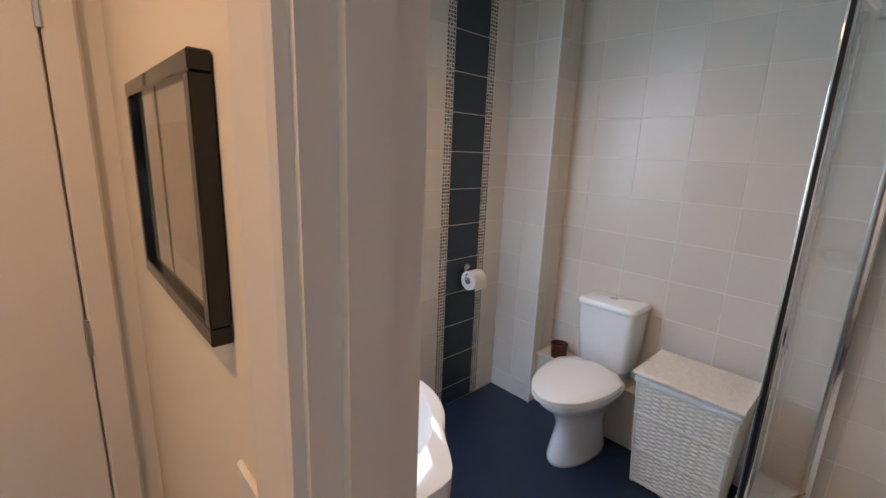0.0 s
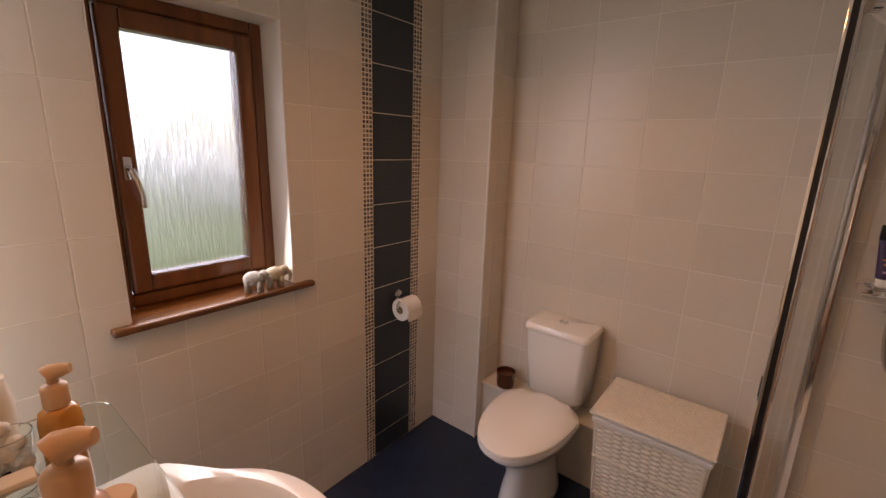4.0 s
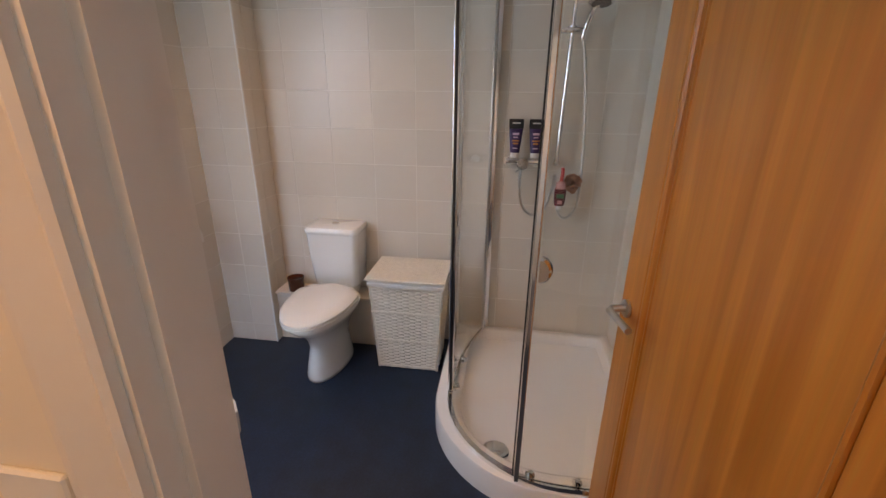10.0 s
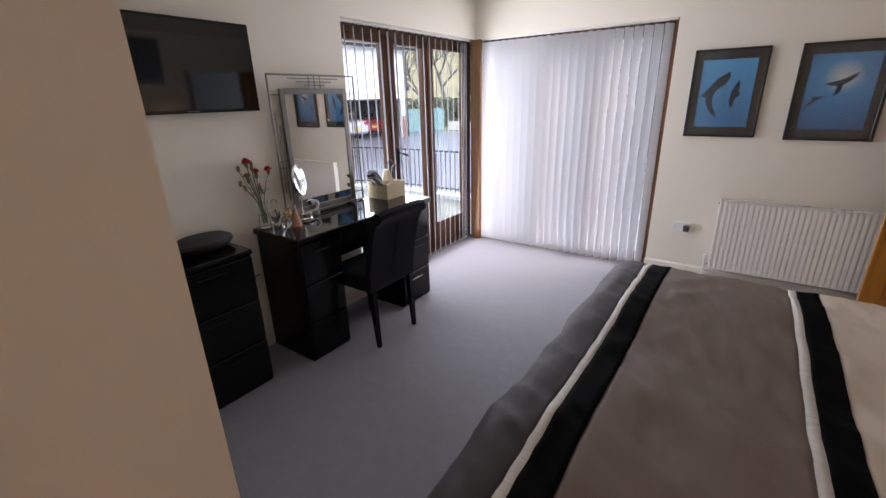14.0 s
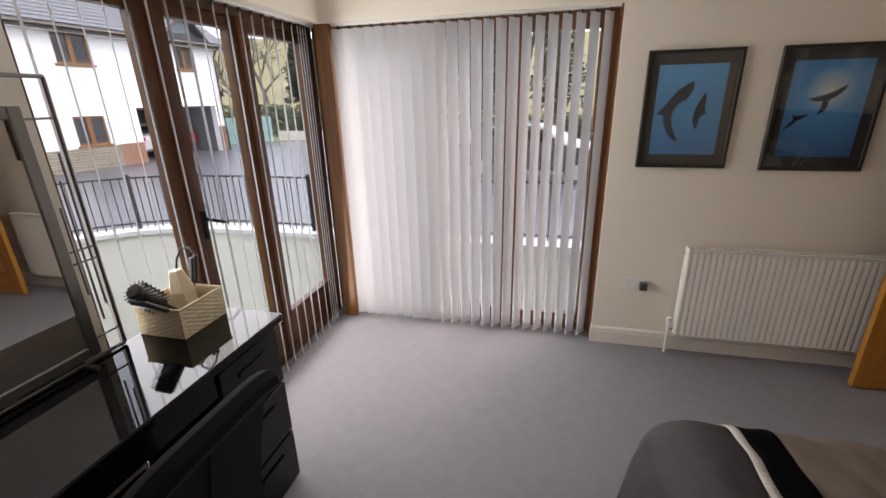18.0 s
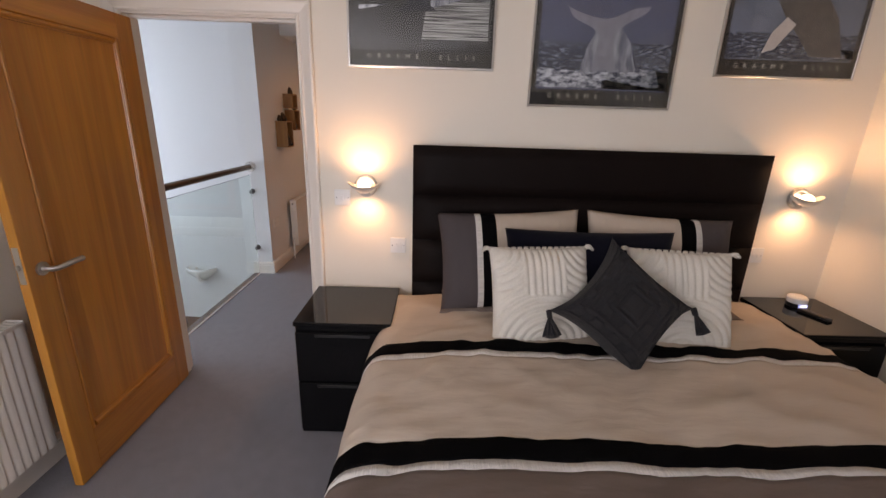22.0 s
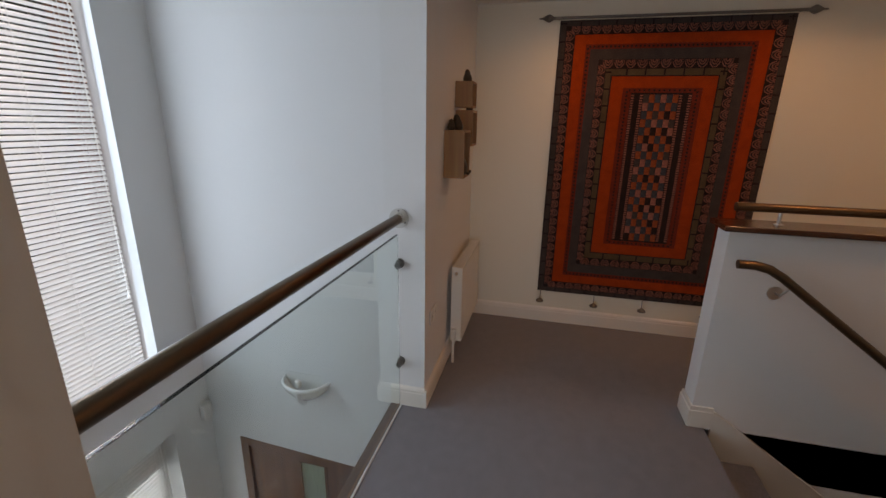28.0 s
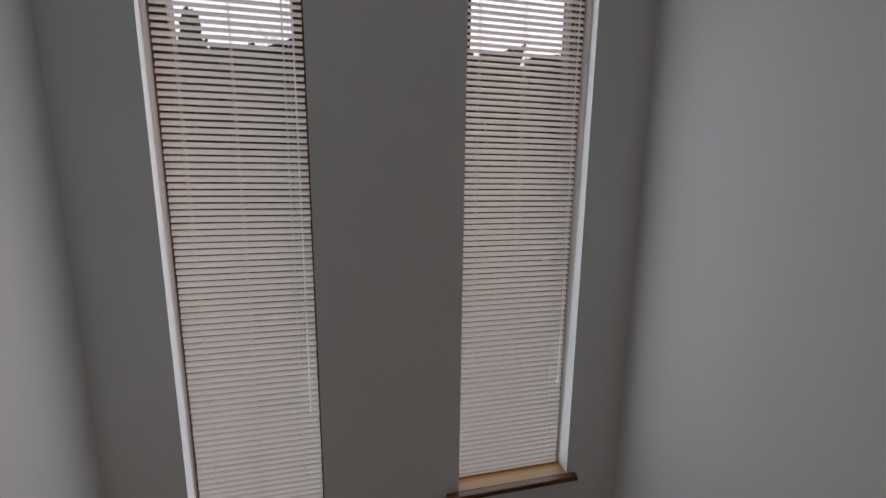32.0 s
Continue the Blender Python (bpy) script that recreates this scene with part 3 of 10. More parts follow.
# ---- bathroom ----
def bathroom_window():
    t = tagged(thing("window_1", "brown timber bathroom window with obscured glass", "window"), kind="structure")
    x0, x1, z0, z1, y = 0.93, 1.465, 1.045, 1.98, YW + 0.125
    f = bmesh.new()
    for q in ((x0, x0 + 0.045, y, y + 0.1, z0, z1), (x1 - 0.045, x1, y, y + 0.1, z0, z1), (x0 + 0.045, x1 - 0.045, y, y + 0.1, z0, z0 + 0.045), (x0 + 0.045, x1 - 0.045, y, y + 0.1, z1 - 0.045, z1)):
        bx(f, *q, b=0.006)
    part("window_frame", f, MAHOG, t)
    s, a, b, c, d = bmesh.new(), x0 + 0.048, x1 - 0.048, z0 + 0.048, z1 - 0.048
    for q in ((a, a + 0.055, y - 0.012, y + 0.05, c, d), (b - 0.055, b, y - 0.012, y + 0.05, c, d), (a + 0.055, b - 0.055, y - 0.012, y + 0.05, c, c + 0.055), (a + 0.055, b - 0.055, y - 0.012, y + 0.05, d - 0.055, d)):
        bx(s, *q, b=0.008, seg=2)
    sash = part("sash", s, MAHOG, t)
    g = part("pane", box(a + 0.05, b - 0.05, y + 0.022, y + 0.03, c + 0.05, d - 0.05), OBSCURE, sash, "rippled obscured glass pane")
    g.visible_shadow = False
    h = part("window_handle", box(a + 0.016, a + 0.038, y - 0.02, y - 0.012, 1.45, 1.52, b=0.003), CHROME, sash, "chrome casement handle")
    part("lever", tube(bmesh.new(), [(a + 0.027, y - 0.02, 1.485), (a + 0.027, y - 0.05, 1.482), (a + 0.036, y - 0.056, 1.45), (a + 0.046, y - 0.05, 1.41), (a + 0.048, y - 0.045, 1.37)], 0.008, 10), CHROME, h, "", True)
    sill = bmesh.new()
    bx(sill, x0 + 0.001, x1 - 0.001, YW + 0.0, y + 0.02, 1.022, 1.045)
    bx(sill, 0.877, 1.54, YW - 0.035, YW + 0.001, 1.022, 1.045, b=0.008, seg=3)
    part("window_sill", sill, MAHOGX, t, "glossy brown timber sill")
    r = bmesh.new()
    bx(r, x1 - 0.003, x1, YW, y, 1.046, z1), bx(r, x0, x0 + 0.003, YW, y, 1.046, z1), bx(r, x0, x1, YW, y, z1 - 0.003, z1)
    part("reveal", r, GLOSS, t, "white painted window reveal")
bathroom_window()


def elephant(label, m, material):
    """A small stone elephant, one mesh."""
    bm = bmesh.new()
    def blob(c, r, sc=(1, 1, 1)):
        v = bmesh.ops.create_icosphere(bm, subdivisions=3, radius=r, matrix=Matrix.LocRotScale(c, None, sc))["verts"]
        for q in v:
            q.co += q.normal * 0.0 + (noise.noise_vector(q.co * 60) * 0.0015)
    blob((0, 0, 0.045), 0.03, (1.25, 0.85, 0.95))
    blob((0.034, 0, 0.055), 0.02, (0.9, 0.85, 1.05))
    for x in (-0.022, 0.02):
        for y in (-0.012, 0.012):
            lathe(bm, [(0.0105, 0.0), (0.0105, 0.02), (0.012, 0.04)], 12, (x, y, 0))
    tube(bm, [(0.05, 0, 0.052), (0.056, 0, 0.036), (0.054, 0, 0.02), (0.05, 0, 0.012)], 0.006, 8, radii=[0.009, 0.0075, 0.0055, 0.004])
    for y in (-0.016, 0.016):
        blob((0.026, y, 0.056), 0.015, (0.8, 0.3, 1.1))
    ob = part("elephant_figurine", bm, material, None, "", "all", m)
    return tagged(ob, label, "figurine", "elephants on the sill")
STONE = mat("carved_grey_stone", (0.3, 0.28, 0.25), 0.4, var=0.45, scale=25, fine=0.4, bump=0.4, bscale=120)
STONE2 = mat("carved_buff_stone", (0.42, 0.33, 0.22), 0.4, var=0.4, scale=25, fine=0.3, bump=0.4, bscale=120)
elephant("small carved grey elephant on the brown sill", pose(1.315, 2.10, 1.046, 0, 0, -35), STONE)
elephant("small carved buff elephant on the brown sill", pose(1.40, 2.105, 1.046, 0, 0, -20), STONE2)


def roll_holder():
    t = thing("toilet_roll_holder", "chrome toilet roll holder with a white paper roll", "roll holder", m=pose(2.03, YW, 0.80))
    part("wall_plate", disc((0, 0, 0.055), (0, -1, 0), 0.024, 0.012), CHROME, t, "", True)
    part("arm", tube(bmesh.new(), [(0, -0.012, 0.055), (0, -0.05, 0.055), (-0.03, -0.07, 0.052), (-0.062, -0.072, 0.035), (-0.066, -0.072, 0.01), (-0.06, -0.072, 0.0), (0.05, -0.072, 0.0)], 0.006, 10), CHROME, t, "", True)
    part("flap", box(-0.05, 0.05, -0.075, -0.03, 0.058, 0.061, b=0.001), CHROME, t)
    bm = bmesh.new()
    n, w = 40, 0.05
    rings = []
    for x, r in ((-w, 0.02), (-w, 0.052), (-w + 0.003, 0.055), (w - 0.003, 0.055), (w, 0.052), (w, 0.02)):
        rings.append(ring(bm, (x, -0.072, 0), (0, 1, 0), (0, 0, 1), r, n))
    for i in range(len(rings)):
        skin(bm, rings[i], rings[(i + 1) % len(rings)])
    part("paper_roll", bm, mat("tissue_paper", (0.8, 0.77, 0.72), 0.95, var=0.04, scale=30, bump=0.3, bscale=150), t, "white embossed paper roll", True)
    part("paper_end", box(-w + 0.001, w - 0.001, -0.129, -0.1275, -0.045, 0.005), bpy.data.materials["tissue_paper"], t)
    part("core", tube(bmesh.new(), [(-w - 0.001, -0.072, 0), (w + 0.001, -0.072, 0)], 0.0195, 20), mat("brown_card", (0.25, 0.15, 0.08), 0.9), t)
roll_holder()


def oval(bm, cx, cy, z, a_front, a_back, b, n=36, p=2.0):
    """An egg-shaped ring: longer towards -x."""
    out = []
    for i in range(n):
        s = 2 * math.pi * i / n
        c, d = math.cos(s), math.sin(s)
        r = a_back if c > 0 else a_front
        k = (abs(c) ** p + abs(d) ** p) ** (-1 / p)
        out.append(bm.verts.new((cx + r * c * k, cy + b * d * k, z)))
    return out


def loft(rings, bm, cap=True):
    for a, b in zip(rings, rings[1:]):
        skin(bm, a, b)
    if cap:
        bm.faces.new(rings[0][::-1]), bm.faces.new(rings[-1])
    return bm


def toilet():
    cy = 1.37
    t = thing("toilet", "white ceramic close-coupled toilet with its lid down", "toilet")
    bm = bmesh.new()
    loft([oval(bm, 2.25, cy, z, af, ab, b) for z, af, ab, b in ((0, 0.27, 0.15, 0.115), (0.02, 0.27, 0.15, 0.115), (0.1, 0.25, 0.14, 0.1), (0.18, 0.225, 0.13, 0.092), (0.25, 0.25, 0.14, 0.11), (0.31, 0.315, 0.15, 0.145), (0.355, 0.372, 0.16, 0.172), (0.385, 0.395, 0.165, 0.182), (0.393, 0.387, 0.16, 0.172))], bm)
    part("pan", bm, CERAMIC, t, "", "all")
    part("pan_shelf", box(2.28, 2.53, cy - 0.1, cy + 0.1, 0.3, 0.4, b=0.02, seg=3), CERAMIC, t, "", True)
    bm = bmesh.new()
    loft([oval(bm, 2.21, cy, z, af, 0.12, b, p=2.12) for z, af, b in ((0.395, 0.366, 0.18), (0.4, 0.374, 0.188), (0.41, 0.374, 0.188), (0.414, 0.368, 0.183))], bm)
    part("seat", bm, CERAMIC, t, "", True)
    bm = bmesh.new()
    loft([oval(bm, 2.21, cy, z, af, 0.12, b, p=2.12) for z, af, b in ((0.416, 0.366, 0.18), (0.421, 0.374, 0.188), (0.43, 0.373, 0.187), (0.439, 0.352, 0.174), (0.443, 0.25, 0.125))], bm)
    part("lid", bm, CERAMIC, t, "glossy white toilet lid", True)
    for y in (-0.07, 0.07):
        part("hinge", rod((2.31, cy + y - 0.02, 0.418), (2.31, cy + y + 0.02, 0.418), 0.012, 12), CHROME, t, "", True)
    bm = bmesh.new()
    def rr(x0, x1, w, z, r=0.035):
        pts = []
        for cxx, cyy, a0 in ((x1 - 0.008, w - 0.008, 0), (x0 + r, w - r, 90), (x0 + r, -w + r, 180), (x1 - 0.008, -w + 0.008, 270)):
            q = r if cxx < x1 - 0.02 else 0.008
            for k in range(5):
                s = radians(a0 + 22.5 * k)
                pts.append(bm.verts.new((cxx + q * math.cos(s), cy + cyy + q * math.sin(s), z)))
        return pts
    loft([rr(2.385, 2.53, 0.125, 0.4), rr(2.37, 2.53, 0.138, 0.42), rr(2.345, 2.53, 0.148, 0.6), rr(2.338, 2.53, 0.154, 0.738)], bm)
    part("cistern", bm, CERAMIC, t, "", True)
    bm = bmesh.new()
    loft([rr(2.334, 2.533, 0.158, 0.74), rr(2.33, 2.534, 0.161, 0.745), rr(2.33, 2.534, 0.161, 0.762), rr(2.34, 2.53, 0.152, 0.776), rr(2.37, 2.52, 0.125, 0.78)], bm)
    lid = part("cistern_lid", bm, CERAMIC, t, "", True)
    part("flush_button", lathe(bmesh.new(), [(0.022, 0), (0.022, 0.004), (0.019, 0.006), (0.018, 0.004), (0.001, 0.004)], 24, (2.437, cy, 0.7805)), CHROME, lid, "round chrome dual flush button", True)
toilet()

low = setting("wall_pipe_boxing", slabs((2.40, XT + 0.002, 1.14, 1.788, 0, 0.315)), TILE, "low cream tiled pipe boxing behind the toilet", "boxing")
part("ledge", box(2.385, XT + 0.002, 1.125, 1.788, 0.315, 0.33, b=0.003), TILE, low)


def pot():
    bm = bmesh.new()
    lathe(bm, [(0.036, 0), (0.045, 0.004), (0.048, 0.03), (0.048, 0.075), (0.051, 0.08), (0.051, 0.088), (0.046, 0.088), (0.043, 0.07), (0.001, 0.068)], 28, (2.435, 1.66, 0.33))
    tagged(part("candle_pot", bm, mat("brown_glass", (0.09, 0.025, 0.012), 0.15, var=0.2), None, "", True), "dark brown glass candle pot on the ledge", "pot")
pot()


def weave(bm, org, u, v, nrm, w, h, nu, nv, amp=0.0095, taper=0.0):
    """A woven wicker face: strands pass over and under uprights, row by row."""
    org, u, v, nrm = Vector(org), Vector(u), Vector(v), Vector(nrm)
    su, rows = nu * 4, []
    for j in range(nv * 3 + 1):
        row, k = [], j // 3
        for i in range(su + 1):
            a, b = i / su, j / (nv * 3)
            across = math.sin(math.pi * a * nu + (math.pi if k % 2 else 0))
            round_ = (0.0, 0.8, 1.0)[j % 3]
            edge = min(1, 8 * min(a, 1 - a))
            inset = taper * (1 - b)
            p = org + u * (inset + a * (w - 2 * inset)) + v * (b * h) + nrm * (amp * (0.35 + 0.65 * across * edge) * round_ - taper * (1 - b))
            row.append(bm.verts.new(p))
        rows.append(row)
    for r0, r1 in zip(rows, rows[1:]):
        for i in range(su):
            bm.faces.new((r0[i], r0[i + 1], r1[i + 1], r1[i]))
    return bm


def hamper():
    x0, x1, y0, y1, h, tp = 2.165, 2.475, 0.70, 1.095, 0.545, 0.03
    t = thing("laundry_hamper", "white woven wicker laundry hamper with a closed lid", "laundry hamper")
    bm = bmesh.new()
    a = [bm.verts.new(p) for p in ((x0 + tp, y0 + tp, 0), (x1 - 0.01, y0 + tp, 0), (x1 - 0.01, y1 - tp, 0), (x0 + tp, y1 - tp, 0))]
    b = [bm.verts.new(p) for p in ((x0 + 0.004, y0 + 0.004, h), (x1, y0 + 0.004, h), (x1, y1 - 0.004, h), (x0 + 0.004, y1 - 0.004, h))]
    skin(bm, a, b), bm.faces.new(a[::-1]), bm.faces.new(b)
    part("body", bm, WICKER, t)
    part("front_weave", weave(bmesh.new(), (x0, y1, 0.0), (0, -1, 0), (0, 0, 1), (-1, 0, 0), y1 - y0, h, 11, 52, 0.012, taper=tp), WICKER, t, "woven wicker front", True)
    part("side_weave", weave(bmesh.new(), (x0, y0, 0.0), (1, 0, 0), (0, 0, 1), (0, -1, 0), x1 - x0, h, 9, 52, 0.012, taper=tp), WICKER, t, "", True)
    part("side_weave", weave(bmesh.new(), (x1, y1, 0.0), (-1, 0, 0), (0, 0, 1), (0, 1, 0), x1 - x0, h, 9, 52, 0.012, taper=tp), WICKER, t, "", True)
    for z in (0.012, 0.185, 0.365):
        i = tp * (1 - z / h)
        part("twisted_band", tube(bmesh.new(), [(x0 + i - 0.007 + 0.002 * (k % 2), y1 - i + 0.004 - (y1 - y0 - 2 * i + 0.008) * k / 26, z + 0.004 * (k % 2)) for k in range(27)], 0.0075, 6), WICKER, t, "", True)
    for x, y in ((x0, y0), (x0, y1)):
        s = 1 if y == y0 else -1
        part("corner_post", tube(bmesh.new(), [(x + tp, y + s * tp, 0), (x + 0.002, y + s * 0.002, h)], 0.009, 8), WICKER, t, "", True)
    lin = bmesh.new()
    for i in range(2):
        bx(lin, x0 - 0.012 + i * 0.002, x1 + 0.004, y0 - 0.012 + i * 0.002, y1 + 0.012 - i * 0.002, h - 0.022 + i * 0.022, h + i * 0.012, b=0.006, seg=2)
    part("cloth_lining", lin, mat("white_cotton", (0.74, 0.73, 0.7), 0.9, var=0.06, scale=20, bump=0.4, bscale=90), t, "white cotton lining folded over the rim")
    lid = part("lid", box(x0 - 0.014, x1 + 0.006, y0 - 0.014, y1 + 0.014, h + 0.012, h + 0.026, b=0.004), WICKER, t, "", True)
    part("lid_weave", weave(bmesh.new(), (x0 - 0.016, y1 + 0.016, h + 0.026), (0, -1, 0), (1, 0, 0), (0, 0, 1), y1 - y0 + 0.032, x1 - x0 + 0.024, 34, 28, amp=0.007), WICKER, lid, "", True)
    part("lid_rim", tube(bmesh.new(), [(x0 - 0.016, y0 - 0.016, h + 0.022), (x0 - 0.016, y1 + 0.016, h + 0.022), (x1 + 0.006, y1 + 0.016, h + 0.022), (x1 + 0.006, y0 - 0.016, h + 0.022)], 0.008, 6, True), WICKER, lid, "", True)
hamper()


def arc(cx, cy, r, a0, a1, n):
    return [(cx + r * math.cos(radians(a0 + (a1 - a0) * i / n)), cy + r * math.sin(radians(a0 + (a1 - a0) * i / n))) for i in range(n + 1)]


def shower():
    # tray: offset quadrant in the corner of the toilet wall and the shower wall
    t = thing("shower_tray", "white acrylic quadrant shower tray with raised rim", "shower tray")
    def outline(bm, d, z):
        return [bm.verts.new((x, y, z)) for x, y in [(XT - d * 0.6, YS + d * 0.6)] + [(XT - d * 0.6, 0.68 - d)] + arc(1.885, 0.155, 0.525 - d, 90, 180, 18) + [(1.36 + d, YS + d * 0.6)]]
    bm = bmesh.new()
    loft([outline(bm, d, z) for d, z in ((0.0, 0.0), (0.0, 0.105), (0.006, 0.12), (0.02, 0.126), (0.085, 0.126), (0.1, 0.118), (0.125, 0.075), (0.16, 0.064), (0.35, 0.058))], bm)
    part("tray", bm, ACRYLIC, t, "", True)
    part("drain_cover", lathe(bmesh.new(), [(0.058, 0), (0.058, 0.006), (0.05, 0.011), (0.002, 0.014)], 28, (1.585, 0.38, 0.066)), CHROME, t, "domed chrome drain cover", True)
    e = thing("shower_enclosure", "curved glass shower enclosure with chrome posts, doors slid open", "shower enclosure")
    Z0, Z1 = 0.128, 1.98
    def curve(pts, name, th=0.006, z0=Z0 + 0.02, z1=Z1 - 0.03, mat_=None):
        bm = bmesh.new()
        a, b = [], []
        for i, (x, y) in enumerate(pts):
            p, q = pts[max(i - 1, 0)], pts[min(i + 1, len(pts) - 1)]
            d = Vector((q[0] - p[0], q[1] - p[1])).normalized()
            nx, ny = -d.y * th / 2, d.x * th / 2
            a.append([bm.verts.new((x + nx, y + ny, z)) for z in (z0, z1)])
            b.append([bm.verts.new((x - nx, y - ny, z)) for z in (z0, z1)])
        for i in range(len(pts) - 1):
            bm.faces.new((a[i][0], a[i + 1][0], a[i + 1][1], a[i][1]))
            bm.faces.new((b[i + 1][0], b[i][0], b[i][1], b[i + 1][1]))
            bm.faces.new((a[i][1], a[i + 1][1], b[i + 1][1], b[i][1]))
            bm.faces.new((a[i + 1][0], a[i][0], b[i][0], b[i + 1][0]))
        for i in (0, -1):
            bm.faces.new((a[i][0], a[i][1], b[i][1], b[i][0]))
        ob = part(name, bm, mat_ or CLEAR, e, "", True)
        return ob
    front = [(2.515, 0.475), (2.35, 0.535), (2.2, 0.575), (2.05, 0.597), (1.95, 0.603), (1.855, 0.605)]
    side = [(1.405, 0.298), (1.394, 0.235), (1.387, 0.17), (1.384, 0.09), (1.383, 0.0), (1.383, -0.12), (1.383, YS + 0.02)]
    for pts, nm in ((front, "glass_panel"), (side, "glass_panel")):
        g = curve(pts, nm)
        g["label"] = "clear curved glass panel"
        g.visible_shadow = False
    curve([(2.53, 0.475), (2.2, 0.575), (1.95, 0.605)] + arc(1.86, 0.13, 0.478, 85, 178, 14) + [(1.383, 0.0), (1.383, YS + 0.004)], "bottom_rail", 0.022, Z0 - 0.001, Z0 + 0.018, CHROME)
    curve([(2.53, 0.475), (2.2, 0.575), (1.95, 0.605)] + arc(1.86, 0.13, 0.478, 85, 178, 14) + [(1.383, 0.0), (1.383, YS + 0.004)], "top_rail", 0.03, Z1, Z1 + 0.03, CHROME)
    def post(x, y, w, d, nm, material, z0=Z0 + 0.018, z1=Z1, lab=""):
        return part(nm, box(x - w / 2, x + w / 2, y - d / 2, y + d / 2, z0, z1, b=0.004, seg=2), material, e, lab, True)
    post(2.512, 0.475, 0.03, 0.034, "wall_profile", CHROME, lab="chrome wall profile")
    post(2.485, 0.49, 0.016, 0.02, "wall_profile", STEEL)
    d1 = post(1.852, 0.606, 0.016, 0.026, "door_edge", CHROME, lab="chrome door edge with black seal")
    part("seal", box(1.84, 1.8445, 0.6, 0.612, Z0 + 0.03, Z1 - 0.03), DARK, d1)
    d2 = post(1.388, 0.302, 0.03, 0.018, "door_edge", CHROME, lab="chrome door edge")
    part("seal", box(1.395, 1.399, 0.3125, 0.318, Z0 + 0.03, Z1 - 0.03), DARK, d2)
    for d, (x, y), ax in ((d1, (1.872, 0.606), (0, 1, 0)), (d2, (1.38, 0.285), (-1, 0.35, 0))):
        bm, A = bmesh.new(), Vector(ax).normalized()
        U = Vector((0, 0, 1)).cross(A).normalized() * (-1 if d is d1 else 1)
        for s in (1, -1):
            ctr = Vector((x, y, 1.0)) + A * 0.004 * s
            ang = [radians(-90 + 180 * k / 14) for k in range(15)]
            f = [bm.verts.new(ctr + A * 0.004 * s + Vector((0, 0, 0.042 * math.sin(q))) + U * 0.036 * math.cos(q)) for q in ang]
            g = [bm.verts.new(ctr + A * 0.012 * s + Vector((0, 0, 0.036 * math.sin(q))) + U * 0.03 * math.cos(q)) for q in ang]
            for i in range(14):
                bm.faces.new((f[i], f[i + 1], g[i + 1], g[i]))
            bm.faces.new(g)
        part("handle", bm, CHROME, d, "chrome half-moon handle")
    for x, y in ((1.87, 0.6), (1.41, 0.27), (2.1, 0.585), (1.40, 0.1)):
        for z in (Z0 + 0.03, Z1 - 0.045):
            part("roller", rod((x - 0.008, y - 0.012, z), (x + 0.004, y - 0.03, z), 0.016, 14), CHROME, e, "", True)
    part("bracket", tube(bmesh.new(), [(1.88, 0.58, 1.95), (1.93, 0.55, 1.93), (1.98, 0.54, 1.9)], 0.012, 10), CHROME, e, "", True)
shower()


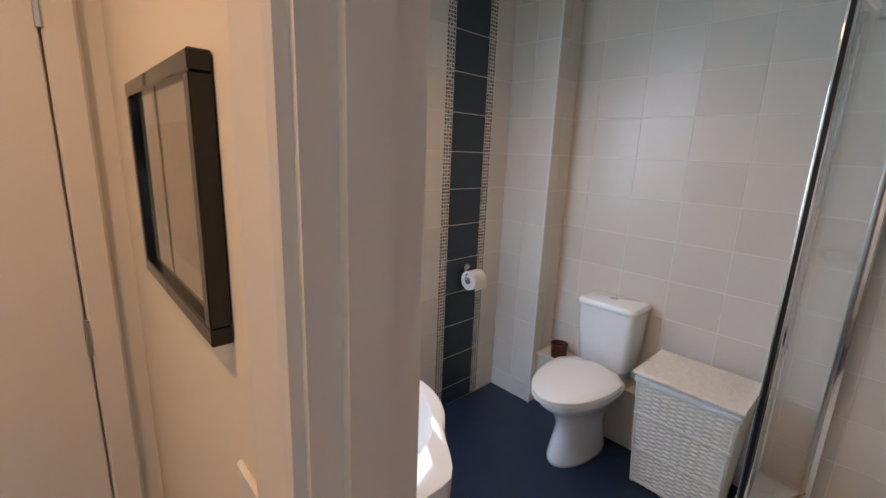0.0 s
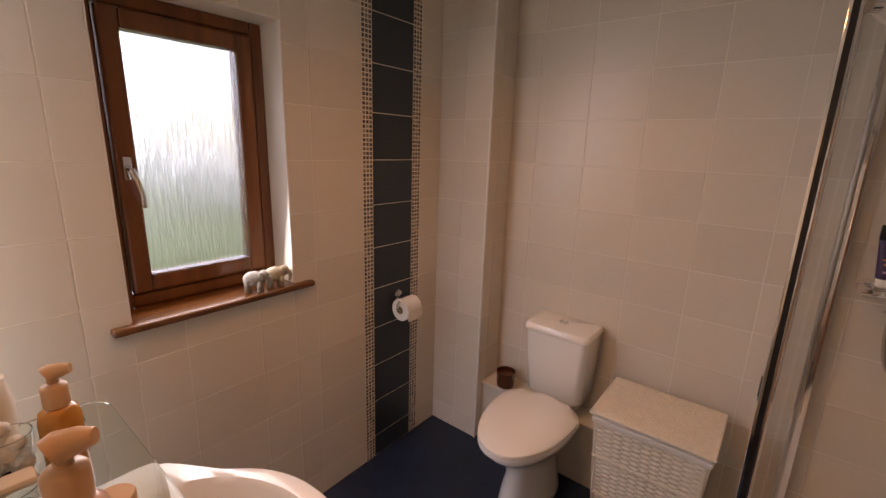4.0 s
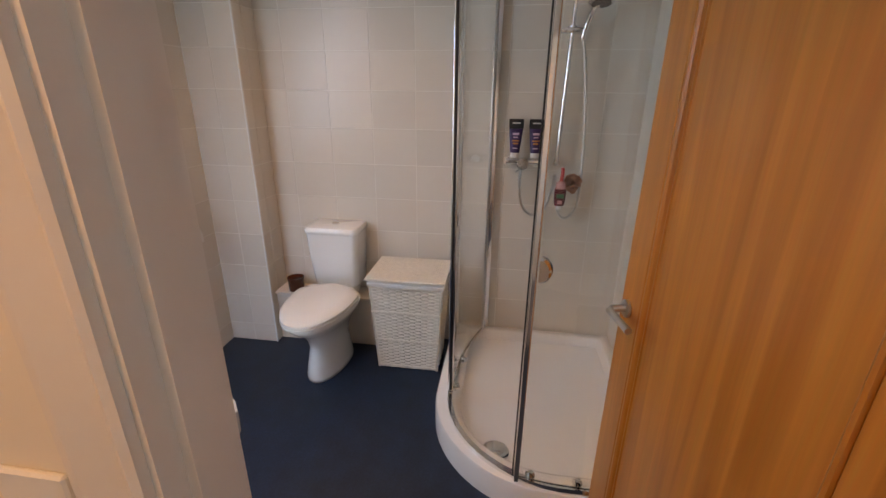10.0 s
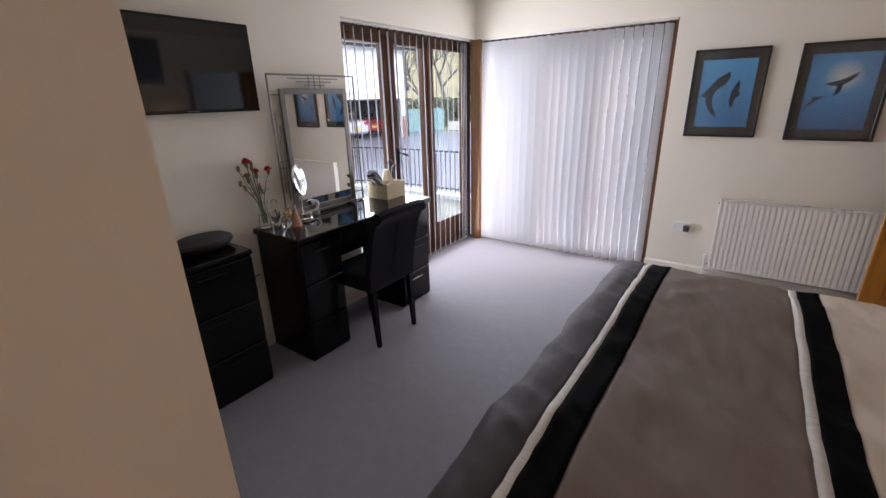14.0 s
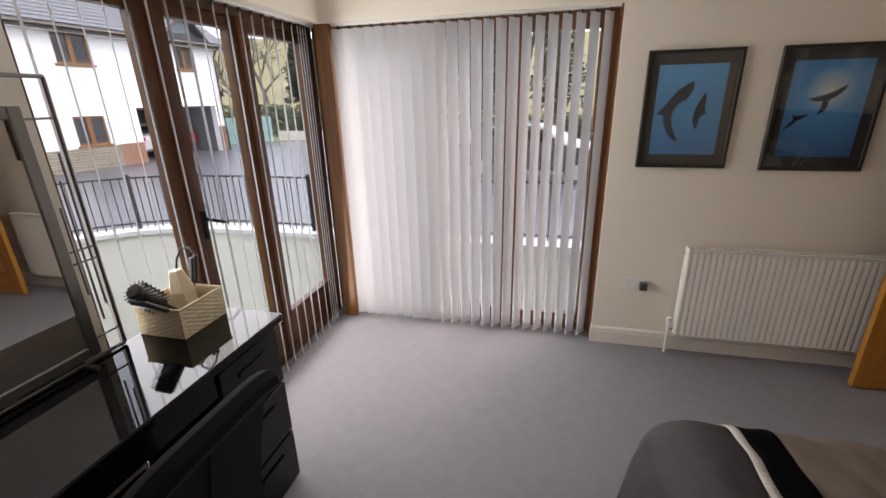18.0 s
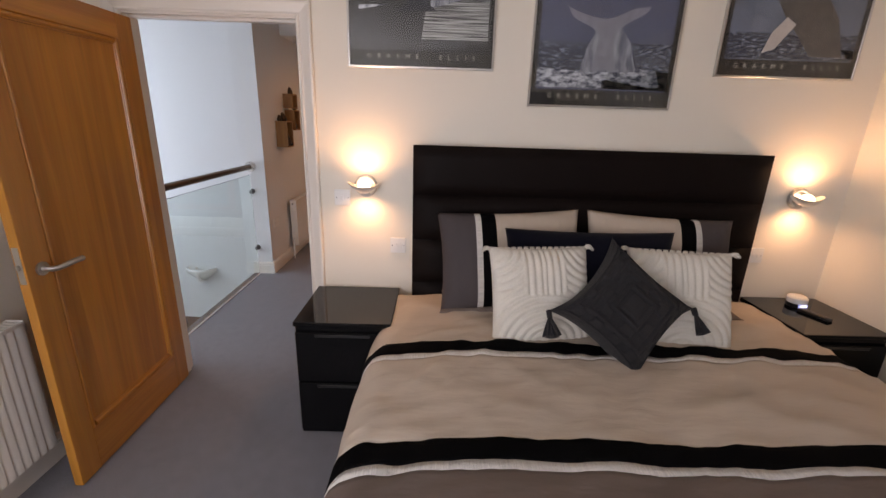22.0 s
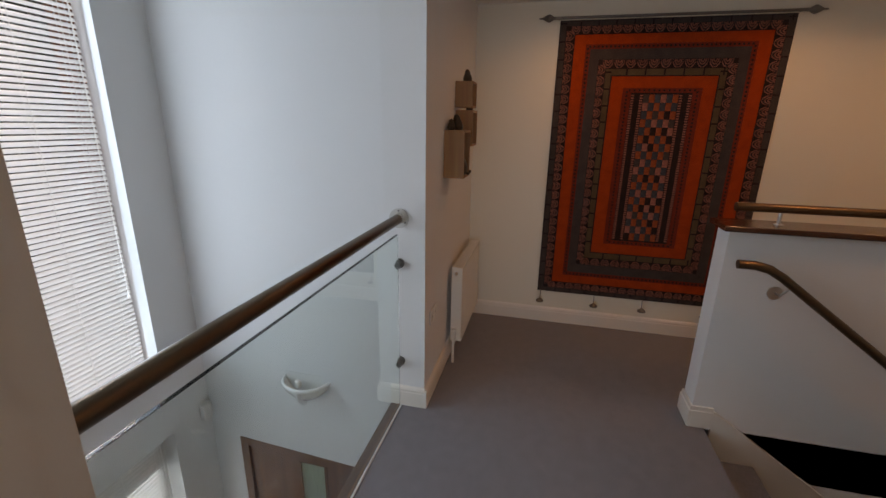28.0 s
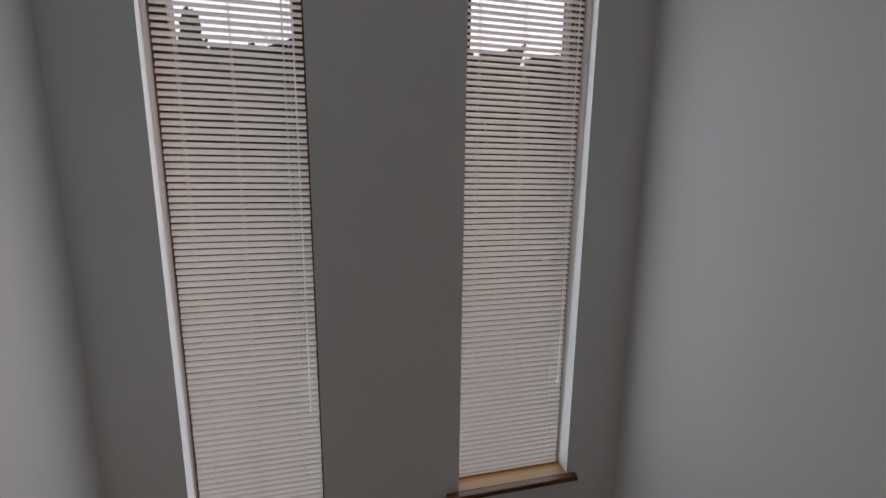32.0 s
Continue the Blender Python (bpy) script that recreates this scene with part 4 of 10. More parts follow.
def shower_fittings():
    t = thing("shower_mixer", "chrome thermostatic shower bar with riser rail and hose", "shower")
    x = XT - 0.06
    part("valve_bar", tube(bmesh.new(), [(x, 0.215, 1.165), (x, 0.23, 1.165), (x, 0.235, 1.165), (x, 0.375, 1.165), (x, 0.38, 1.165), (x, 0.405, 1.165)], 0.02, 18, radii=[0.018, 0.021, 0.018, 0.018, 0.021, 0.019]), CHROME, t, "", True)
    part("control_knob", disc((x - 0.01, 0.318, 1.16), (-1, 0, -0.1), 0.03, 0.03, 22), CHROME, t, "", True)
    part("control_lever", rod((x - 0.035, 0.325, 1.14), (x - 0.05, 0.352, 1.115), 0.004, 8), CHROME, t)
    for y in (0.245, 0.39):
        part("wall_flange", disc((XT, y, 1.165), (-1, 0, 0), 0.028, 0.045, 18), CHROME, t, "", True)
    part("riser_rail", rod((x + 0.005, 0.142, 1.15), (x + 0.005, 0.118, 2.16), 0.0105, 14), CHROME, t, "", True)
    for z, y in ((1.165, 0.142), (2.15, 0.118)):
        part("rail_bracket", rod((XT, y, z), (x, y, z), 0.016, 14), CHROME, t, "", True)
    part("slider", box(x - 0.03, x + 0.03, 0.062, 0.185, 1.775, 1.8, b=0.011, seg=2), CHROME, t, "", True)
    part("slider_cap", disc((x, 0.127, 1.797), (0, 0, 1), 0.03, 0.01), CHROME, t, "", True)
    part("handset_stem", tube(bmesh.new(), [(x - 0.015, 0.08, 1.75), (x - 0.03, 0.07, 1.81), (x - 0.06, 0.05, 1.865), (x - 0.1, 0.035, 1.895)], 0.012, 12, radii=[0.011, 0.012, 0.014, 0.02]), CHROME, t, "", True)
    hd = part("shower_head", lathe(bmesh.new(), [(0.02, 0.028), (0.045, 0.022), (0.056, 0.01), (0.056, 0.0), (0.048, -0.004), (0.002, -0.005)], 28), CHROME, t, "domed chrome shower head", True, pose(x - 0.115, 0.03, 1.885, 0, 14, 0))
    part("spray_face", disc((0, 0, -0.0052), (0, 0, -1), 0.042, 0.002, 24), DARK, hd)
    def hose(pts):
        fine = []
        for i in range(len(pts) - 1):
            p0, p1, p2, p3 = (Vector(pts[max(0, min(len(pts) - 1, i + k))]) for k in (-1, 0, 1, 2))
            for s in range(8):
                q = s / 8
                fine.append(0.5 * (2 * p1 + (p2 - p0) * q + (2 * p0 - 5 * p1 + 4 * p2 - p3) * q * q + (3 * p1 - p0 - 3 * p2 + p3) * q ** 3))
        fine.append(Vector(pts[-1]))
        return tube(bmesh.new(), fine, 0.0075, 10)
    part("hose", hose([(x, 0.32, 1.145), (x - 0.005, 0.325, 1.05), (x, 0.305, 0.93), (x, 0.245, 0.875), (x, 0.185, 0.92), (x - 0.005, 0.15, 1.03), (x - 0.03, 0.145, 1.1), (x - 0.02, 0.13, 0.97), (x - 0.005, 0.095, 0.875), (x, 0.045, 0.88), (x, 0.01, 0.98), (x + 0.005, 0.015, 1.3), (x, 0.045, 1.6), (x - 0.012, 0.078, 1.76)]), STEEL, t, "flexible steel hose", True)


    PURPLE, LILAC = mat("purple_tube", (0.035, 0.01, 0.075), 0.3, var=0.15), mat("pale_print", (0.6, 0.42, 0.55), 0.4)
    ORANGE = mat("orange_print", (0.6, 0.22, 0.05), 0.4)
    def tube_pack(y):
        c = thing("shampoo_tube", "purple squeeze tube with black foot on the shower bar", "tube", "shampoo tubes", pose(x - 0.004, y, 1.186))
        bm = bmesh.new()
        loft([[bm.verts.new((d * math.cos(2 * math.pi * i / 20), w * math.sin(2 * math.pi * i / 20), z)) for i in range(20)] for z, d, w in ((0.026, 0.019, 0.024), (0.05, 0.018, 0.026), (0.1, 0.013, 0.031), (0.148, 0.006, 0.036))], bm)
        b = part("body", bm, PURPLE, c, "", True)
        part("cap", lathe(bmesh.new(), [(0.019, 0), (0.021, 0.003), (0.021, 0.022), (0.02, 0.026)], 20), PLASTIC, c, "white cap it stands on", True)
        part("crimp", box(-0.0055, 0.0055, -0.0375, 0.0375, 0.148, 0.196, b=0.002), DARK, c, "black upper end")
        for z, w, h, mm in ((0.176, 0.02, 0.006, PLASTIC), (0.122, 0.016, 0.011, LILAC), (0.105, 0.012, 0.006, LILAC), (0.088, 0.018, 0.006, ORANGE), (0.074, 0.013, 0.008, ORANGE), (0.05, 0.012, 0.005, LILAC)):
            d = 0.006 if z > 0.15 else 0.0195 - (z - 0.05) * 0.125 + 0.0006
            part("print_bar", box(-d - 0.0012, -d + 0.002, -w, w, z - h / 2, z + h / 2), mm, b if z < 0.15 else c)
    tube_pack(0.362), tube_pack(0.258)
    c = thing("shower_gel", "red shower gel bottle hanging upside down from the rail", "bottle", m=pose(x - 0.045, 0.112, 0.925) @ Matrix.Scale(0.86, 4))
    RED = mat("red_gel", (0.12, 0.012, 0.02), 0.15, var=0.2)
    bm = bmesh.new()
    loft([oval(bm, 0, 0, z, d, d, w, 20) for z, d, w in ((0.024, 0.016, 0.026), (0.05, 0.02, 0.034), (0.1, 0.021, 0.036), (0.14, 0.019, 0.032), (0.17, 0.014, 0.022))], bm)
    body = part("body", bm, RED, c, "", True)
    part("cap", lathe(bmesh.new(), [(0.018, 0), (0.02, 0.004), (0.02, 0.024)], 18), PLASTIC, c, "", True)
    part("hook", tube(bmesh.new(), [(0, 0, 0.17), (0, -0.004, 0.215), (0.01, -0.004, 0.25), (0.035, -0.004, 0.245)], 0.011, 8), mat("red_plastic", (0.5, 0.02, 0.015), 0.3), c, "", True)
    part("clear_shoulder", lathe(bmesh.new(), [(0.03, 0), (0.026, 0.03), (0.018, 0.045)], 18, (0, 0, 0.13), 0.72, 1.1), mat("pink_plastic", (0.6, 0.3, 0.28), 0.25), c, "", True)
    part("label_shape", box(-0.0235, -0.02, -0.022, 0.022, 0.075, 0.1), mat("green_label", (0.03, 0.14, 0.06), 0.3), body, "green label patch")
    part("label_shape", box(-0.0235, -0.02, -0.014, 0.014, 0.038, 0.06), mat("rose_label", (0.6, 0.25, 0.25), 0.4), body)
    bm = bmesh.new()
    rnd = random.Random(5)
    for k in range(60):
        a, b2 = rnd.uniform(0, 2 * math.pi), rnd.uniform(-1.4, 1.4)
        d = Vector((math.cos(a) * math.cos(b2), math.sin(a) * math.cos(b2), math.sin(b2)))
        s = d.orthogonal().normalized()
        q = d.cross(s)
        r = rnd.uniform(0.03, 0.052)
        pts = [d * r * 0.35 + (s * math.cos(w) + q * math.sin(w)) * 0.004 for w in (0, 2, 4)]
        for i in range(5):
            w0, w1 = i * 0.5, (i + 1) * 0.5
            v = [bm.verts.new(p) for p in (d * r * 0.3, d * r + (s * math.cos(w0 * 2.2) + q * math.sin(w0 * 2.2)) * 0.016, d * (r + 0.003) + (s * math.cos(w1 * 2.2) + q * math.sin(w1 * 2.2)) * 0.016)]
            bm.faces.new(v)
    tagged(part("bath_puff", bm, mat("peach_mesh", (0.42, 0.17, 0.08), 0.7, var=0.3, scale=60), None, "", False, pose(x - 0.01, 0.05, 1.06)), "peach mesh bath puff hanging beside the bottle", "bath puff")
shower_fittings()


def basin():
    t = thing("wash_basin", "white ceramic wall-hung wash basin with a broad deck", "wash basin")
    cy, Z = 1.31, 0.855
    def rim(bm, s, z, bowl=False):
        pts = []
        for i in range(72):
            a = 2 * math.pi * i / 72
            c, d = math.cos(a), math.sin(a)
            r = (abs(c / 0.335) ** 2.2 + abs(d / 0.3) ** 2.2) ** (-1 / 2.2)
            x, y = 0.70 + r * c * s, cy + r * d * s
            deck = 0.365
            if not bowl:
                k = max(0, min(1, (0.94 - x) / 0.13))
                k = k * k * (3 - 2 * k)
                y = cy + (y - cy) * (1 - k) + math.copysign(deck * (1 if s > 0.9 else s), d) * k if abs(d) > 0.02 else y
                x = max(x, 0.552)
            pts.append(bm.verts.new((x, y, z)))
        return pts
    bm = bmesh.new()
    def bowl(s, z, ox=0.0):
        return [bm.verts.new((0.775 + ox + s * 0.215 * math.cos(2 * math.pi * i / 72), cy + s * 0.265 * math.sin(2 * math.pi * i / 72), z)) for i in range(72)]
    rings = [bowl(0.5, 0.66), rim(bm, 0.8, 0.72), rim(bm, 0.97, 0.8), rim(bm, 1.0, 0.835), rim(bm, 0.995, 0.85), rim(bm, 0.975, Z), bowl(1.02, Z - 0.001), bowl(0.97, Z - 0.012), bowl(0.88, 0.81), bowl(0.7, 0.755), bowl(0.4, 0.73), bowl(0.1, 0.726)]
    loft(rings, bm)
    part("bowl", bm, CERAMIC, t, "", True)
    part("waste", disc((0.775, cy, 0.7265), (0, 0, 1), 0.022, 0.003), CHROME, t, "", True)
    part("pedestal", loft2([(0.70, 0.11, 0.66), (0.68, 0.085, 0.5), (0.67, 0.08, 0.15), (0.68, 0.1, 0.0)], cy), CERAMIC, t, "", True)
    tp = part("mixer_tap", tube(bmesh.new(), [(0.6, cy, Z), (0.6, cy, Z + 0.07), (0.62, cy, Z + 0.085), (0.7, cy, Z + 0.075)], 0.017, 14), CHROME, t, "chrome mixer tap", True)
    part("tap_lever", rod((0.6, cy, Z + 0.09), (0.56, cy, Z + 0.12), 0.008, 10), CHROME, tp)


def loft2(levels, cy):
    bm = bmesh.new()
    return loft([[bm.verts.new((max(0.553, x + (r * 1.1) * math.cos(2 * math.pi * i / 24)), cy + r * math.sin(2 * math.pi * i / 24), z)) for i in range(24)] for x, r, z in levels], bm)
basin()


def glass_shelf():
    t = thing("glass_shelf", "small glass shelf over the basin carrying bottles", "shelf")
    Z = 0.985
    bm = bmesh.new()
    pts = [(0.552, 1.82), (0.552, 1.215)] + [(x, y) for x, y in arc(0.735, 1.275, 0.06, -90, 0, 6)] + [(x, y) for x, y in arc(0.735, 1.76, 0.06, 0, 90, 6)]
    a, b = [bm.verts.new((x, y, Z - 0.008)) for x, y in pts], [bm.verts.new((x, y, Z)) for x, y in pts]
    skin(bm, a, b), bm.faces.new(a[::-1]), bm.faces.new(b)
    part("pane", bm, GREENGLASS, t, "clear glass pane with greenish edge")
    for y in (1.36, 1.70):
        part("clip", box(0.551, 0.58, y - 0.015, y + 0.015, Z - 0.016, Z + 0.008, b=0.003), CHROME, t)
    AMBER = mat("amber_liquid", (0.55, 0.22, 0.05), 0.15, var=0.1)
    PEACH = mat("peach_plastic", (0.62, 0.36, 0.2), 0.3, var=0.05)
    PINK = mat("pink_lotion", (0.62, 0.35, 0.26), 0.25, var=0.05)
    PRINT = mat("dark_print", (0.05, 0.04, 0.04), 0.6)
    def pump(y, x, s, body, top, label):
        c = thing("pump_bottle", label, "bottle", "bottles on the glass shelf", pose(x, y, Z))
        part("body", lathe(bmesh.new(), [(0.031 * s, 0), (0.034 * s, 0.004), (0.034 * s, 0.105 * s), (0.03 * s, 0.125 * s), (0.018 * s, 0.135 * s)], 28), body, c, "", True)
        cap = part("cap", lathe(bmesh.new(), [(0.02 * s, 0.135 * s), (0.021 * s, 0.14 * s), (0.021 * s, 0.175 * s), (0.017 * s, 0.18 * s), (0.009 * s, 0.183 * s), (0.009 * s, 0.197 * s)], 22), top, c, "", True)
        part("nozzle", tube(bmesh.new(), [(-0.01 * s, 0, 0.2 * s), (0.0, 0, 0.204 * s), (0.014 * s, -0.008 * s, 0.208 * s), (0.026 * s, -0.016 * s, 0.21 * s)], 0.01 * s, 10, radii=[0.017 * s, 0.0175 * s, 0.014 * s, 0.009 * s]), top, cap, "", True)
        for z in (0.05, 0.062, 0.085):
            part("print_bar", box(0.0335 * s, 0.0345 * s, -0.012 * s, 0.012 * s, z * s, (z + 0.004) * s), PRINT, c)
    pump(1.27, 0.65, 1.15, PINK, PEACH, "pink hand-wash pump bottle with a peach cap")
    pump(1.60, 0.69, 0.92, AMBER, PEACH, "amber pump bottle with a cream cap")
    c = thing("tumbler", "clear glass tumbler holding cotton wool", "tumbler", m=pose(0.62, 1.62, Z))
    part("glass", lathe(bmesh.new(), [(0.03, 0), (0.036, 0.09), (0.034, 0.09), (0.028, 0.006), (0.001, 0.006)], 28), CLEAR, c, "", True)
    bm = bmesh.new()
    rnd = random.Random(2)
    for k in range(9):
        bmesh.ops.create_icosphere(bm, subdivisions=2, radius=rnd.uniform(0.012, 0.018), matrix=Matrix.Translation((rnd.uniform(-0.015, 0.015), rnd.uniform(-0.015, 0.015), rnd.uniform(0.03, 0.1))))
    part("cotton_wool", bm, mat("cotton_wool", (0.75, 0.68, 0.6), 1.0, bump=1, bscale=200), c, "", True)
    c = thing("plastic_cup", "tall translucent white plastic cup on the shelf", "cup", m=pose(0.605, 1.74, Z))
    part("body", lathe(bmesh.new(), [(0.04, 0), (0.043, 0.1), (0.036, 0.14), (0.0365, 0.15), (0.001, 0.152)], 28), mat("milky_plastic", (0.75, 0.66, 0.56), 0.35), c, "", True)
    c = thing("soap_dish", "small glass jar with a pale soap bar on it", "soap dish", m=pose(0.61, 1.52, Z))
    part("jar", lathe(bmesh.new(), [(0.033, 0), (0.036, 0.05), (0.034, 0.05), (0.03, 0.006), (0.001, 0.006)], 24), CLEAR, c, "", True)
    part("soap", box(-0.032, 0.032, -0.02, 0.02, 0.05, 0.068, b=0.008, seg=2), mat("soap", (0.72, 0.6, 0.48), 0.5), c, "", True)
    c = thing("cream_jar", "squat cream-coloured jar with a round lid", "jar", m=pose(0.705, 1.365, Z))
    part("body", lathe(bmesh.new(), [(0.026, 0), (0.028, 0.004), (0.028, 0.045)], 24), PEACH, c, "", True)
    part("lid", lathe(bmesh.new(), [(0.0285, 0.046), (0.0285, 0.062), (0.026, 0.065), (0.001, 0.065)], 24), PEACH, c, "", True)
glass_shelf()


def bath_lights():
    for x, y in ((1.05, 1.15), (1.75, 1.3)):
        t = thing("downlight", "small chrome recessed ceiling downlight, lit", "downlight", "bathroom downlights", pose(x, y, 2.4))
        part("bezel", lathe(bmesh.new(), [(0.03, -0.001), (0.043, -0.001), (0.043, -0.006), (0.03, -0.009)], 24), CHROME, t, "", True)
        part("lens", disc((0, 0, -0.002), (0, 0, -1), 0.029, 0.002, 20), glow("warm_lens", (1.0, 0.8, 0.55), 12), t)
        spot("bath_downlight", (x, y, 2.385), (x, y, 0), 9.0, LED, 140)
bath_lights()

p = thing("hall_picture", "small landscape print in a deep black frame", "picture", m=pose(XD0, 1.115, 1.44, 0, 0, 90))
for q in ((-0.2, 0.2, 0.001, 0.024, 0.134, 0.155), (-0.2, 0.2, 0.001, 0.024, -0.155, -0.134), (-0.2, -0.179, 0.001, 0.024, -0.134, 0.134), (0.179, 0.2, 0.001, 0.024, -0.134, 0.134)):
    part("frame_bar", box(*q, b=0.002), BLACK, p)
part("mount", box(-0.179, 0.179, 0.001, 0.008, -0.134, 0.134), mat("cream_mount", (0.62, 0.56, 0.45), 0.8), p)
part("print", box(-0.13, 0.13, 0.008, 0.0085, -0.09, 0.09), mat("sepia_print", (0.42, 0.3, 0.16), 0.7, var=0.5, scale=14, stretch=(1, 1, 0.3)), p, "sepia print")
part("glazing", box(-0.179, 0.179, 0.012, 0.014, -0.134, 0.134), CLEAR, p)
t = thing("light_switch", "white plastic switch plate beside the doorway", "switch", m=pose(XD0, 0.875, 1.09))
part("plate", box(-0.009, 0.0, -0.043, 0.043, -0.043, 0.043, b=0.003), PLASTIC, t)
part("rocker", box(-0.013, -0.009, -0.006, 0.006, -0.01, 0.01), PLASTIC, t)


# ---- bedroom: bed ----
FAB_GREY = mat("charcoal_satin", (0.066, 0.054, 0.056), 0.68, var=0.1, scale=5, bump=1.0, bscale=11, spec=0.22, stretch=(2.4, 0.55, 1.5))
FAB_FOOT = mat("black_grey_satin", (0.04, 0.036, 0.038), 0.68, var=0.1, scale=5, bump=1.0, bscale=11, spec=0.2, stretch=(2.4, 0.55, 1.5))
FAB_TAUPE = mat("taupe_satin", (0.165, 0.122, 0.105), 0.68, var=0.1, scale=5, bump=1.0, bscale=11, spec=0.22, stretch=(2.4, 0.55, 1.5))
FAB_BEIGE = mat("beige_satin", (0.52, 0.425, 0.345), 0.68, var=0.1, scale=5, bump=1.0, bscale=11, spec=0.22, stretch=(2.4, 0.55, 1.5))
FAB_BLACK = mat("black_satin", (0.003, 0.003, 0.0035), 0.8, spec=0.03, var=0.1, scale=8, bump=0.1, bscale=500)
FAB_WHITE = mat("white_pleated_ribbon", (0.68, 0.65, 0.6), 0.7, var=0.04, fine=0.3, bump=0.9, bscale=30, stretch=(0.5, 22, 0.5))
FAB_NAVY = mat("navy_velvet", (0.004, 0.0045, 0.01), 0.9, var=0.2, scale=12, spec=0.1, sheen=0.06)
FAB_CREAM = mat("cream_tufted_cotton", (0.74, 0.7, 0.62), 0.95, var=0.05, scale=12, fine=0.15, bump=0.8, bscale=260)
FAB_CHAR = mat("charcoal_chenille", (0.016, 0.016, 0.019), 0.95, var=0.15, scale=15, fine=0.3, bump=0.8, bscale=300, sheen=0.06)
LEATHER = mat("dark_brown_leather", (0.009, 0.0055, 0.005), 0.5, spec=0.07, var=0.15, scale=10, bump=0.25, bscale=160)

TOP, HX, FX, YA, YZ = 0.645, -1.62, 0.378, -2.80, -0.79


def over(s, edge, r, hang):
    """Cloth that runs flat to an edge and then hangs: distance out past the edge and drop, for a length s past it."""
    if s <= 0:
        return 0.0, 0.0
    q = min(s / r, math.pi / 2)
    d = s - q * r if s > r * math.pi / 2 else 0
    return r * math.sin(q) + d * 0.16, r * (1 - math.cos(q)) + d * 0.985


def duvet_point(u, v):
    """u: metres from the head towards the foot, v: metres across from the middle."""
    mid, half, length = (YA + YZ) / 2, (YZ - YA) / 2 - 0.05, FX - HX - 0.08
    ox, dx = over(u - length, 0, 0.16, 0)
    oy, dy = over(abs(v) - half, 0, 0.12, 0)
    corner = min(dx, dy)
    ox, oy = ox + 0.06 * corner, oy + 0.06 * corner
    x, y = HX + min(u, length) + ox, mid + math.copysign(min(abs(v), half) + oy, v)
    z = TOP - max(dx, dy) - 0.35 * min(dx, dy)
    n = noise.noise((u * 1.3, v * 1.1, 1.0)) * 0.006 + noise.noise((u * 7 + 3, v * 0.9, 4.0)) * 0.003 + noise.noise((u * 2.2, v * 6, 9.0)) * 0.003
    n += 0.013 * noise.noise((u * 9 + v * 5, v * 2.2 - u * 1.5, 2.0)) + 0.005 * noise.noise((u * 22 + v * 6, v * 5, 7.0)) - 0.014 * abs(noise.noise((u * 5 - v * 2.4, v * 2 + u, 5.0)))
    n += 0.05 * math.exp(-((abs(v) - half + 0.35) / 0.5) ** 2) * 0.4 - 0.02 * (abs(v) / half) ** 4
    n -= 0.018 * abs(noise.noise((u * 1.5, v * 6.5 + u * 4.0, 3.3))) + 0.009 * abs(noise.noise((u * 3.0, v * 14 + u * 10.0, 6.1)))
    if dy > 0.05 or dx > 0.05:
        w = 0.022 * math.sin(u * 13 + 1.5 * math.sin(u * 4)) * min(1, dy * 4)
        y += math.copysign(w, v)
        x += 0.022 * math.sin(v * 11 + 2 * math.sin(v * 3)) * min(1, dx * 4)
    return Vector((x, y, max(0.06, z + n)))


def duvet():
    t = thing("duvet", "taupe and beige banded satin duvet spread over the bed", "duvet")
    bands = [("head_panel", 0.0, 0.535, FAB_BEIGE), ("black_band", 0.535, 0.62, FAB_BLACK), ("ribbon", 0.62, 0.65, FAB_WHITE), ("beige_panel", 0.65, 1.115, FAB_BEIGE), ("black_band", 1.115, 1.2, FAB_BLACK), ("ribbon", 1.2, 1.23, FAB_WHITE),
             ("taupe_panel", 1.23, 1.75, FAB_TAUPE), ("black_band", 1.75, 1.845, FAB_BLACK), ("ribbon", 1.845, 1.872, FAB_WHITE), ("foot_panel", 1.872, 2.43, FAB_FOOT)]
    V = [-1.36 + 2.72 * i / 150 for i in range(151)]
    for name, a, b, m in bands:
        bm, n = bmesh.new(), max(2, int((b - a) / 0.016))
        lift = 0.003 if m in (FAB_BLACK, FAB_WHITE) else 0.0
        grid = [[bm.verts.new(duvet_point(a + (b - a) * i / n, v) + Vector((0, 0, lift))) for v in V] for i in range(n + 1)]
        for r0, r1 in zip(grid, grid[1:]):
            for j in range(len(V) - 1):
                bm.faces.new((r0[j], r0[j + 1], r1[j + 1], r1[j]))
        ob = part(name, bm, m, t, "white pleated ribbon" if m is FAB_WHITE else "", "all")
        sol = ob.modifiers.new("thickness", "SOLIDIFY")
        sol.thickness, sol.offset = 0.012, -1
    return t


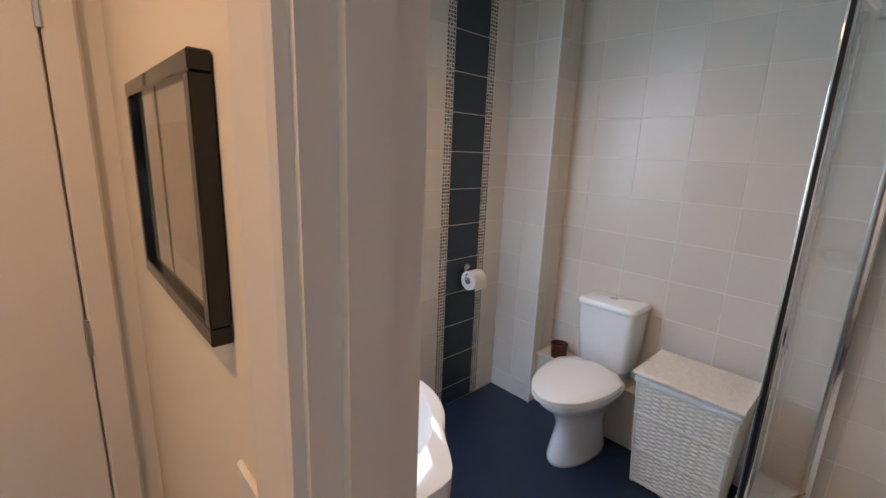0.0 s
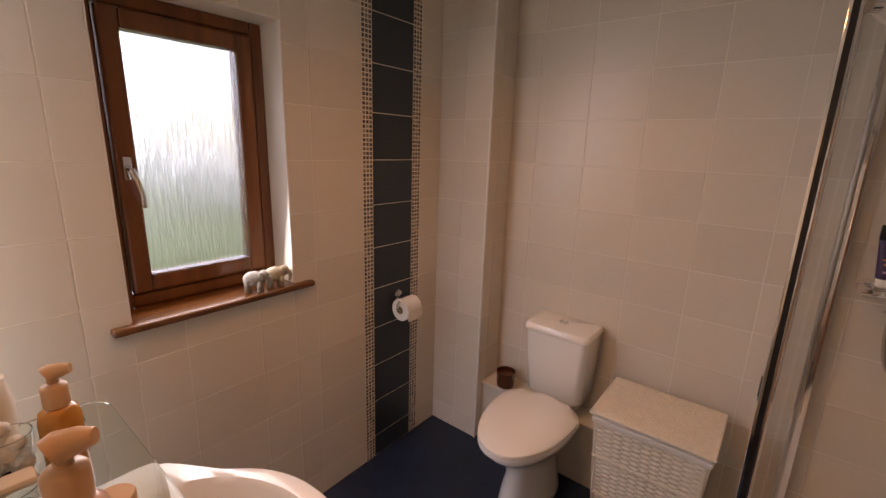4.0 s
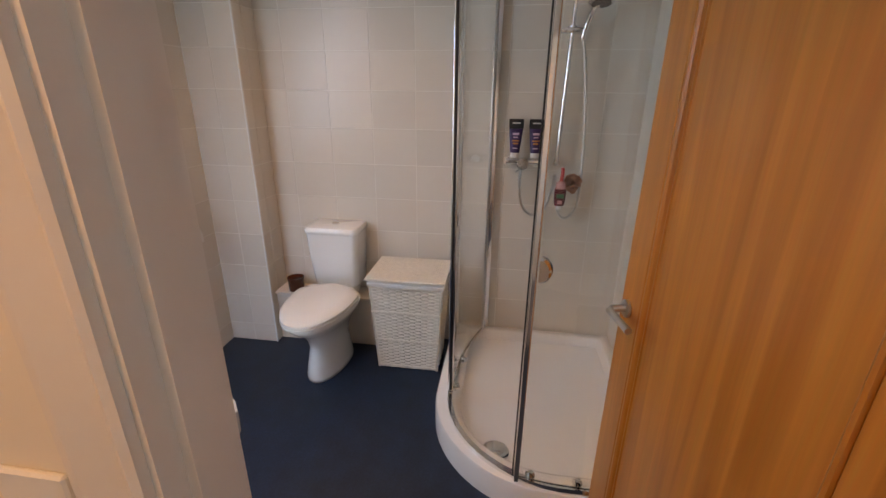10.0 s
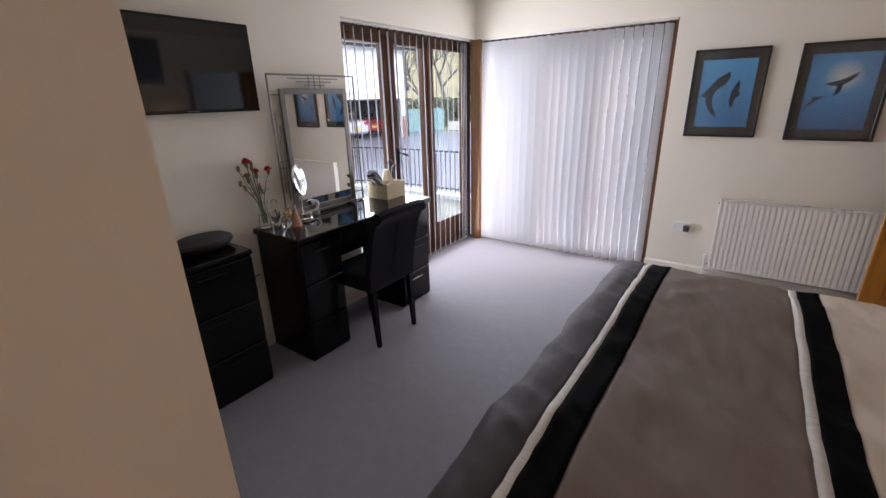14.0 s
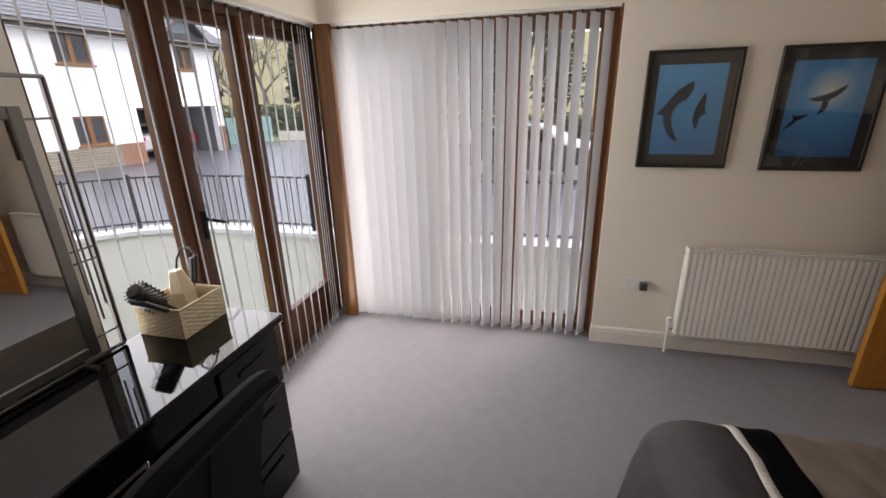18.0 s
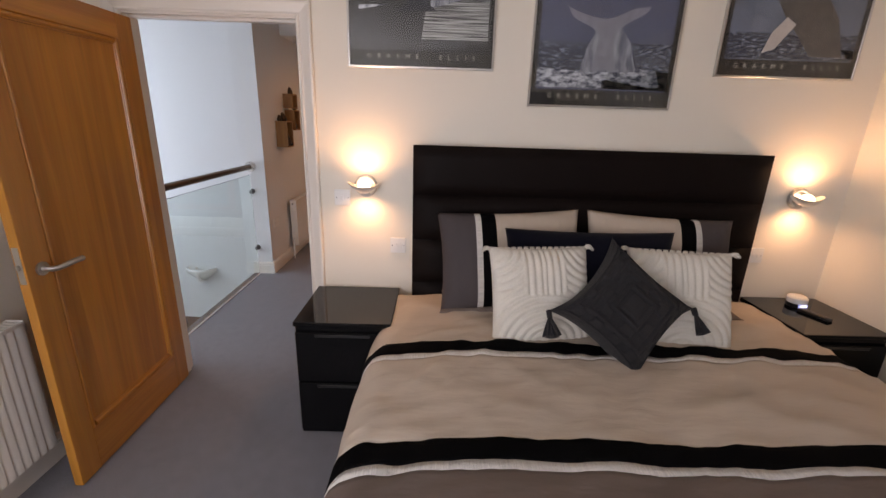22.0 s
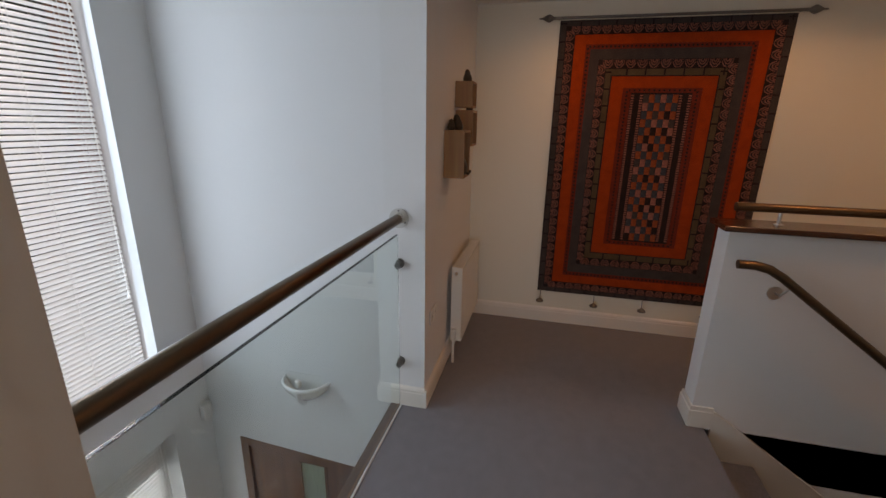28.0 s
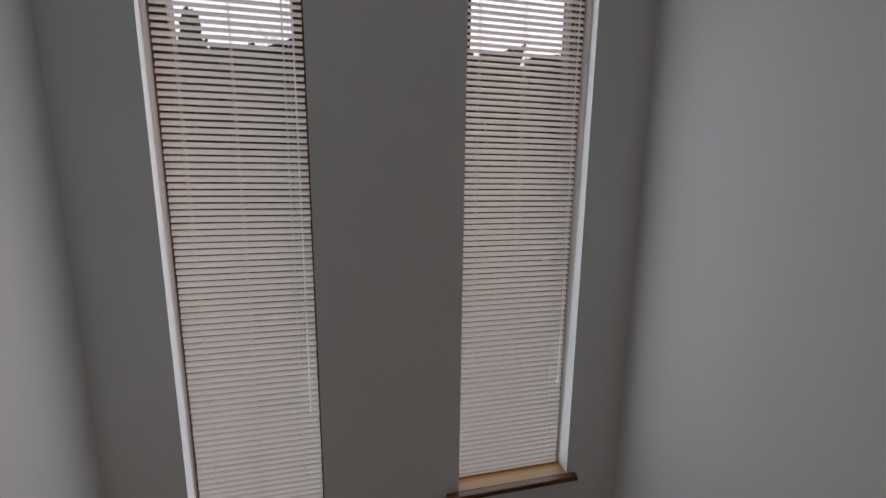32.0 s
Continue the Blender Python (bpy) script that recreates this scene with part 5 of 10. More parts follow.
def bed():
    t = thing("bed", "king-size bed with a dark padded leather headboard", "bed")
    part("base", box(-1.62, 0.33, YA + 0.1, YZ - 0.1, 0.06, 0.33, b=0.01), BLACKSATIN, t)
    part("mattress", box(-1.62, 0.3, YA + 0.1, YZ - 0.1, 0.33, 0.6, b=0.05, seg=3), mat("mattress_ticking", (0.7, 0.68, 0.64), 0.9, bump=0.3, bscale=60), t, "", True)
    for x in (-1.5, 0.2):
        for y in (YA + 0.2, YZ - 0.2):
            part("leg", rod((x, y, 0), (x, y, 0.06), 0.03, 14), DARK, t)
    hb = part("headboard", box(-1.735, -1.69, -2.70, -0.84, 0.15, 1.42, b=0.01), LEATHER, t, "dark brown leather headboard")
    zs = [0.42, 0.68, 0.93, 1.175, 1.43]
    for z0, z1 in zip(zs, zs[1:]):
        bm = bmesh.new()
        ny, nz = 30, 8
        g = []
        for j in range(nz + 1):
            b = j / nz
            row = []
            for i in range(ny + 1):
                a = i / ny
                e = (1 - abs(2 * b - 1) ** 4) * (1 - abs(2 * a - 1) ** 24)
                row.append(bm.verts.new((-1.69 + 0.034 * e ** 0.5 + 0.002 * noise.noise((a * 9, b * 2, z0 * 7)), -2.705 + 1.87 * a, z0 + (z1 - z0) * b)))
            g.append(row)
        for r0, r1 in zip(g, g[1:]):
            for i in range(ny):
                bm.faces.new((r0[i], r0[i + 1], r1[i + 1], r1[i]))
        part("padded_section", bm, LEATHER, hb, "", "all")


def pillow(name, label, w, h, d, m, bands, group, shape=None, res=44, category="pillow", tuck=0.055):
    """A stuffed pillow in its own xy-plane, thickness along z; bands are (u0, u1, material) across its width."""
    t = thing(name, label, category, group, m)
    def point(a, b, side):
        e = max(0.0, (1 - abs(a) ** 3.2) * (1 - abs(b) ** 3.2))
        pinch = 1 - tuck * (1 - abs(b) ** 2) * abs(a) ** (6 if tuck < 0.1 else 3)
        pinch2 = 1 - tuck * (1 - abs(a) ** 2) * abs(b) ** (6 if tuck < 0.1 else 3)
        z = side * d / 2 * e ** 0.55
        z += 0.006 * noise.noise((a * 2.6 + len(label), b * 2.6, side)) * e
        if shape and side > 0:
            z += shape(a, b) * min(1, e * 4)
        return (a * w / 2 * pinch, b * h / 2 * pinch2, z)
    for nm, a0, a1, mt in bands:
        n, bm = max(3, int(res * (a1 - a0) / 2)), bmesh.new()
        for side in (1, -1):
            g = [[bm.verts.new(point(a0 + (a1 - a0) * i / n, -1 + 2 * j / res, side)) for j in range(res + 1)] for i in range(n + 1)]
            for r0, r1 in zip(g, g[1:]):
                for j in range(res):
                    bm.faces.new((r0[j], r1[j], r1[j + 1], r0[j + 1]) if side > 0 else (r0[j], r0[j + 1], r1[j + 1], r1[j]))
        bmesh.ops.remove_doubles(bm, verts=bm.verts, dist=0.0004)
        part(nm, bm, mt, t, "white pleated ribbon" if mt is FAB_WHITE else "", "all")
    return t


def stand(x, y, z, lean, turn=0, spin=0):
    """Pose of a pillow that stands on its lower edge's middle at x, y, z, face towards +x, leaning back."""
    return Matrix.Translation((x, y, z)) @ Matrix.Rotation(radians(turn), 4, "Z") @ Matrix.Rotation(radians(-lean), 4, "Y") @ Matrix(((0, 0, 1, 0), (1, 0, 0, 0), (0, 1, 0, 0), (0, 0, 0, 1))) @ Matrix.Rotation(radians(spin), 4, "Z")


def bedding():
    case = [("grey_end", -1, -0.5, FAB_GREY), ("ribbon", -0.5, -0.42, FAB_WHITE), ("black_band", -0.42, -0.22, FAB_BLACK), ("main_panel", -0.22, 1, FAB_BEIGE)]
    mirror = [(n, -b, -a, m) for n, a, b, m in reversed(case)]
    pillow("pillow", "beige pillow with a grey end and black band, propped upright", 0.73, 0.5, 0.17, stand(-1.505, -2.195, 0.885, 18, 4, 2), case, "banded pillows")
    pillow("pillow", "beige pillow with a grey end, leaning on the headboard", 0.73, 0.5, 0.17, stand(-1.505, -1.45, 0.885, 18, -4, -2), mirror, "banded pillows")
    pillow("pillow", "taupe pillow lying flat beneath the others", 0.7, 0.36, 0.1, Matrix.Translation((-1.55, -2.2, 0.645)) @ Matrix.Rotation(radians(90), 4, "Z"), [("main_panel", -1, 1, FAB_TAUPE)], "flat pillows")
    pillow("pillow", "taupe pillow lying flat under the banded pillow", 0.7, 0.36, 0.1, Matrix.Translation((-1.55, -1.38, 0.645)) @ Matrix.Rotation(radians(90), 4, "Z"), [("main_panel", -1, 1, FAB_TAUPE)], "flat pillows")
    pillow("bolster_cushion", "long navy velvet cushion behind the white cushions", 0.82, 0.42, 0.16, stand(-1.385, -1.835, 0.865, 14), [("cover", -1, 1, FAB_NAVY)], "", category="cushion")
    def arches(a, b):
        if b < 0.02:
            r = math.hypot(a * 0.95, (b + 1.0) * 1.0)
        elif abs(a) < 0.42:
            r = abs(a) * 1.1 + 0.1
        else:
            r = math.hypot(abs(a) - 1.0, b - 1.0)
        return 0.011 * abs(math.sin(r * 21))
    for y, tn, lab in ((-2.10, 7, "cream tufted cushion with arched ridges and corner tufts"), (-1.475, -7, "cream tufted cushion partly behind the charcoal one")):
        c = pillow("cushion", lab, 0.46, 0.44, 0.16, stand(-1.225, y, 0.815, 22, tn), [("cover", -1, 1, FAB_CREAM)], "cream cushions", arches, 90, "cushion")
        rnd = random.Random(int(-y * 100))
        for sx, sy in ((-1, 1), (1, 1), (-1, -1), (1, -1)):
            bm = bmesh.new()
            for k in range(16):
                a = rnd.uniform(-0.9, 0.9)
                d = Vector((sx * math.cos(a * 0.8), sy * 0.5 + math.sin(a) * 0.4, rnd.uniform(-0.4, 0.4))).normalized()
                p = Vector((sx * 0.212, sy * 0.202, 0))
                tube(bm, [p, p + d * 0.03, p + d * 0.05 + Vector((0, -0.016, 0))], 0.0045, 5)
            part("tuft", bm, FAB_CREAM, c, "", "all")
        for sy in (1, -1):
            for k in range(15):
                x = -0.2 + 0.4 * k / 14
                part("bobble", tube(bmesh.new(), [(x, sy * 0.2, -0.004), (x, sy * 0.217, 0.0)], 0.011, 6), FAB_CREAM, c, "", "all")
    def blocks(a, b):
        h = 0.0
        for k, (w0, w1) in enumerate(((0.18, 0.0), (0.3, 0.24), (0.62, 0.56), (0.92, 0.86))):
            q = max(abs(a), abs(b))
            if w1 < q < w0:
                h = 0.014
        if 0.34 < max(abs(a), abs(b)) < 0.52 and (int((a + 1) * 4.2) + int((b + 1) * 4.2)) % 2:
            h = max(h, 0.012)
        if 0.64 < max(abs(a), abs(b)) < 0.84 and (int((a + 1) * 5.1) + int((b + 1) * 5.1)) % 2:
            h = max(h, 0.013)
        return h
    c = pillow("cushion", "charcoal chenille cushion standing on its corner with tassels", 0.45, 0.45, 0.2, stand(-1.09, -1.785, 0.815, 32, 3, 46), [("cover", -1, 1, FAB_CHAR)], "", blocks, 110, "cushion", 0.25)
    for sx, sy, dr in ((-1, 1, (-0.6, 0.3)), (1, -1, (0.6, -0.8)), (-1, -1, (-0.5, -0.5))):
        bm = bmesh.new()
        rnd = random.Random(7 + sx * 3 + sy)
        p = Vector((sx * 0.222, sy * 0.222, 0))
        down = Vector((-0.7, -0.7, 0.25)) if (sx, sy) != (-1, -1) else Vector((-0.6, -0.35, 0.35))
        tube(bm, [p, p + down * 0.03], 0.012, 8)
        for k in range(26):
            d = (down + Vector((rnd.uniform(-0.32, 0.32), rnd.uniform(-0.32, 0.32), rnd.uniform(-0.3, 0.3)))).normalized()
            tube(bm, [p + down * 0.025, p + down * 0.025 + d * 0.05, p + down * 0.03 + d * 0.085], 0.0055, 5)
        part("tassel", bm, FAB_CHAR, c, "charcoal yarn tassel", "all")
bed()
duvet()
bedding()


def nightstand(label, y0, y1):
    t = thing("nightstand", label, "nightstand", "black nightstands")
    x0, x1 = XW + 0.02, -1.262
    part("carcass", box(x0, x1 - 0.02, y0 + 0.004, y1 - 0.004, 0.0, 0.605, b=0.003), BLACKSATIN, t)
    part("top", box(x0 - 0.004, x1, y0, y1, 0.606, 0.622, b=0.003), BLACKSATIN, t)
    part("glass_top", box(x0 - 0.004, x1, y0, y1, 0.623, 0.63, b=0.002), BLACK, t, "glossy black glass top")
    for z0, z1 in ((0.03, 0.3), (0.31, 0.575)):
        d = part("drawer", box(x1 - 0.02, x1 - 0.002, y0 + 0.006, y1 - 0.006, z0, z1, b=0.003), BLACKSATIN, t)
        part("grip", box(x1 - 0.002, x1 + 0.004, y0 + 0.1, y1 - 0.1, z1 - 0.02, z1 - 0.006, b=0.002), DARK, d)
nightstand("glossy black nightstand beside the bedroom door", -3.236, -2.776)
nightstand("glossy black nightstand carrying a clock and a remote control", -0.81, -0.375)


def bedside_bits():
    t = thing("alarm_clock", "round white alarm clock with a blue lit display", "clock", m=pose(-1.61, -0.575, 0.63, 0, 0, 0))
    part("base", lathe(bmesh.new(), [(0.045, 0), (0.048, 0.004), (0.048, 0.02), (0.044, 0.022)], 30), DARK, t, "", True)
    part("body", lathe(bmesh.new(), [(0.046, 0.022), (0.049, 0.03), (0.048, 0.05), (0.04, 0.058), (0.002, 0.06)], 30), PLASTIC, t, "", True)
    part("display", box(0.044, 0.0485, -0.025, 0.025, 0.006, 0.024, b=0.001), glow("blue_display", (0.25, 0.45, 1.0), 0.6), t, "blue digital display")
    cv = bpy.data.curves.new("digits", "FONT")
    cv.body, cv.size, cv.align_x, cv.extrude = "19:57", 0.018, "CENTER", 0.0003
    ob = new("digits", cv)
    ob.data.materials.append(glow("pale_digits", (0.8, 0.9, 1.0), 2.0))
    ob.parent, ob.matrix_basis = t, Matrix.Translation((0.0492, 0, 0.009)) @ Matrix(((0, 0, 1, 0), (1, 0, 0, 0), (0, 1, 0, 0), (0, 0, 0, 1)))
    t = thing("remote_control", "slim black remote control on the nightstand", "remote", m=pose(-1.475, -0.585, 0.63, 0, 0, 20))
    part("body", box(-0.075, 0.075, -0.02, 0.02, 0, 0.016, b=0.006, seg=2), DARK, t, "", True)
    for i in range(6):
        for j in range(3):
            part("button", box(-0.05 + i * 0.018, -0.041 + i * 0.018, -0.012 + j * 0.01, -0.006 + j * 0.01, 0.016, 0.0175), PEWTER, t)
bedside_bits()


NICKEL = mat("satin_nickel", (0.82, 0.79, 0.74), 0.42, 0.6, var=0.04, scale=12)


def wall_lamp(y, z):
    t = thing("wall_lamp", "small brushed metal wall lamp, lit, with winged dish", "wall lamp", "bedside wall lamps", pose(XW, y, z))
    part("back_plate", lathe(bmesh.new(), [(0.055, 0.0), (0.06, 0.006), (0.055, 0.016), (0.03, 0.022)], 28), STEEL, t, "", True, pose(0, 0, 0, 0, 90, 0))
    bm = bmesh.new()
    # a shallow boat-shaped dish with raised wing tips
    n, prev = 28, None
    rings = []
    for k, (ri, zz) in enumerate(((0.03, -0.03), (0.05, -0.022), (0.068, -0.01), (0.078, 0.004), (0.074, 0.006), (0.064, -0.006), (0.046, -0.018), (0.03, -0.026))):
        rings.append([bm.verts.new((0.065 + ri * 0.62 * math.cos(a), ri * 1.12 * math.sin(a), zz + 0.022 * abs(math.sin(a)) ** 3 * (ri / 0.078))) for a in (2 * math.pi * i / n for i in range(n))])
    for a, b in zip(rings, rings[1:] + rings[:1]):
        skin(bm, a, b)
    part("dish", bm, NICKEL, t, "winged brushed metal dish", True)
    part("arch", tube(bmesh.new(), [(0.02, 0.048 * math.cos(a), 0.046 * math.sin(a)) for a in (radians(-60 + 300 * i / 28) for i in range(29))], 0.006, 8), NICKEL, t, "", True)
    part("glass", lathe(bmesh.new(), [(0.004, -0.03), (0.026, -0.022), (0.034, -0.004), (0.032, 0.014), (0.02, 0.028), (0.003, 0.033)], 24, (0.066, 0, 0.0)), glow("lit_lamp_glass", (1.0, 0.86, 0.66), 5), t, "glowing frosted glass", True)
    spot("wall_lamp_up_light", (XW + 0.09, y, z + 0.042), (XW + 0.06, y, z + 1), LAMP_UP, WARM, 165, 0.025)
    spot("wall_lamp_down_light", (XW + 0.085, y, z - 0.04), (XW + 0.06, y, z - 1), LAMP_DOWN, WARM, 155, 0.02)
LAMP_UP, LAMP_DOWN = 4.6, 3.2
wall_lamp(-2.956, 1.208)
wall_lamp(-0.623, 1.205)


def plate(name, label, m, w, h, kind="switch", rockers=1, category="switch"):
    t = thing(name, label, category, "wall plates", m)
    part("plate", box(0, 0.009, -w / 2, w / 2, -h / 2, h / 2, b=0.003, seg=2), PLASTIC, t)
    for i in range(rockers):
        y = (i - (rockers - 1) / 2) * 0.024
        part("rocker", box(0.009, 0.013, y - 0.007, y + 0.007, -0.012, 0.012, b=0.0015), PLASTIC, t)
    for s in (-1, 1):
        part("screw", disc((0.009, s * w * 0.36, 0), (1, 0, 0), 0.003, 0.001, 8), PEWTER, t)
    return t
plate("light_switch", "white light switch beside the door frame", pose(XW, -3.085, 1.14), 0.086, 0.086)
plate("light_switch", "white double switch beside the headboard", pose(XW, -2.787, 0.88), 0.086, 0.086, rockers=2)
plate("light_switch", "white switch above the clock nightstand", pose(XW, -0.776, 0.878), 0.086, 0.086, rockers=2)
plate("blank_plate", "white blank wall plate beside the bed", pose(-0.82, YN, 1.127, 0, 0, -90), 0.146, 0.086, rockers=0, category="wall plate")


def poster(label, y0, y1, z0, art):
    w, h = y1 - y0, 0.56
    t = thing("poster", label, "poster", "whale posters", Matrix.Translation((XW, (y0 + y1) / 2, z0)) @ Matrix(((0, 0, 1, 0), (1, 0, 0, 0), (0, 1, 0, 0), (0, 0, 0, 1))))
    # local: x across, y up, z out of the wall
    part("backing", box(-w / 2, w / 2, 0, h, 0.001, 0.012), mat("poster_black", (0.012, 0.01, 0.0095), 0.35, var=0.1), t)
    for q in ((-w / 2 - 0.004, w / 2 + 0.004, -0.004, 0.006), (-w / 2 - 0.004, w / 2 + 0.004, h - 0.006, h + 0.004)):
        part("frame_bar", box(q[0], q[1], q[2], q[3], 0.001, 0.018, b=0.002), STEEL, t, "thin silver frame bar")
    for x in (-w / 2 - 0.004, w / 2 - 0.006):
        part("frame_bar", box(x, x + 0.01, 0.006, h - 0.006, 0.001, 0.018, b=0.002), STEEL, t)
    art(t, w, h)
    cv = bpy.data.curves.new("lettering", "FONT")
    cv.body, cv.size, cv.align_x, cv.space_character, cv.extrude = "GRAEME  ELLIS", 0.031, "CENTER", 2.75, 0.0002
    ob = new("lettering", cv)
    ob.data.materials.append(mat("poster_letters", (0.42, 0.39, 0.35), 0.5))
    ob.parent, ob.matrix_basis = t, Matrix.Translation((0, 0.04, 0.0126))
    g = part("glazing", box(-w / 2 + 0.006, w / 2 - 0.006, 0.006, h - 0.006, 0.014, 0.0155), CLEAR, t, "clear poster glazing")
    g.visible_shadow = False


def flat(bm, pts, z, d=0.0008):
    a, b = [bm.verts.new((x, y, z)) for x, y in pts], [bm.verts.new((x, y, z + d)) for x, y in pts]
    skin(bm, a, b), bm.faces.new(a[::-1]), bm.faces.new(b)
    return bm


def sea(name, dark, light, sx=3.0, sy=14.0, pos=0.56):
    m = mat(name, dark, 0.5)
    nt = m.node_tree
    tc, mp, n, r = (nt.nodes.new(k) for k in ("ShaderNodeTexCoord", "ShaderNodeMapping", "ShaderNodeTexNoise", "ShaderNodeValToRGB"))
    mp.inputs["Scale"].default_value = (sx, sy, 1)
    n.inputs["Scale"].default_value, n.inputs["Detail"].default_value = 4, 8
    r.color_ramp.elements[0].position, r.color_ramp.elements[0].color = pos - 0.12, (*dark, 1)
    r.color_ramp.elements[1].position, r.color_ramp.elements[1].color = pos + 0.12, (*light, 1)
    L = nt.links.new
    L(tc.outputs["Object"], mp.inputs[0]), L(mp.outputs[0], n.inputs["Vector"]), L(n.outputs["Fac"], r.inputs[0]), L(r.outputs[0], nt.nodes["Principled BSDF"].inputs["Base Color"])
    return m
SEADARK, SEAFOAM, MIST = sea("dark_sea", (0.012, 0.018, 0.035), (0.26, 0.3, 0.38), 9, 26, 0.6), sea("white_foam", (0.05, 0.06, 0.085), (0.55, 0.57, 0.6), 6, 12, 0.5), sea("grey_spray", (0.12, 0.13, 0.16), (0.34, 0.35, 0.38), 8, 3, 0.5)
WHALE, SKYBLUE, RIPPLE = mat("whale_black", (0.02, 0.021, 0.027), 0.5, var=0.3, scale=30), mat("print_sky", (0.065, 0.075, 0.125), 0.5, var=0.25, scale=6), sea("moonlit_ripples", (0.01, 0.01, 0.012), (0.4, 0.4, 0.38), 0.8, 30, 0.5)
PALE = mat("whale_pale", (0.5, 0.47, 0.44), 0.5, var=0.25, scale=30)
def art_fin(t, w, h):
    part("print", box(-w / 2 + 0.03, w / 2 - 0.03, 0.11, h - 0.03, 0.0122, 0.0126), mat("print_black_sea", (0.013, 0.012, 0.012), 0.5, var=0.4, scale=20), t)
    part("print_patch", flat(bmesh.new(), [(0.0, 0.13), (w / 2 - 0.03, 0.13), (w / 2 - 0.03, 0.33), (0.02, 0.26)], 0.0128), RIPPLE, t)
    part("print_patch", flat(bmesh.new(), [(0.04, 0.26), (w / 2 - 0.03, 0.34), (w / 2 - 0.03, 0.5), (0.06, 0.5)], 0.0128), MIST, t)
    part("print_patch", flat(bmesh.new(), [(-0.3, 0.25), (-0.16, 0.275), (-0.3, 0.27)], 0.0128), SEAFOAM, t)
    part("print_shape", flat(bmesh.new(), [(-0.12, 0.245), (0.08, 0.25), (0.02, 0.29), (-0.01, 0.45), (-0.035, 0.42), (-0.06, 0.29)], 0.0138), WHALE, t, "dark fin shape")
def art_tail(t, w, h):
    part("print", box(-w / 2 + 0.03, w / 2 - 0.03, 0.08, h - 0.03, 0.0122, 0.0126), SKYBLUE, t)
    part("print_patch", box(-w / 2 + 0.03, w / 2 - 0.03, 0.15, 0.30, 0.0126, 0.013), SEADARK, t)
    part("print_patch", flat(bmesh.new(), [(-w / 2 + 0.03, 0.09), (w / 2 - 0.03, 0.085), (w / 2 - 0.03, 0.17), (0.12, 0.19), (-0.1, 0.165), (-w / 2 + 0.03, 0.18)], 0.0132), SEAFOAM, t)
    part("print_patch", flat(bmesh.new(), [(-0.12, 0.16), (0.16, 0.17), (0.12, 0.3), (0.06, 0.37), (-0.04, 0.37), (-0.09, 0.28)], 0.0133), MIST, t)
    part("print_shape", flat(bmesh.new(), [(-0.06, 0.17), (0.05, 0.18), (0.035, 0.33), (0.09, 0.385), (0.17, 0.425), (0.2, 0.46), (0.12, 0.45), (0.03, 0.41), (-0.01, 0.4), (-0.06, 0.405), (-0.14, 0.425), (-0.2, 0.45), (-0.17, 0.4), (-0.08, 0.365), (-0.035, 0.32)], 0.0142), mat("whale_grey", (0.24, 0.24, 0.27), 0.5, var=0.4, scale=40), t, "pale tail fluke shape")
def art_breach(t, w, h):
    part("print", box(-w / 2 + 0.03, w / 2 - 0.03, 0.08, h - 0.03, 0.0122, 0.0126), mat("print_steel_sky", (0.11, 0.135, 0.18), 0.5, var=0.4, scale=4), t)
    part("print_patch", box(-w / 2 + 0.03, w / 2 - 0.03, 0.085, 0.2, 0.0126, 0.013), SEADARK, t)
    part("print_patch", flat(bmesh.new(), [(0.1, 0.1), (w / 2 - 0.03, 0.095), (w / 2 - 0.03, 0.13), (0.22, 0.14)], 0.0132), SEAFOAM, t)
    part("print_shape", flat(bmesh.new(), [(-0.13, 0.42), (-0.09, 0.45), (0.02, 0.43), (0.11, 0.38), (0.2, 0.27), (0.26, 0.1), (0.1, 0.1), (0.02, 0.19), (-0.06, 0.27), (-0.12, 0.35)], 0.0138), mat("whale_brown", (0.12, 0.1, 0.09), 0.5, var=0.5, scale=35), t, "breaching body shape")
    part("print_shape", flat(bmesh.new(), [(-0.05, 0.27), (0.0, 0.24), (-0.08, 0.13), (-0.14, 0.11), (-0.11, 0.2)], 0.0148), PALE, t, "white flipper shape")
    part("print_shape", flat(bmesh.new(), [(0.02, 0.41), (0.1, 0.42), (0.19, 0.48), (0.1, 0.46), (0.02, 0.45)], 0.0148), WHALE, t)
poster("black poster of a dark fin on moonlit water", -3.025, -2.32, 1.797, art_fin)
poster("black poster of a tail fluke rising from rough sea", -2.13, -1.418, 1.64, art_tail)
poster("black poster of a whale leaping from the sea", -1.214, -0.523, 1.806, art_breach)


# ---- corner window, blinds ----
def bars(name, t, along, fixed, a0, a1, z0, z1, w, d, material=MAHOG, label=""):
    """A rectangular timber frame in a vertical plane; along is 'x' or 'y', fixed the inner face, d its depth outwards."""
    out = -1 if along == "x" else 1
    bm = bmesh.new()
    for u0, u1, p, q in ((a0, a0 + w, z0, z1), (a1 - w, a1, z0, z1), (a0 + w, a1 - w, z0, z0 + w * 1.3), (a0 + w, a1 - w, z1 - w, z1)):
        if along == "x":
            bx(bm, u0, u1, fixed, fixed + out * d, p, q, b=0.004)
        else:
            bx(bm, fixed, fixed + out * d, u0, u1, p, q, b=0.004)
    return part(name, bm, material, t, label)


def glazing(name, t, along, fixed, a0, a1, z0, z1):
    g = part(name, box(a0, a1, fixed, fixed - 0.008, z0, z1) if along == "x" else box(fixed, fixed + 0.008, a0, a1, z0, z1), CLEAR, t, "clear window pane")
    g.visible_shadow = False
    return g


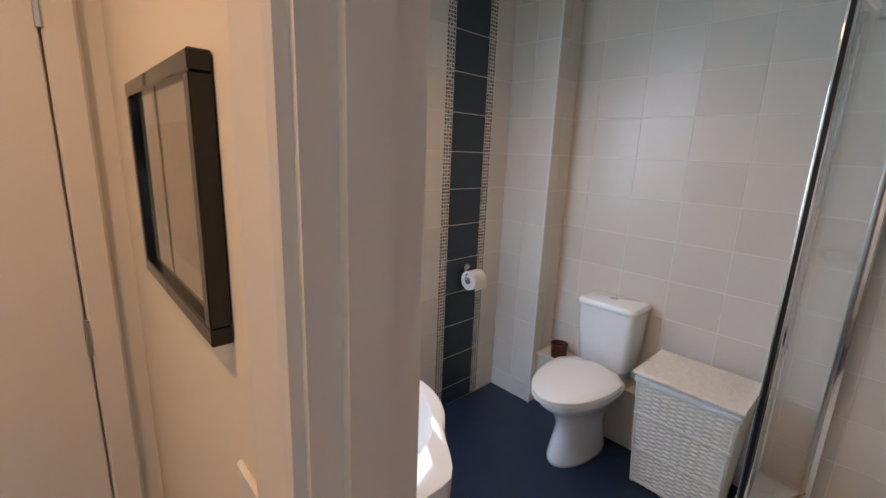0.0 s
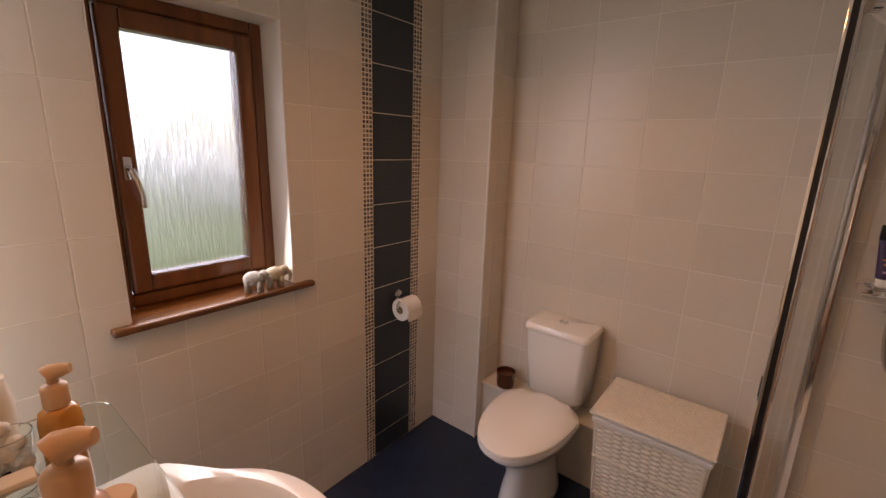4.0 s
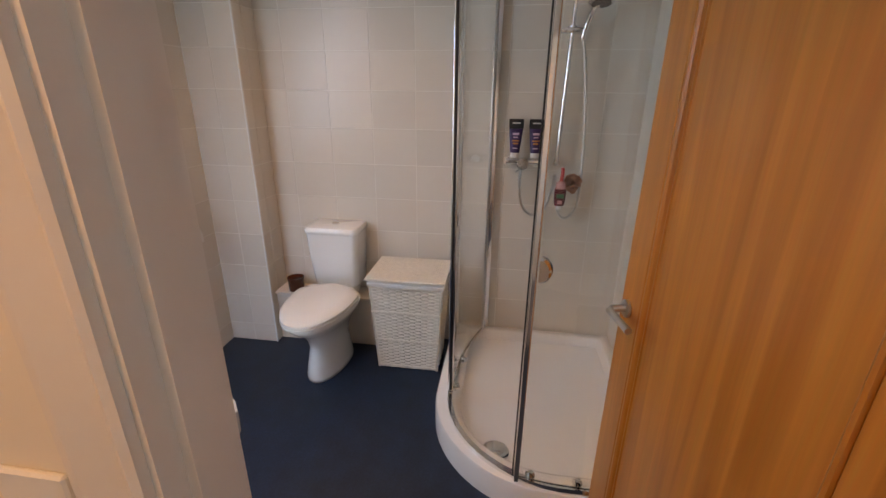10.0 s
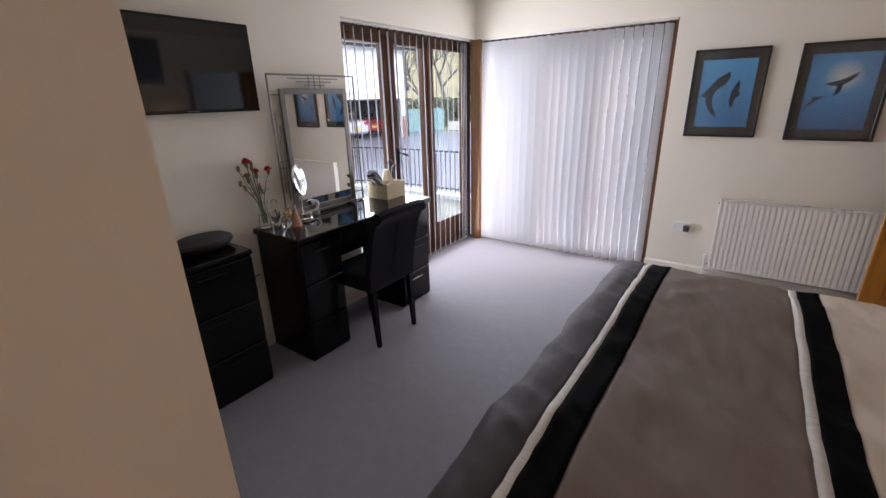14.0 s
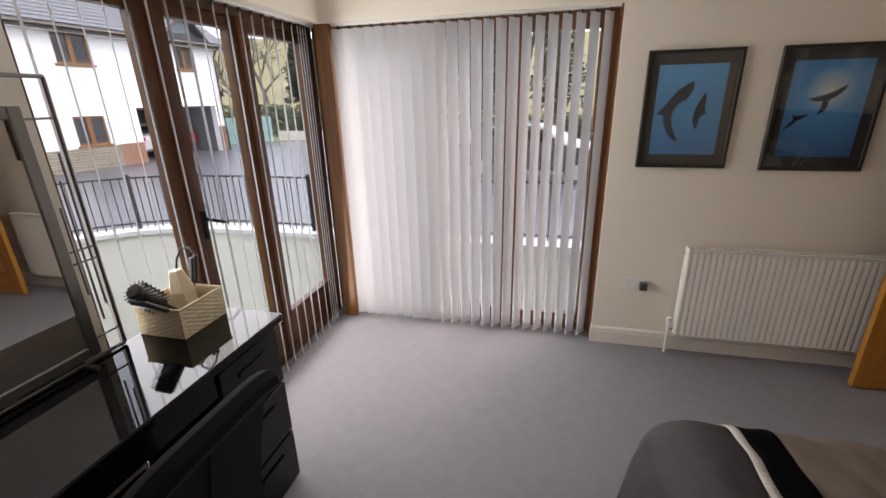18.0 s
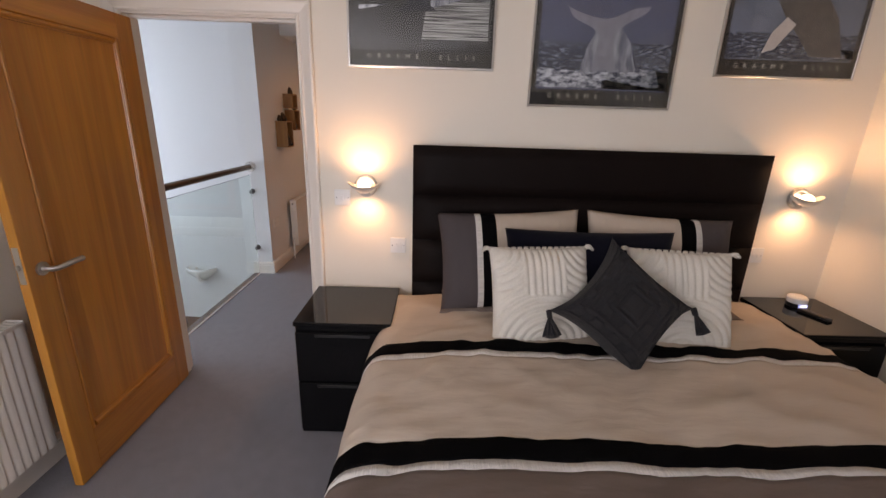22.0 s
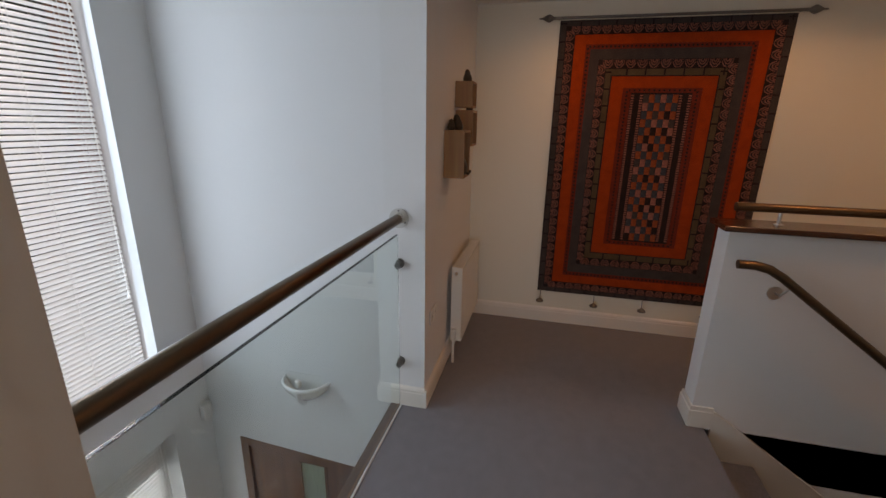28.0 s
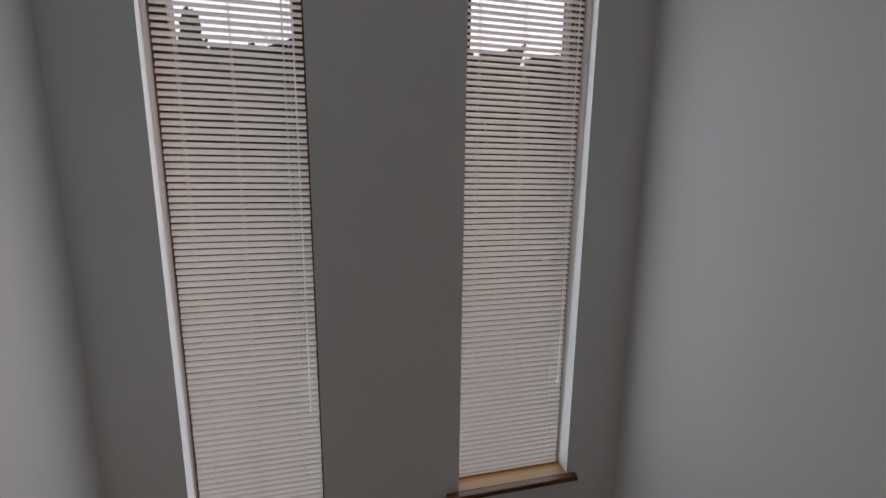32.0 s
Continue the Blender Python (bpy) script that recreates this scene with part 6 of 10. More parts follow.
def corner_window():
    t = tagged(thing("window_2", "brown timber corner window with glazed door, east part", "window"), kind="structure")
    X = XE + 0.14
    bars("window_frame", t, "y", X, YB - 0.12, WIN_E1, 0.0, WIN_T, 0.05, 0.09)
    for y0, y1 in ((-3.12, WIN_E1 - 0.05), (-3.67, -3.16), (YB - 0.06, -3.71)):
        s = bars("sash", t, "y", X + 0.012, y0, y1, 0.055, WIN_T - 0.05, 0.06, 0.06)
        if y1 < -3.1:
            part("bottom_rail", box(X + 0.014, X + 0.07, y0 + 0.06, y1 - 0.06, 0.12, 0.3, b=0.004), MAHOG, s)
        glazing("pane", s, "y", X + 0.04, y0 + 0.05, y1 - 0.05, 0.12, WIN_T - 0.1)
    for y in (-3.14, -3.69):
        part("mullion", box(X - 0.004, X + 0.09, y - 0.022, y + 0.022, 0.05, WIN_T - 0.05, b=0.004), MAHOG, t)
    h = part("window_handle", box(X - 0.002, X + 0.012, -3.205, -3.18, 1.0, 1.14, b=0.003), DARK, t, "dark lever handle")
    part("lever", tube(bmesh.new(), [(X, -3.192, 1.1), (X - 0.035, -3.192, 1.1), (X - 0.04, -3.21, 1.09), (X - 0.04, -3.285, 1.06)], 0.008, 8), DARK, h, "", True)
    t = tagged(thing("window_3", "brown timber corner window behind closed blinds, south part", "window"), kind="structure")
    Y = YB - 0.06 - 0.06
    bars("window_frame", t, "x", Y, WIN_S0, XE + 0.137, 0.0, WIN_T, 0.05, 0.09)
    for x0, x1 in ((WIN_S0 + 0.05, 1.087), (1.127, 1.61), (1.65, XE + 0.08)):
        s = bars("sash", t, "x", Y - 0.012, x0, x1, 0.055, WIN_T - 0.05, 0.05, 0.06)
        glazing("pane", s, "x", Y - 0.04, x0 + 0.045, x1 - 0.045, 0.11, WIN_T - 0.095)
    for x in (1.107, 1.63):
        part("mullion", box(x - 0.02, x + 0.02, Y + 0.004, Y - 0.09, 0.05, WIN_T - 0.05, b=0.004), MAHOG, t)
    part("jamb_lining", box(WIN_S0, WIN_S0 + 0.012, YB - 0.12, YB - 0.02, 0, WIN_T), MAHOG, t)
    post = tagged(part("window_post", box(XE - 0.05, XE + 0.055, YB - 0.115, YB + 0.0, 0, WIN_T, b=0.006, seg=2), POSTWOOD), "square varnished timber corner post of the window", "post", kind="structure")
corner_window()


def slat_mesh(h, w=0.089):
    bm = bmesh.new()
    n = 5
    rows = []
    for z in (0.0, h):
        rows.append([(w * (i / n - 0.5), 0.003 * math.sin(math.pi * i / n), z) for i in range(n + 1)])
    v = [[bm.verts.new(p) for p in r] for r in rows]
    w_ = [[bm.verts.new((p[0], p[1] - 0.0012, p[2])) for p in r] for r in rows]
    for i in range(n):
        bm.faces.new((v[0][i], v[0][i + 1], v[1][i + 1], v[1][i]))
        bm.faces.new((w_[0][i + 1], w_[0][i], w_[1][i], w_[1][i + 1]))
    bx(bm, -w / 2, w / 2, -0.003, 0.003, -0.004, 0.022)
    bx(bm, -0.006, 0.006, -0.001, 0.001, h, h + 0.02)
    me = bpy.data.meshes.new("slat")
    bmesh.ops.recalc_face_normals(bm, faces=bm.faces)
    bm.to_mesh(me), bm.free()
    me.materials.append(BLIND)
    return me


def vertical_blind(name, label, along, fixed, places, track, top=2.075):
    t = thing(name, label, "vertical blind", "vertical blinds")
    a0, a1 = track
    part("head_track", box(a0, a1, fixed - 0.02, fixed + 0.02, top + 0.012, top + 0.034, b=0.003) if along == "x" else box(fixed - 0.02, fixed + 0.02, a0, a1, top + 0.012, top + 0.034, b=0.003), PLASTIC, t, "white head track")
    me = slat_mesh(top - 0.03)
    chain = []
    for u, turn in places:
        ob = new("slat", me)
        ob.parent = t
        ob.matrix_basis = pose(u, fixed, 0.025, 0, 0, turn) if along == "x" else pose(fixed, u, 0.025, 0, 0, 90 + turn)
        part("clip", box(-0.008, 0.008, -0.004, 0.004, top - 0.008, top + 0.014), DARK, t, "", False, pose(u, fixed, 0) if along == "x" else pose(fixed, u, 0))
        c, s = math.cos(radians(turn + (90 if along == "y" else 0))), math.sin(radians(turn + (90 if along == "y" else 0)))
        base = (u, fixed) if along == "x" else (fixed, u)
        chain.append((base[0] - 0.044 * c, base[1] - 0.044 * s))
    for (xa, ya), (xb, yb) in zip(chain, chain[1:]):
        part("chain", tube(bmesh.new(), [(xa + (xb - xa) * k / 6, ya + (yb - ya) * k / 6, 0.024 - 0.022 * math.sin(math.pi * k / 6)) for k in range(7)], 0.0018, 5), PLASTIC, t)
rb = random.Random(11)
SOUTH = [(XE - 0.1 - 0.0755 * i, (33 if i < 9 else 52) + rb.uniform(-2.5, 2.5) - (12 if i < 2 else 0)) for i in range(23)]
vertical_blind("vertical_blind", "white fabric vertical blind, slats turned nearly shut", "x", YB - 0.045, SOUTH, (WIN_S0 + 0.01, XE - 0.055))
EAST = [(YB + 0.045 + 0.03 * i, 34 + rb.uniform(-4, 4)) for i in range(4)] + [(YB + 0.2 + 0.093 * i, 35 + 1.15 * i + rb.uniform(-3, 3)) for i in range(17)]
vertical_blind("vertical_blind", "white fabric vertical blind, slats turned open edge-on", "y", XE + 0.088, EAST, (YB + 0.005, WIN_E1 + 0.03))
area("sky_light_south", (1.4, YB - 0.004, 1.06), (1.4, 0, 1.0), 1.7, 1.95, SKY_S, DAY)
area("sky_light_south_blind", (1.4, YB - 0.112, 1.06), (1.4, 0, 1.06), 1.7, 1.95, SKY_S * 0.2, DAY)
area("sky_light_east", (XE - 0.03, -3.4, 1.06), (0, -3.4, 0.95), 1.7, 1.95, SKY_E, DAY)


# ---- bedroom furniture and things ----
def radiator(name, label, m, w, h, d=0.10, pitch=0.0335, cat_="radiator"):
    """Panel radiator; local x across, y out of the wall, z up from its lower edge."""
    t = thing(name, label, cat_, "", m)
    bm = bmesh.new()
    n = int((w - 0.04) / pitch)
    prof = []
    x = 0.0
    for i in range(n):
        x0 = 0.02 + i * (w - 0.04) / n
        p = (w - 0.04) / n
        prof += [(x0, 0.0), (x0 + p * 0.5, 0.0), (x0 + p * 0.64, -0.002), (x0 + p * 0.86, -0.002), (x0 + p, 0.0)]
    prof = [(0.0, -0.004), (0.006, 0.0)] + prof + [(w - 0.006, 0.0), (w, -0.004)]
    z0, z1, z2, z3 = 0.0, 0.035, h - 0.045, h - 0.012
    def line(z, k):
        return [bm.verts.new((x, d + y * k, z)) for x, y in prof]
    a, b, c, e = line(z0, 0.2), line(z1, 1), line(z2, 1), line(z3, 0.2)
    for r0, r1 in ((a, b), (b, c), (c, e)):
        for i in range(len(prof) - 1):
            bm.faces.new((r0[i], r0[i + 1], r1[i + 1], r1[i]))
    part("front_panel", bm, RADPAINT, t, "ribbed white steel panel", True)
    part("back_panel", box(0.005, w - 0.005, 0.03, 0.036, 0.0, h - 0.015), RADPAINT, t)
    for x in (0.0, w - 0.006):
        part("side_panel", box(x, x + 0.006, 0.028, d - 0.003, 0.004, h, b=0.002), RADPAINT, t)
    grille = part("top_grille", box(0.006, w - 0.006, 0.03, d - 0.002, h - 0.014, h - 0.012), DARK, t)
    for i in range(int(w / 0.022)):
        part("grille_bar", box(0.012 + i * 0.022, 0.022 + i * 0.022, 0.034, d - 0.004, h - 0.012, h - 0.004), RADPAINT, grille)
    for y in (0.03, d - 0.006):
        part("top_edge", box(0.003, w - 0.003, y, y + 0.006, h - 0.02, h - 0.002, b=0.001), RADPAINT, t)
    part("vent_plug", disc((w, 0.06, h - 0.04), (1, 0, 0), 0.012, 0.01, 12), CHROME, t, "", True)
    v = part("valve", tube(bmesh.new(), [(w + 0.03, 0.055, 0.01), (w + 0.03, 0.055, 0.06), (w + 0.03, 0.055, 0.1)], 0.012, 12, radii=[0.01, 0.015, 0.017]), PLASTIC, t, "white radiator valve", True)
    part("valve_elbow", rod((w, 0.055, 0.025), (w + 0.03, 0.055, 0.025), 0.01, 10), CHROME, v, "", True)
    part("pipe", rod((w + 0.03, 0.055, -0.155), (w + 0.03, 0.055, 0.02), 0.0085, 10), PLASTIC, v, "", True)
    return t
radiator("radiator", "white ribbed panel radiator under the blue pictures", pose(-1.0, YB, 0.155), 1.005, 0.59)


def framed(label, x0, x1, z0, z1, art):
    w, h = x1 - x0, z1 - z0
    t = thing("framed_picture", label, "picture", "blue sea pictures", Matrix.Translation(((x0 + x1) / 2, YB, (z0 + z1) / 2)) @ Matrix(((-1, 0, 0, 0), (0, 0, 1, 0), (0, 1, 0, 0), (0, 0, 0, 1))))
    for q in ((-w / 2, w / 2, h / 2 - 0.018, h / 2), (-w / 2, w / 2, -h / 2, -h / 2 + 0.018), (-w / 2, -w / 2 + 0.018, -h / 2 + 0.018, h / 2 - 0.018), (w / 2 - 0.018, w / 2, -h / 2 + 0.018, h / 2 - 0.018)):
        part("frame_bar", box(*q, 0.001, 0.024, b=0.002), DARK, t)
    part("mount", box(-w / 2 + 0.016, w / 2 - 0.016, -h / 2 + 0.016, h / 2 - 0.016, 0.001, 0.01), mat("dark_grey_mount", (0.03, 0.027, 0.025), 0.8), t, "dark grey mount")
    a, b = w / 2 - 0.065, h / 2 - 0.075
    art(t, a, b)
    g = part("glazing", box(-w / 2 + 0.016, w / 2 - 0.016, -h / 2 + 0.016, h / 2 - 0.016, 0.0155, 0.0175), CLEAR, t, "reflective picture glass")
    g.visible_shadow = False


def water(name, lo, hi, glowat=None):
    """Blue underwater print, lighter towards the top or towards a sunlit spot."""
    m = mat(name, lo, 0.6)
    nt = m.node_tree
    L = nt.links.new
    tc, r = nt.nodes.new("ShaderNodeTexCoord"), nt.nodes.new("ShaderNodeValToRGB")
    r.color_ramp.elements[0].color, r.color_ramp.elements[1].color = (*lo, 1), (*hi, 1)
    if glowat:
        d = nt.nodes.new("ShaderNodeVectorMath")
        d.operation = "DISTANCE"
        d.inputs[1].default_value = glowat
        k = nt.nodes.new("ShaderNodeMapRange")
        k.inputs["From Min"].default_value, k.inputs["From Max"].default_value = 0.4, 0.0
        L(tc.outputs["Object"], d.inputs[0]), L(d.outputs["Value"], k.inputs[0]), L(k.outputs[0], r.inputs[0])
        mid = r.color_ramp.elements.new(0.72)
        mid.color = (0.012, 0.26, 0.5, 1)
    else:
        s = nt.nodes.new("ShaderNodeSeparateXYZ")
        k = nt.nodes.new("ShaderNodeMapRange")
        k.inputs["From Min"].default_value, k.inputs["From Max"].default_value = -0.28, 0.28
        L(tc.outputs["Object"], s.inputs[0]), L(s.outputs["Y"], k.inputs[0]), L(k.outputs[0], r.inputs[0])
    L(r.outputs[0], nt.nodes["Principled BSDF"].inputs["Base Color"])
    return m
DUSK = mat("print_shadow_blue", (0.008, 0.02, 0.035), 0.6, var=0.3, scale=20)
def art_dolphins(t, a, b):
    part("print", box(-a, a, -b, b, 0.01, 0.0106), water("print_blue_water", (0.003, 0.14, 0.31), (0.02, 0.33, 0.58)), t)
    big = [(0, 54), (-13, 47), (-24, 40), (-36, 24), (-46, 10), (-60, -6), (-46, -8), (-45, -22), (-36, -42), (-24, -54), (-14, -60), (-18, -50), (-28, -30), (-31, -12), (-29, 2), (-20, 14), (-10, 22), (-16, 8), (-6, 24), (2, 42)]
    part("print_shape", flat(bmesh.new(), [(x * 0.0029 + 0.012, y * 0.0029) for x, y in big], 0.0108), DUSK, t, "curved dolphin shape")
    small = [(24, 34), (17, 20), (11, 4), (8, -16), (12, -30), (18, -36), (18, -26), (21, -12), (32, -4), (26, 4), (28, 20)]
    part("print_shape", flat(bmesh.new(), [(x * 0.0029 + 0.008, y * 0.0029) for x, y in small], 0.0109), DUSK, t, "smaller dolphin shape")
def art_fluke(t, a, b):
    part("print", box(-a, a, -b, b, 0.01, 0.0106), water("print_sunlit_water", (0.003, 0.06, 0.18), (0.6, 0.62, 0.55), (0.012, 0.1, 0.01)), t)
    k = 0.0021
    part("print_shape", flat(bmesh.new(), [(x * k, y * k) for x, y in ((-40, 26), (-22, 31), (-4, 36), (14, 44), (41, 60), (34, 44), (20, 30), (6, 22), (8, 12), (2, -4), (-14, -14), (-8, 2), (-6, 20), (-24, 20))], 0.0108), DUSK, t, "diving tail fluke shape")
    part("print_shape", flat(bmesh.new(), [(x * k, y * k) for x, y in ((-66, -12), (-50, -14), (-26, -10), (-40, -20), (-52, -26), (-62, -38), (-80, -50), (-70, -34), (-60, -22))], 0.0108), DUSK, t, "smaller tail shape")
framed("black-framed blue print of two dolphins under water", -0.125, 0.35, 1.216, 1.85, art_dolphins)
framed("black-framed blue print of a diving whale tail", -0.78, -0.297, 1.207, 1.847, art_fluke)

t = plate("wall_socket", "white double socket with a grey plug beside the window", pose(0.25, YB, 0.452, 0, 0, 90), 0.146, 0.086, rockers=2, category="socket")
part("plug", box(0.009, 0.05, 0.015, 0.06, -0.028, 0.024, b=0.006, seg=2), mat("grey_plug", (0.06, 0.06, 0.065), 0.4), t, "grey plug-in unit", True)


def chest(label):
    t = thing("chest_of_drawers", label, "chest of drawers")
    x0, x1, y0, y1, h = 1.955, XE - 0.02, -1.378, -0.5, 0.825
    part("carcass", box(x0 + 0.02, x1, y0 + 0.004, y1 - 0.004, 0.0, h - 0.026, b=0.003), BLACKSATIN, t)
    part("top", box(x0, x1, y0, y1, h - 0.025, h - 0.008, b=0.003), BLACKSATIN, t)
    part("glass_top", box(x0, x1, y0, y1, h - 0.007, h, b=0.002), BLACK, t, "glossy black glass top")
    for i in range(3):
        for j in range(2):
            ya = y0 + 0.008 + j * (y1 - y0) / 2
            d = part("drawer", box(x0 + 0.003, x0 + 0.02, ya, ya + (y1 - y0) / 2 - 0.014, 0.03 + i * 0.255, 0.277 + i * 0.255, b=0.003), BLACKSATIN, t)
            part("grip", box(x0 - 0.002, x0 + 0.003, ya + 0.12, ya + 0.3, 0.22 + i * 0.255, 0.235 + i * 0.255, b=0.002), BLACKSATIN, d)
chest("glossy black chest of drawers under the television")


def vanity():
    t = thing("dressing_table", "glossy black dressing table with two drawer pedestals", "dressing table")
    x0, x1, y0, y1, h = 1.868, XE - 0.02, -2.855, -1.60, 0.825
    part("top", box(x0, x1, y0, y1, h - 0.035, h - 0.006, b=0.003), BLACKSATIN, t)
    part("glass_top", box(x0, x1, y0, y1, h - 0.005, h, b=0.002), BLACK, t, "mirror-black glass top")
    part("apron", box(x1 - 0.03, x1, y0 + 0.35, y1 - 0.35, 0.45, h - 0.035), BLACKSATIN, t)
    part("centre_drawer", box(x0 + 0.02, x0 + 0.04, y0 + 0.37, y1 - 0.33, h - 0.13, h - 0.04, b=0.002), BLACKSATIN, t)
    for ya, yb in ((y0 + 0.03, y0 + 0.36), (y1 - 0.32, y1 - 0.02)):
        p = part("pedestal", box(x0 + 0.035, x1, ya, yb, 0.0, h - 0.035, b=0.003), BLACKSATIN, t)
        for z0, z1 in ((0.02, 0.265), (0.275, 0.52), (0.53, 0.775)):
            part("drawer", box(x0 + 0.016, x0 + 0.035, ya + 0.005, yb - 0.005, z0, z1, b=0.003), BLACKSATIN, p)
            part("grip", box(x0 + 0.008, x0 + 0.016, ya + 0.09, yb - 0.09, z1 - 0.075, z1 - 0.055, b=0.003), BLACKSATIN, p, "recessed black grip")
vanity()


def chair():
    t = thing("dining_chair", "black fabric high-backed chair tucked at the dressing table", "chair")
    F = mat("black_suede", (0.008, 0.007, 0.009), 0.95, var=0.2, scale=10, bump=0.2, bscale=200, spec=0.1, sheen=0.03)
    y0, y1 = -2.37, -1.945
    part("seat", box(1.69, 2.12, y0 + 0.01, y1 - 0.01, 0.38, 0.49, b=0.03, seg=3), F, t, "", True)
    # back: leaning, rolled over backwards at the top
    pts = [(1.735, 0.40), (1.715, 0.55), (1.685, 0.7), (1.655, 0.83), (1.63, 0.9), (1.605, 0.935), (1.575, 0.945), (1.55, 0.93), (1.545, 0.905), (1.56, 0.885), (1.585, 0.87), (1.61, 0.82), (1.64, 0.69), (1.67, 0.55), (1.685, 0.40)]
    bm = bmesh.new()
    n = 10
    cols = []
    for j in range(n + 1):
        b = j / n
        y = y0 + (y1 - y0) * b
        e = 0.012 * (abs(2 * b - 1) ** 6)
        cols.append([bm.verts.new((x, y + (0.0), z - e * (1 if z > 0.8 else 0))) for x, z in pts])
    for a, b in zip(cols, cols[1:]):
        skin(bm, a, b)
    bm.faces.new(cols[0]), bm.faces.new(cols[-1][::-1])
    part("backrest", bm, F, t, "rolled upholstered backrest", True)
    part("seam", tube(bmesh.new(), [(1.676, (y0 + y1) / 2, 0.45), (1.65, (y0 + y1) / 2, 0.62), (1.6, (y0 + y1) / 2, 0.85)], 0.003, 6), F, t)
    for x, y, xx in ((1.70, y0 + 0.03, 1.675), (1.70, y1 - 0.03, 1.675), (2.09, y0 + 0.035, 2.1), (2.09, y1 - 0.035, 2.1)):
        bm = bmesh.new()
        a = [bm.verts.new((x + sx * 0.02, y + sy * 0.02, 0.4)) for sx, sy in ((-1, -1), (1, -1), (1, 1), (-1, 1))]
        b = [bm.verts.new((xx + sx * 0.013, y + sy * 0.013, 0.0)) for sx, sy in ((-1, -1), (1, -1), (1, 1), (-1, 1))]
        skin(bm, b, a), bm.faces.new(a), bm.faces.new(b[::-1])
        part("leg", bm, BLACKSATIN, t)
chair()


def television(y0, y1, z0, z1):
    t = thing("television", "black flat-screen television mounted on the wall, off", "television")
    x = XE - 0.05
    part("body", box(x, XE - 0.012, y0 + 0.02, y1 - 0.02, z0 + 0.02, z1 - 0.02, b=0.01), DARK, t)
    part("bezel", box(x - 0.012, x + 0.004, y0, y1, z0, z1, b=0.004), BLACKSATIN, t)
    part("screen", box(x - 0.0135, x - 0.0125, y0 + 0.012, y1 - 0.012, z0 + 0.018, z1 - 0.012), BLACK, t, "dark glossy screen")
    part("maker_mark", box(x - 0.0135, x - 0.0125, (y0 + y1) / 2 - 0.03, (y0 + y1) / 2 + 0.03, z0 + 0.005, z0 + 0.012), PEWTER, t)
    part("wall_bracket", box(XE - 0.014, XE, (y0 + y1) / 2 - 0.1, (y0 + y1) / 2 + 0.1, (z0 + z1) / 2 - 0.1, (z0 + z1) / 2 + 0.1), PEWTER, t)


def iron_mirror():
    t = thing("table_mirror", "rectangular mirror in a thin art-deco iron frame", "mirror")
    x, y0, y1, z0, z1 = 2.29, -2.533, -1.842, 0.835, 1.715
    def bar(p, q, r=0.005):
        part("iron_bar", rod(p, q, r, 8), PEWTER, t)
    for y in (y0, y1):
        bar((x, y, z0), (x, y, z1), 0.006)
    bar((x, y0, z1), (x, y1, z1), 0.006)
    bar((x, y0, z0), (x, y1, z0), 0.006)
    a, b, c, d = -2.445, -1.912, 0.85, 1.635
    bm = bmesh.new()
    for q in ((a, a + 0.035, c, d), (b - 0.035, b, c, d), (a + 0.035, b - 0.035, c, c + 0.035), (a + 0.035, b - 0.035, d - 0.035, d)):
        bx(bm, x - 0.012, x + 0.008, q[0], q[1], q[2], q[3], b=0.003)
    part("mirror_frame", bm, PEWTER, t, "flat pewter inner frame")
    part("mirror_glass", box(x - 0.006, x - 0.002, a + 0.03, b - 0.03, c + 0.03, d - 0.03), MIRROR, t, "clear silvered mirror glass")
    part("backing", box(x + 0.008, x + 0.014, a + 0.01, b - 0.01, c + 0.01, d - 0.01), DARK, t)
    m = (y0 + y1) / 2
    for k, (w, z) in enumerate(((0.2, 1.695), (0.14, 1.675), (0.08, 1.655))):
        bar((x - 0.002, m - w, z), (x - 0.002, m + w, z), 0.0035)
    for s in (-0.045, 0.0, 0.045):
        bar((x - 0.002, m + s, 1.63), (x - 0.002, m + s, 1.715), 0.0035)
    for y, s in ((y0, 1), (y1, -1)):
        for k, (lo, hi) in enumerate(((1.0, 1.5), (0.95, 1.42), (1.05, 1.34))):
            bar((x - 0.002, y + s * (0.022 + 0.022 * k), lo), (x - 0.002, y + s * (0.022 + 0.022 * k), hi), 0.0035)
        for z in (1.2, 1.16):
            bar((x - 0.002, y, z), (x - 0.002, y + s * 0.08, z), 0.0035)
    for y in (a, b):
        for z in (0.9, 1.6):
            bar((x, y, z), (x, y0 if y == a else y1, z), 0.0035)
    for y in (m - 0.2, m + 0.2):
        bar((x, y, z0), (x, y, c), 0.004)
        part("foot", box(x - 0.06, x + 0.02, y - 0.008, y + 0.008, 0.825, 0.835), PEWTER, t)
iron_mirror()


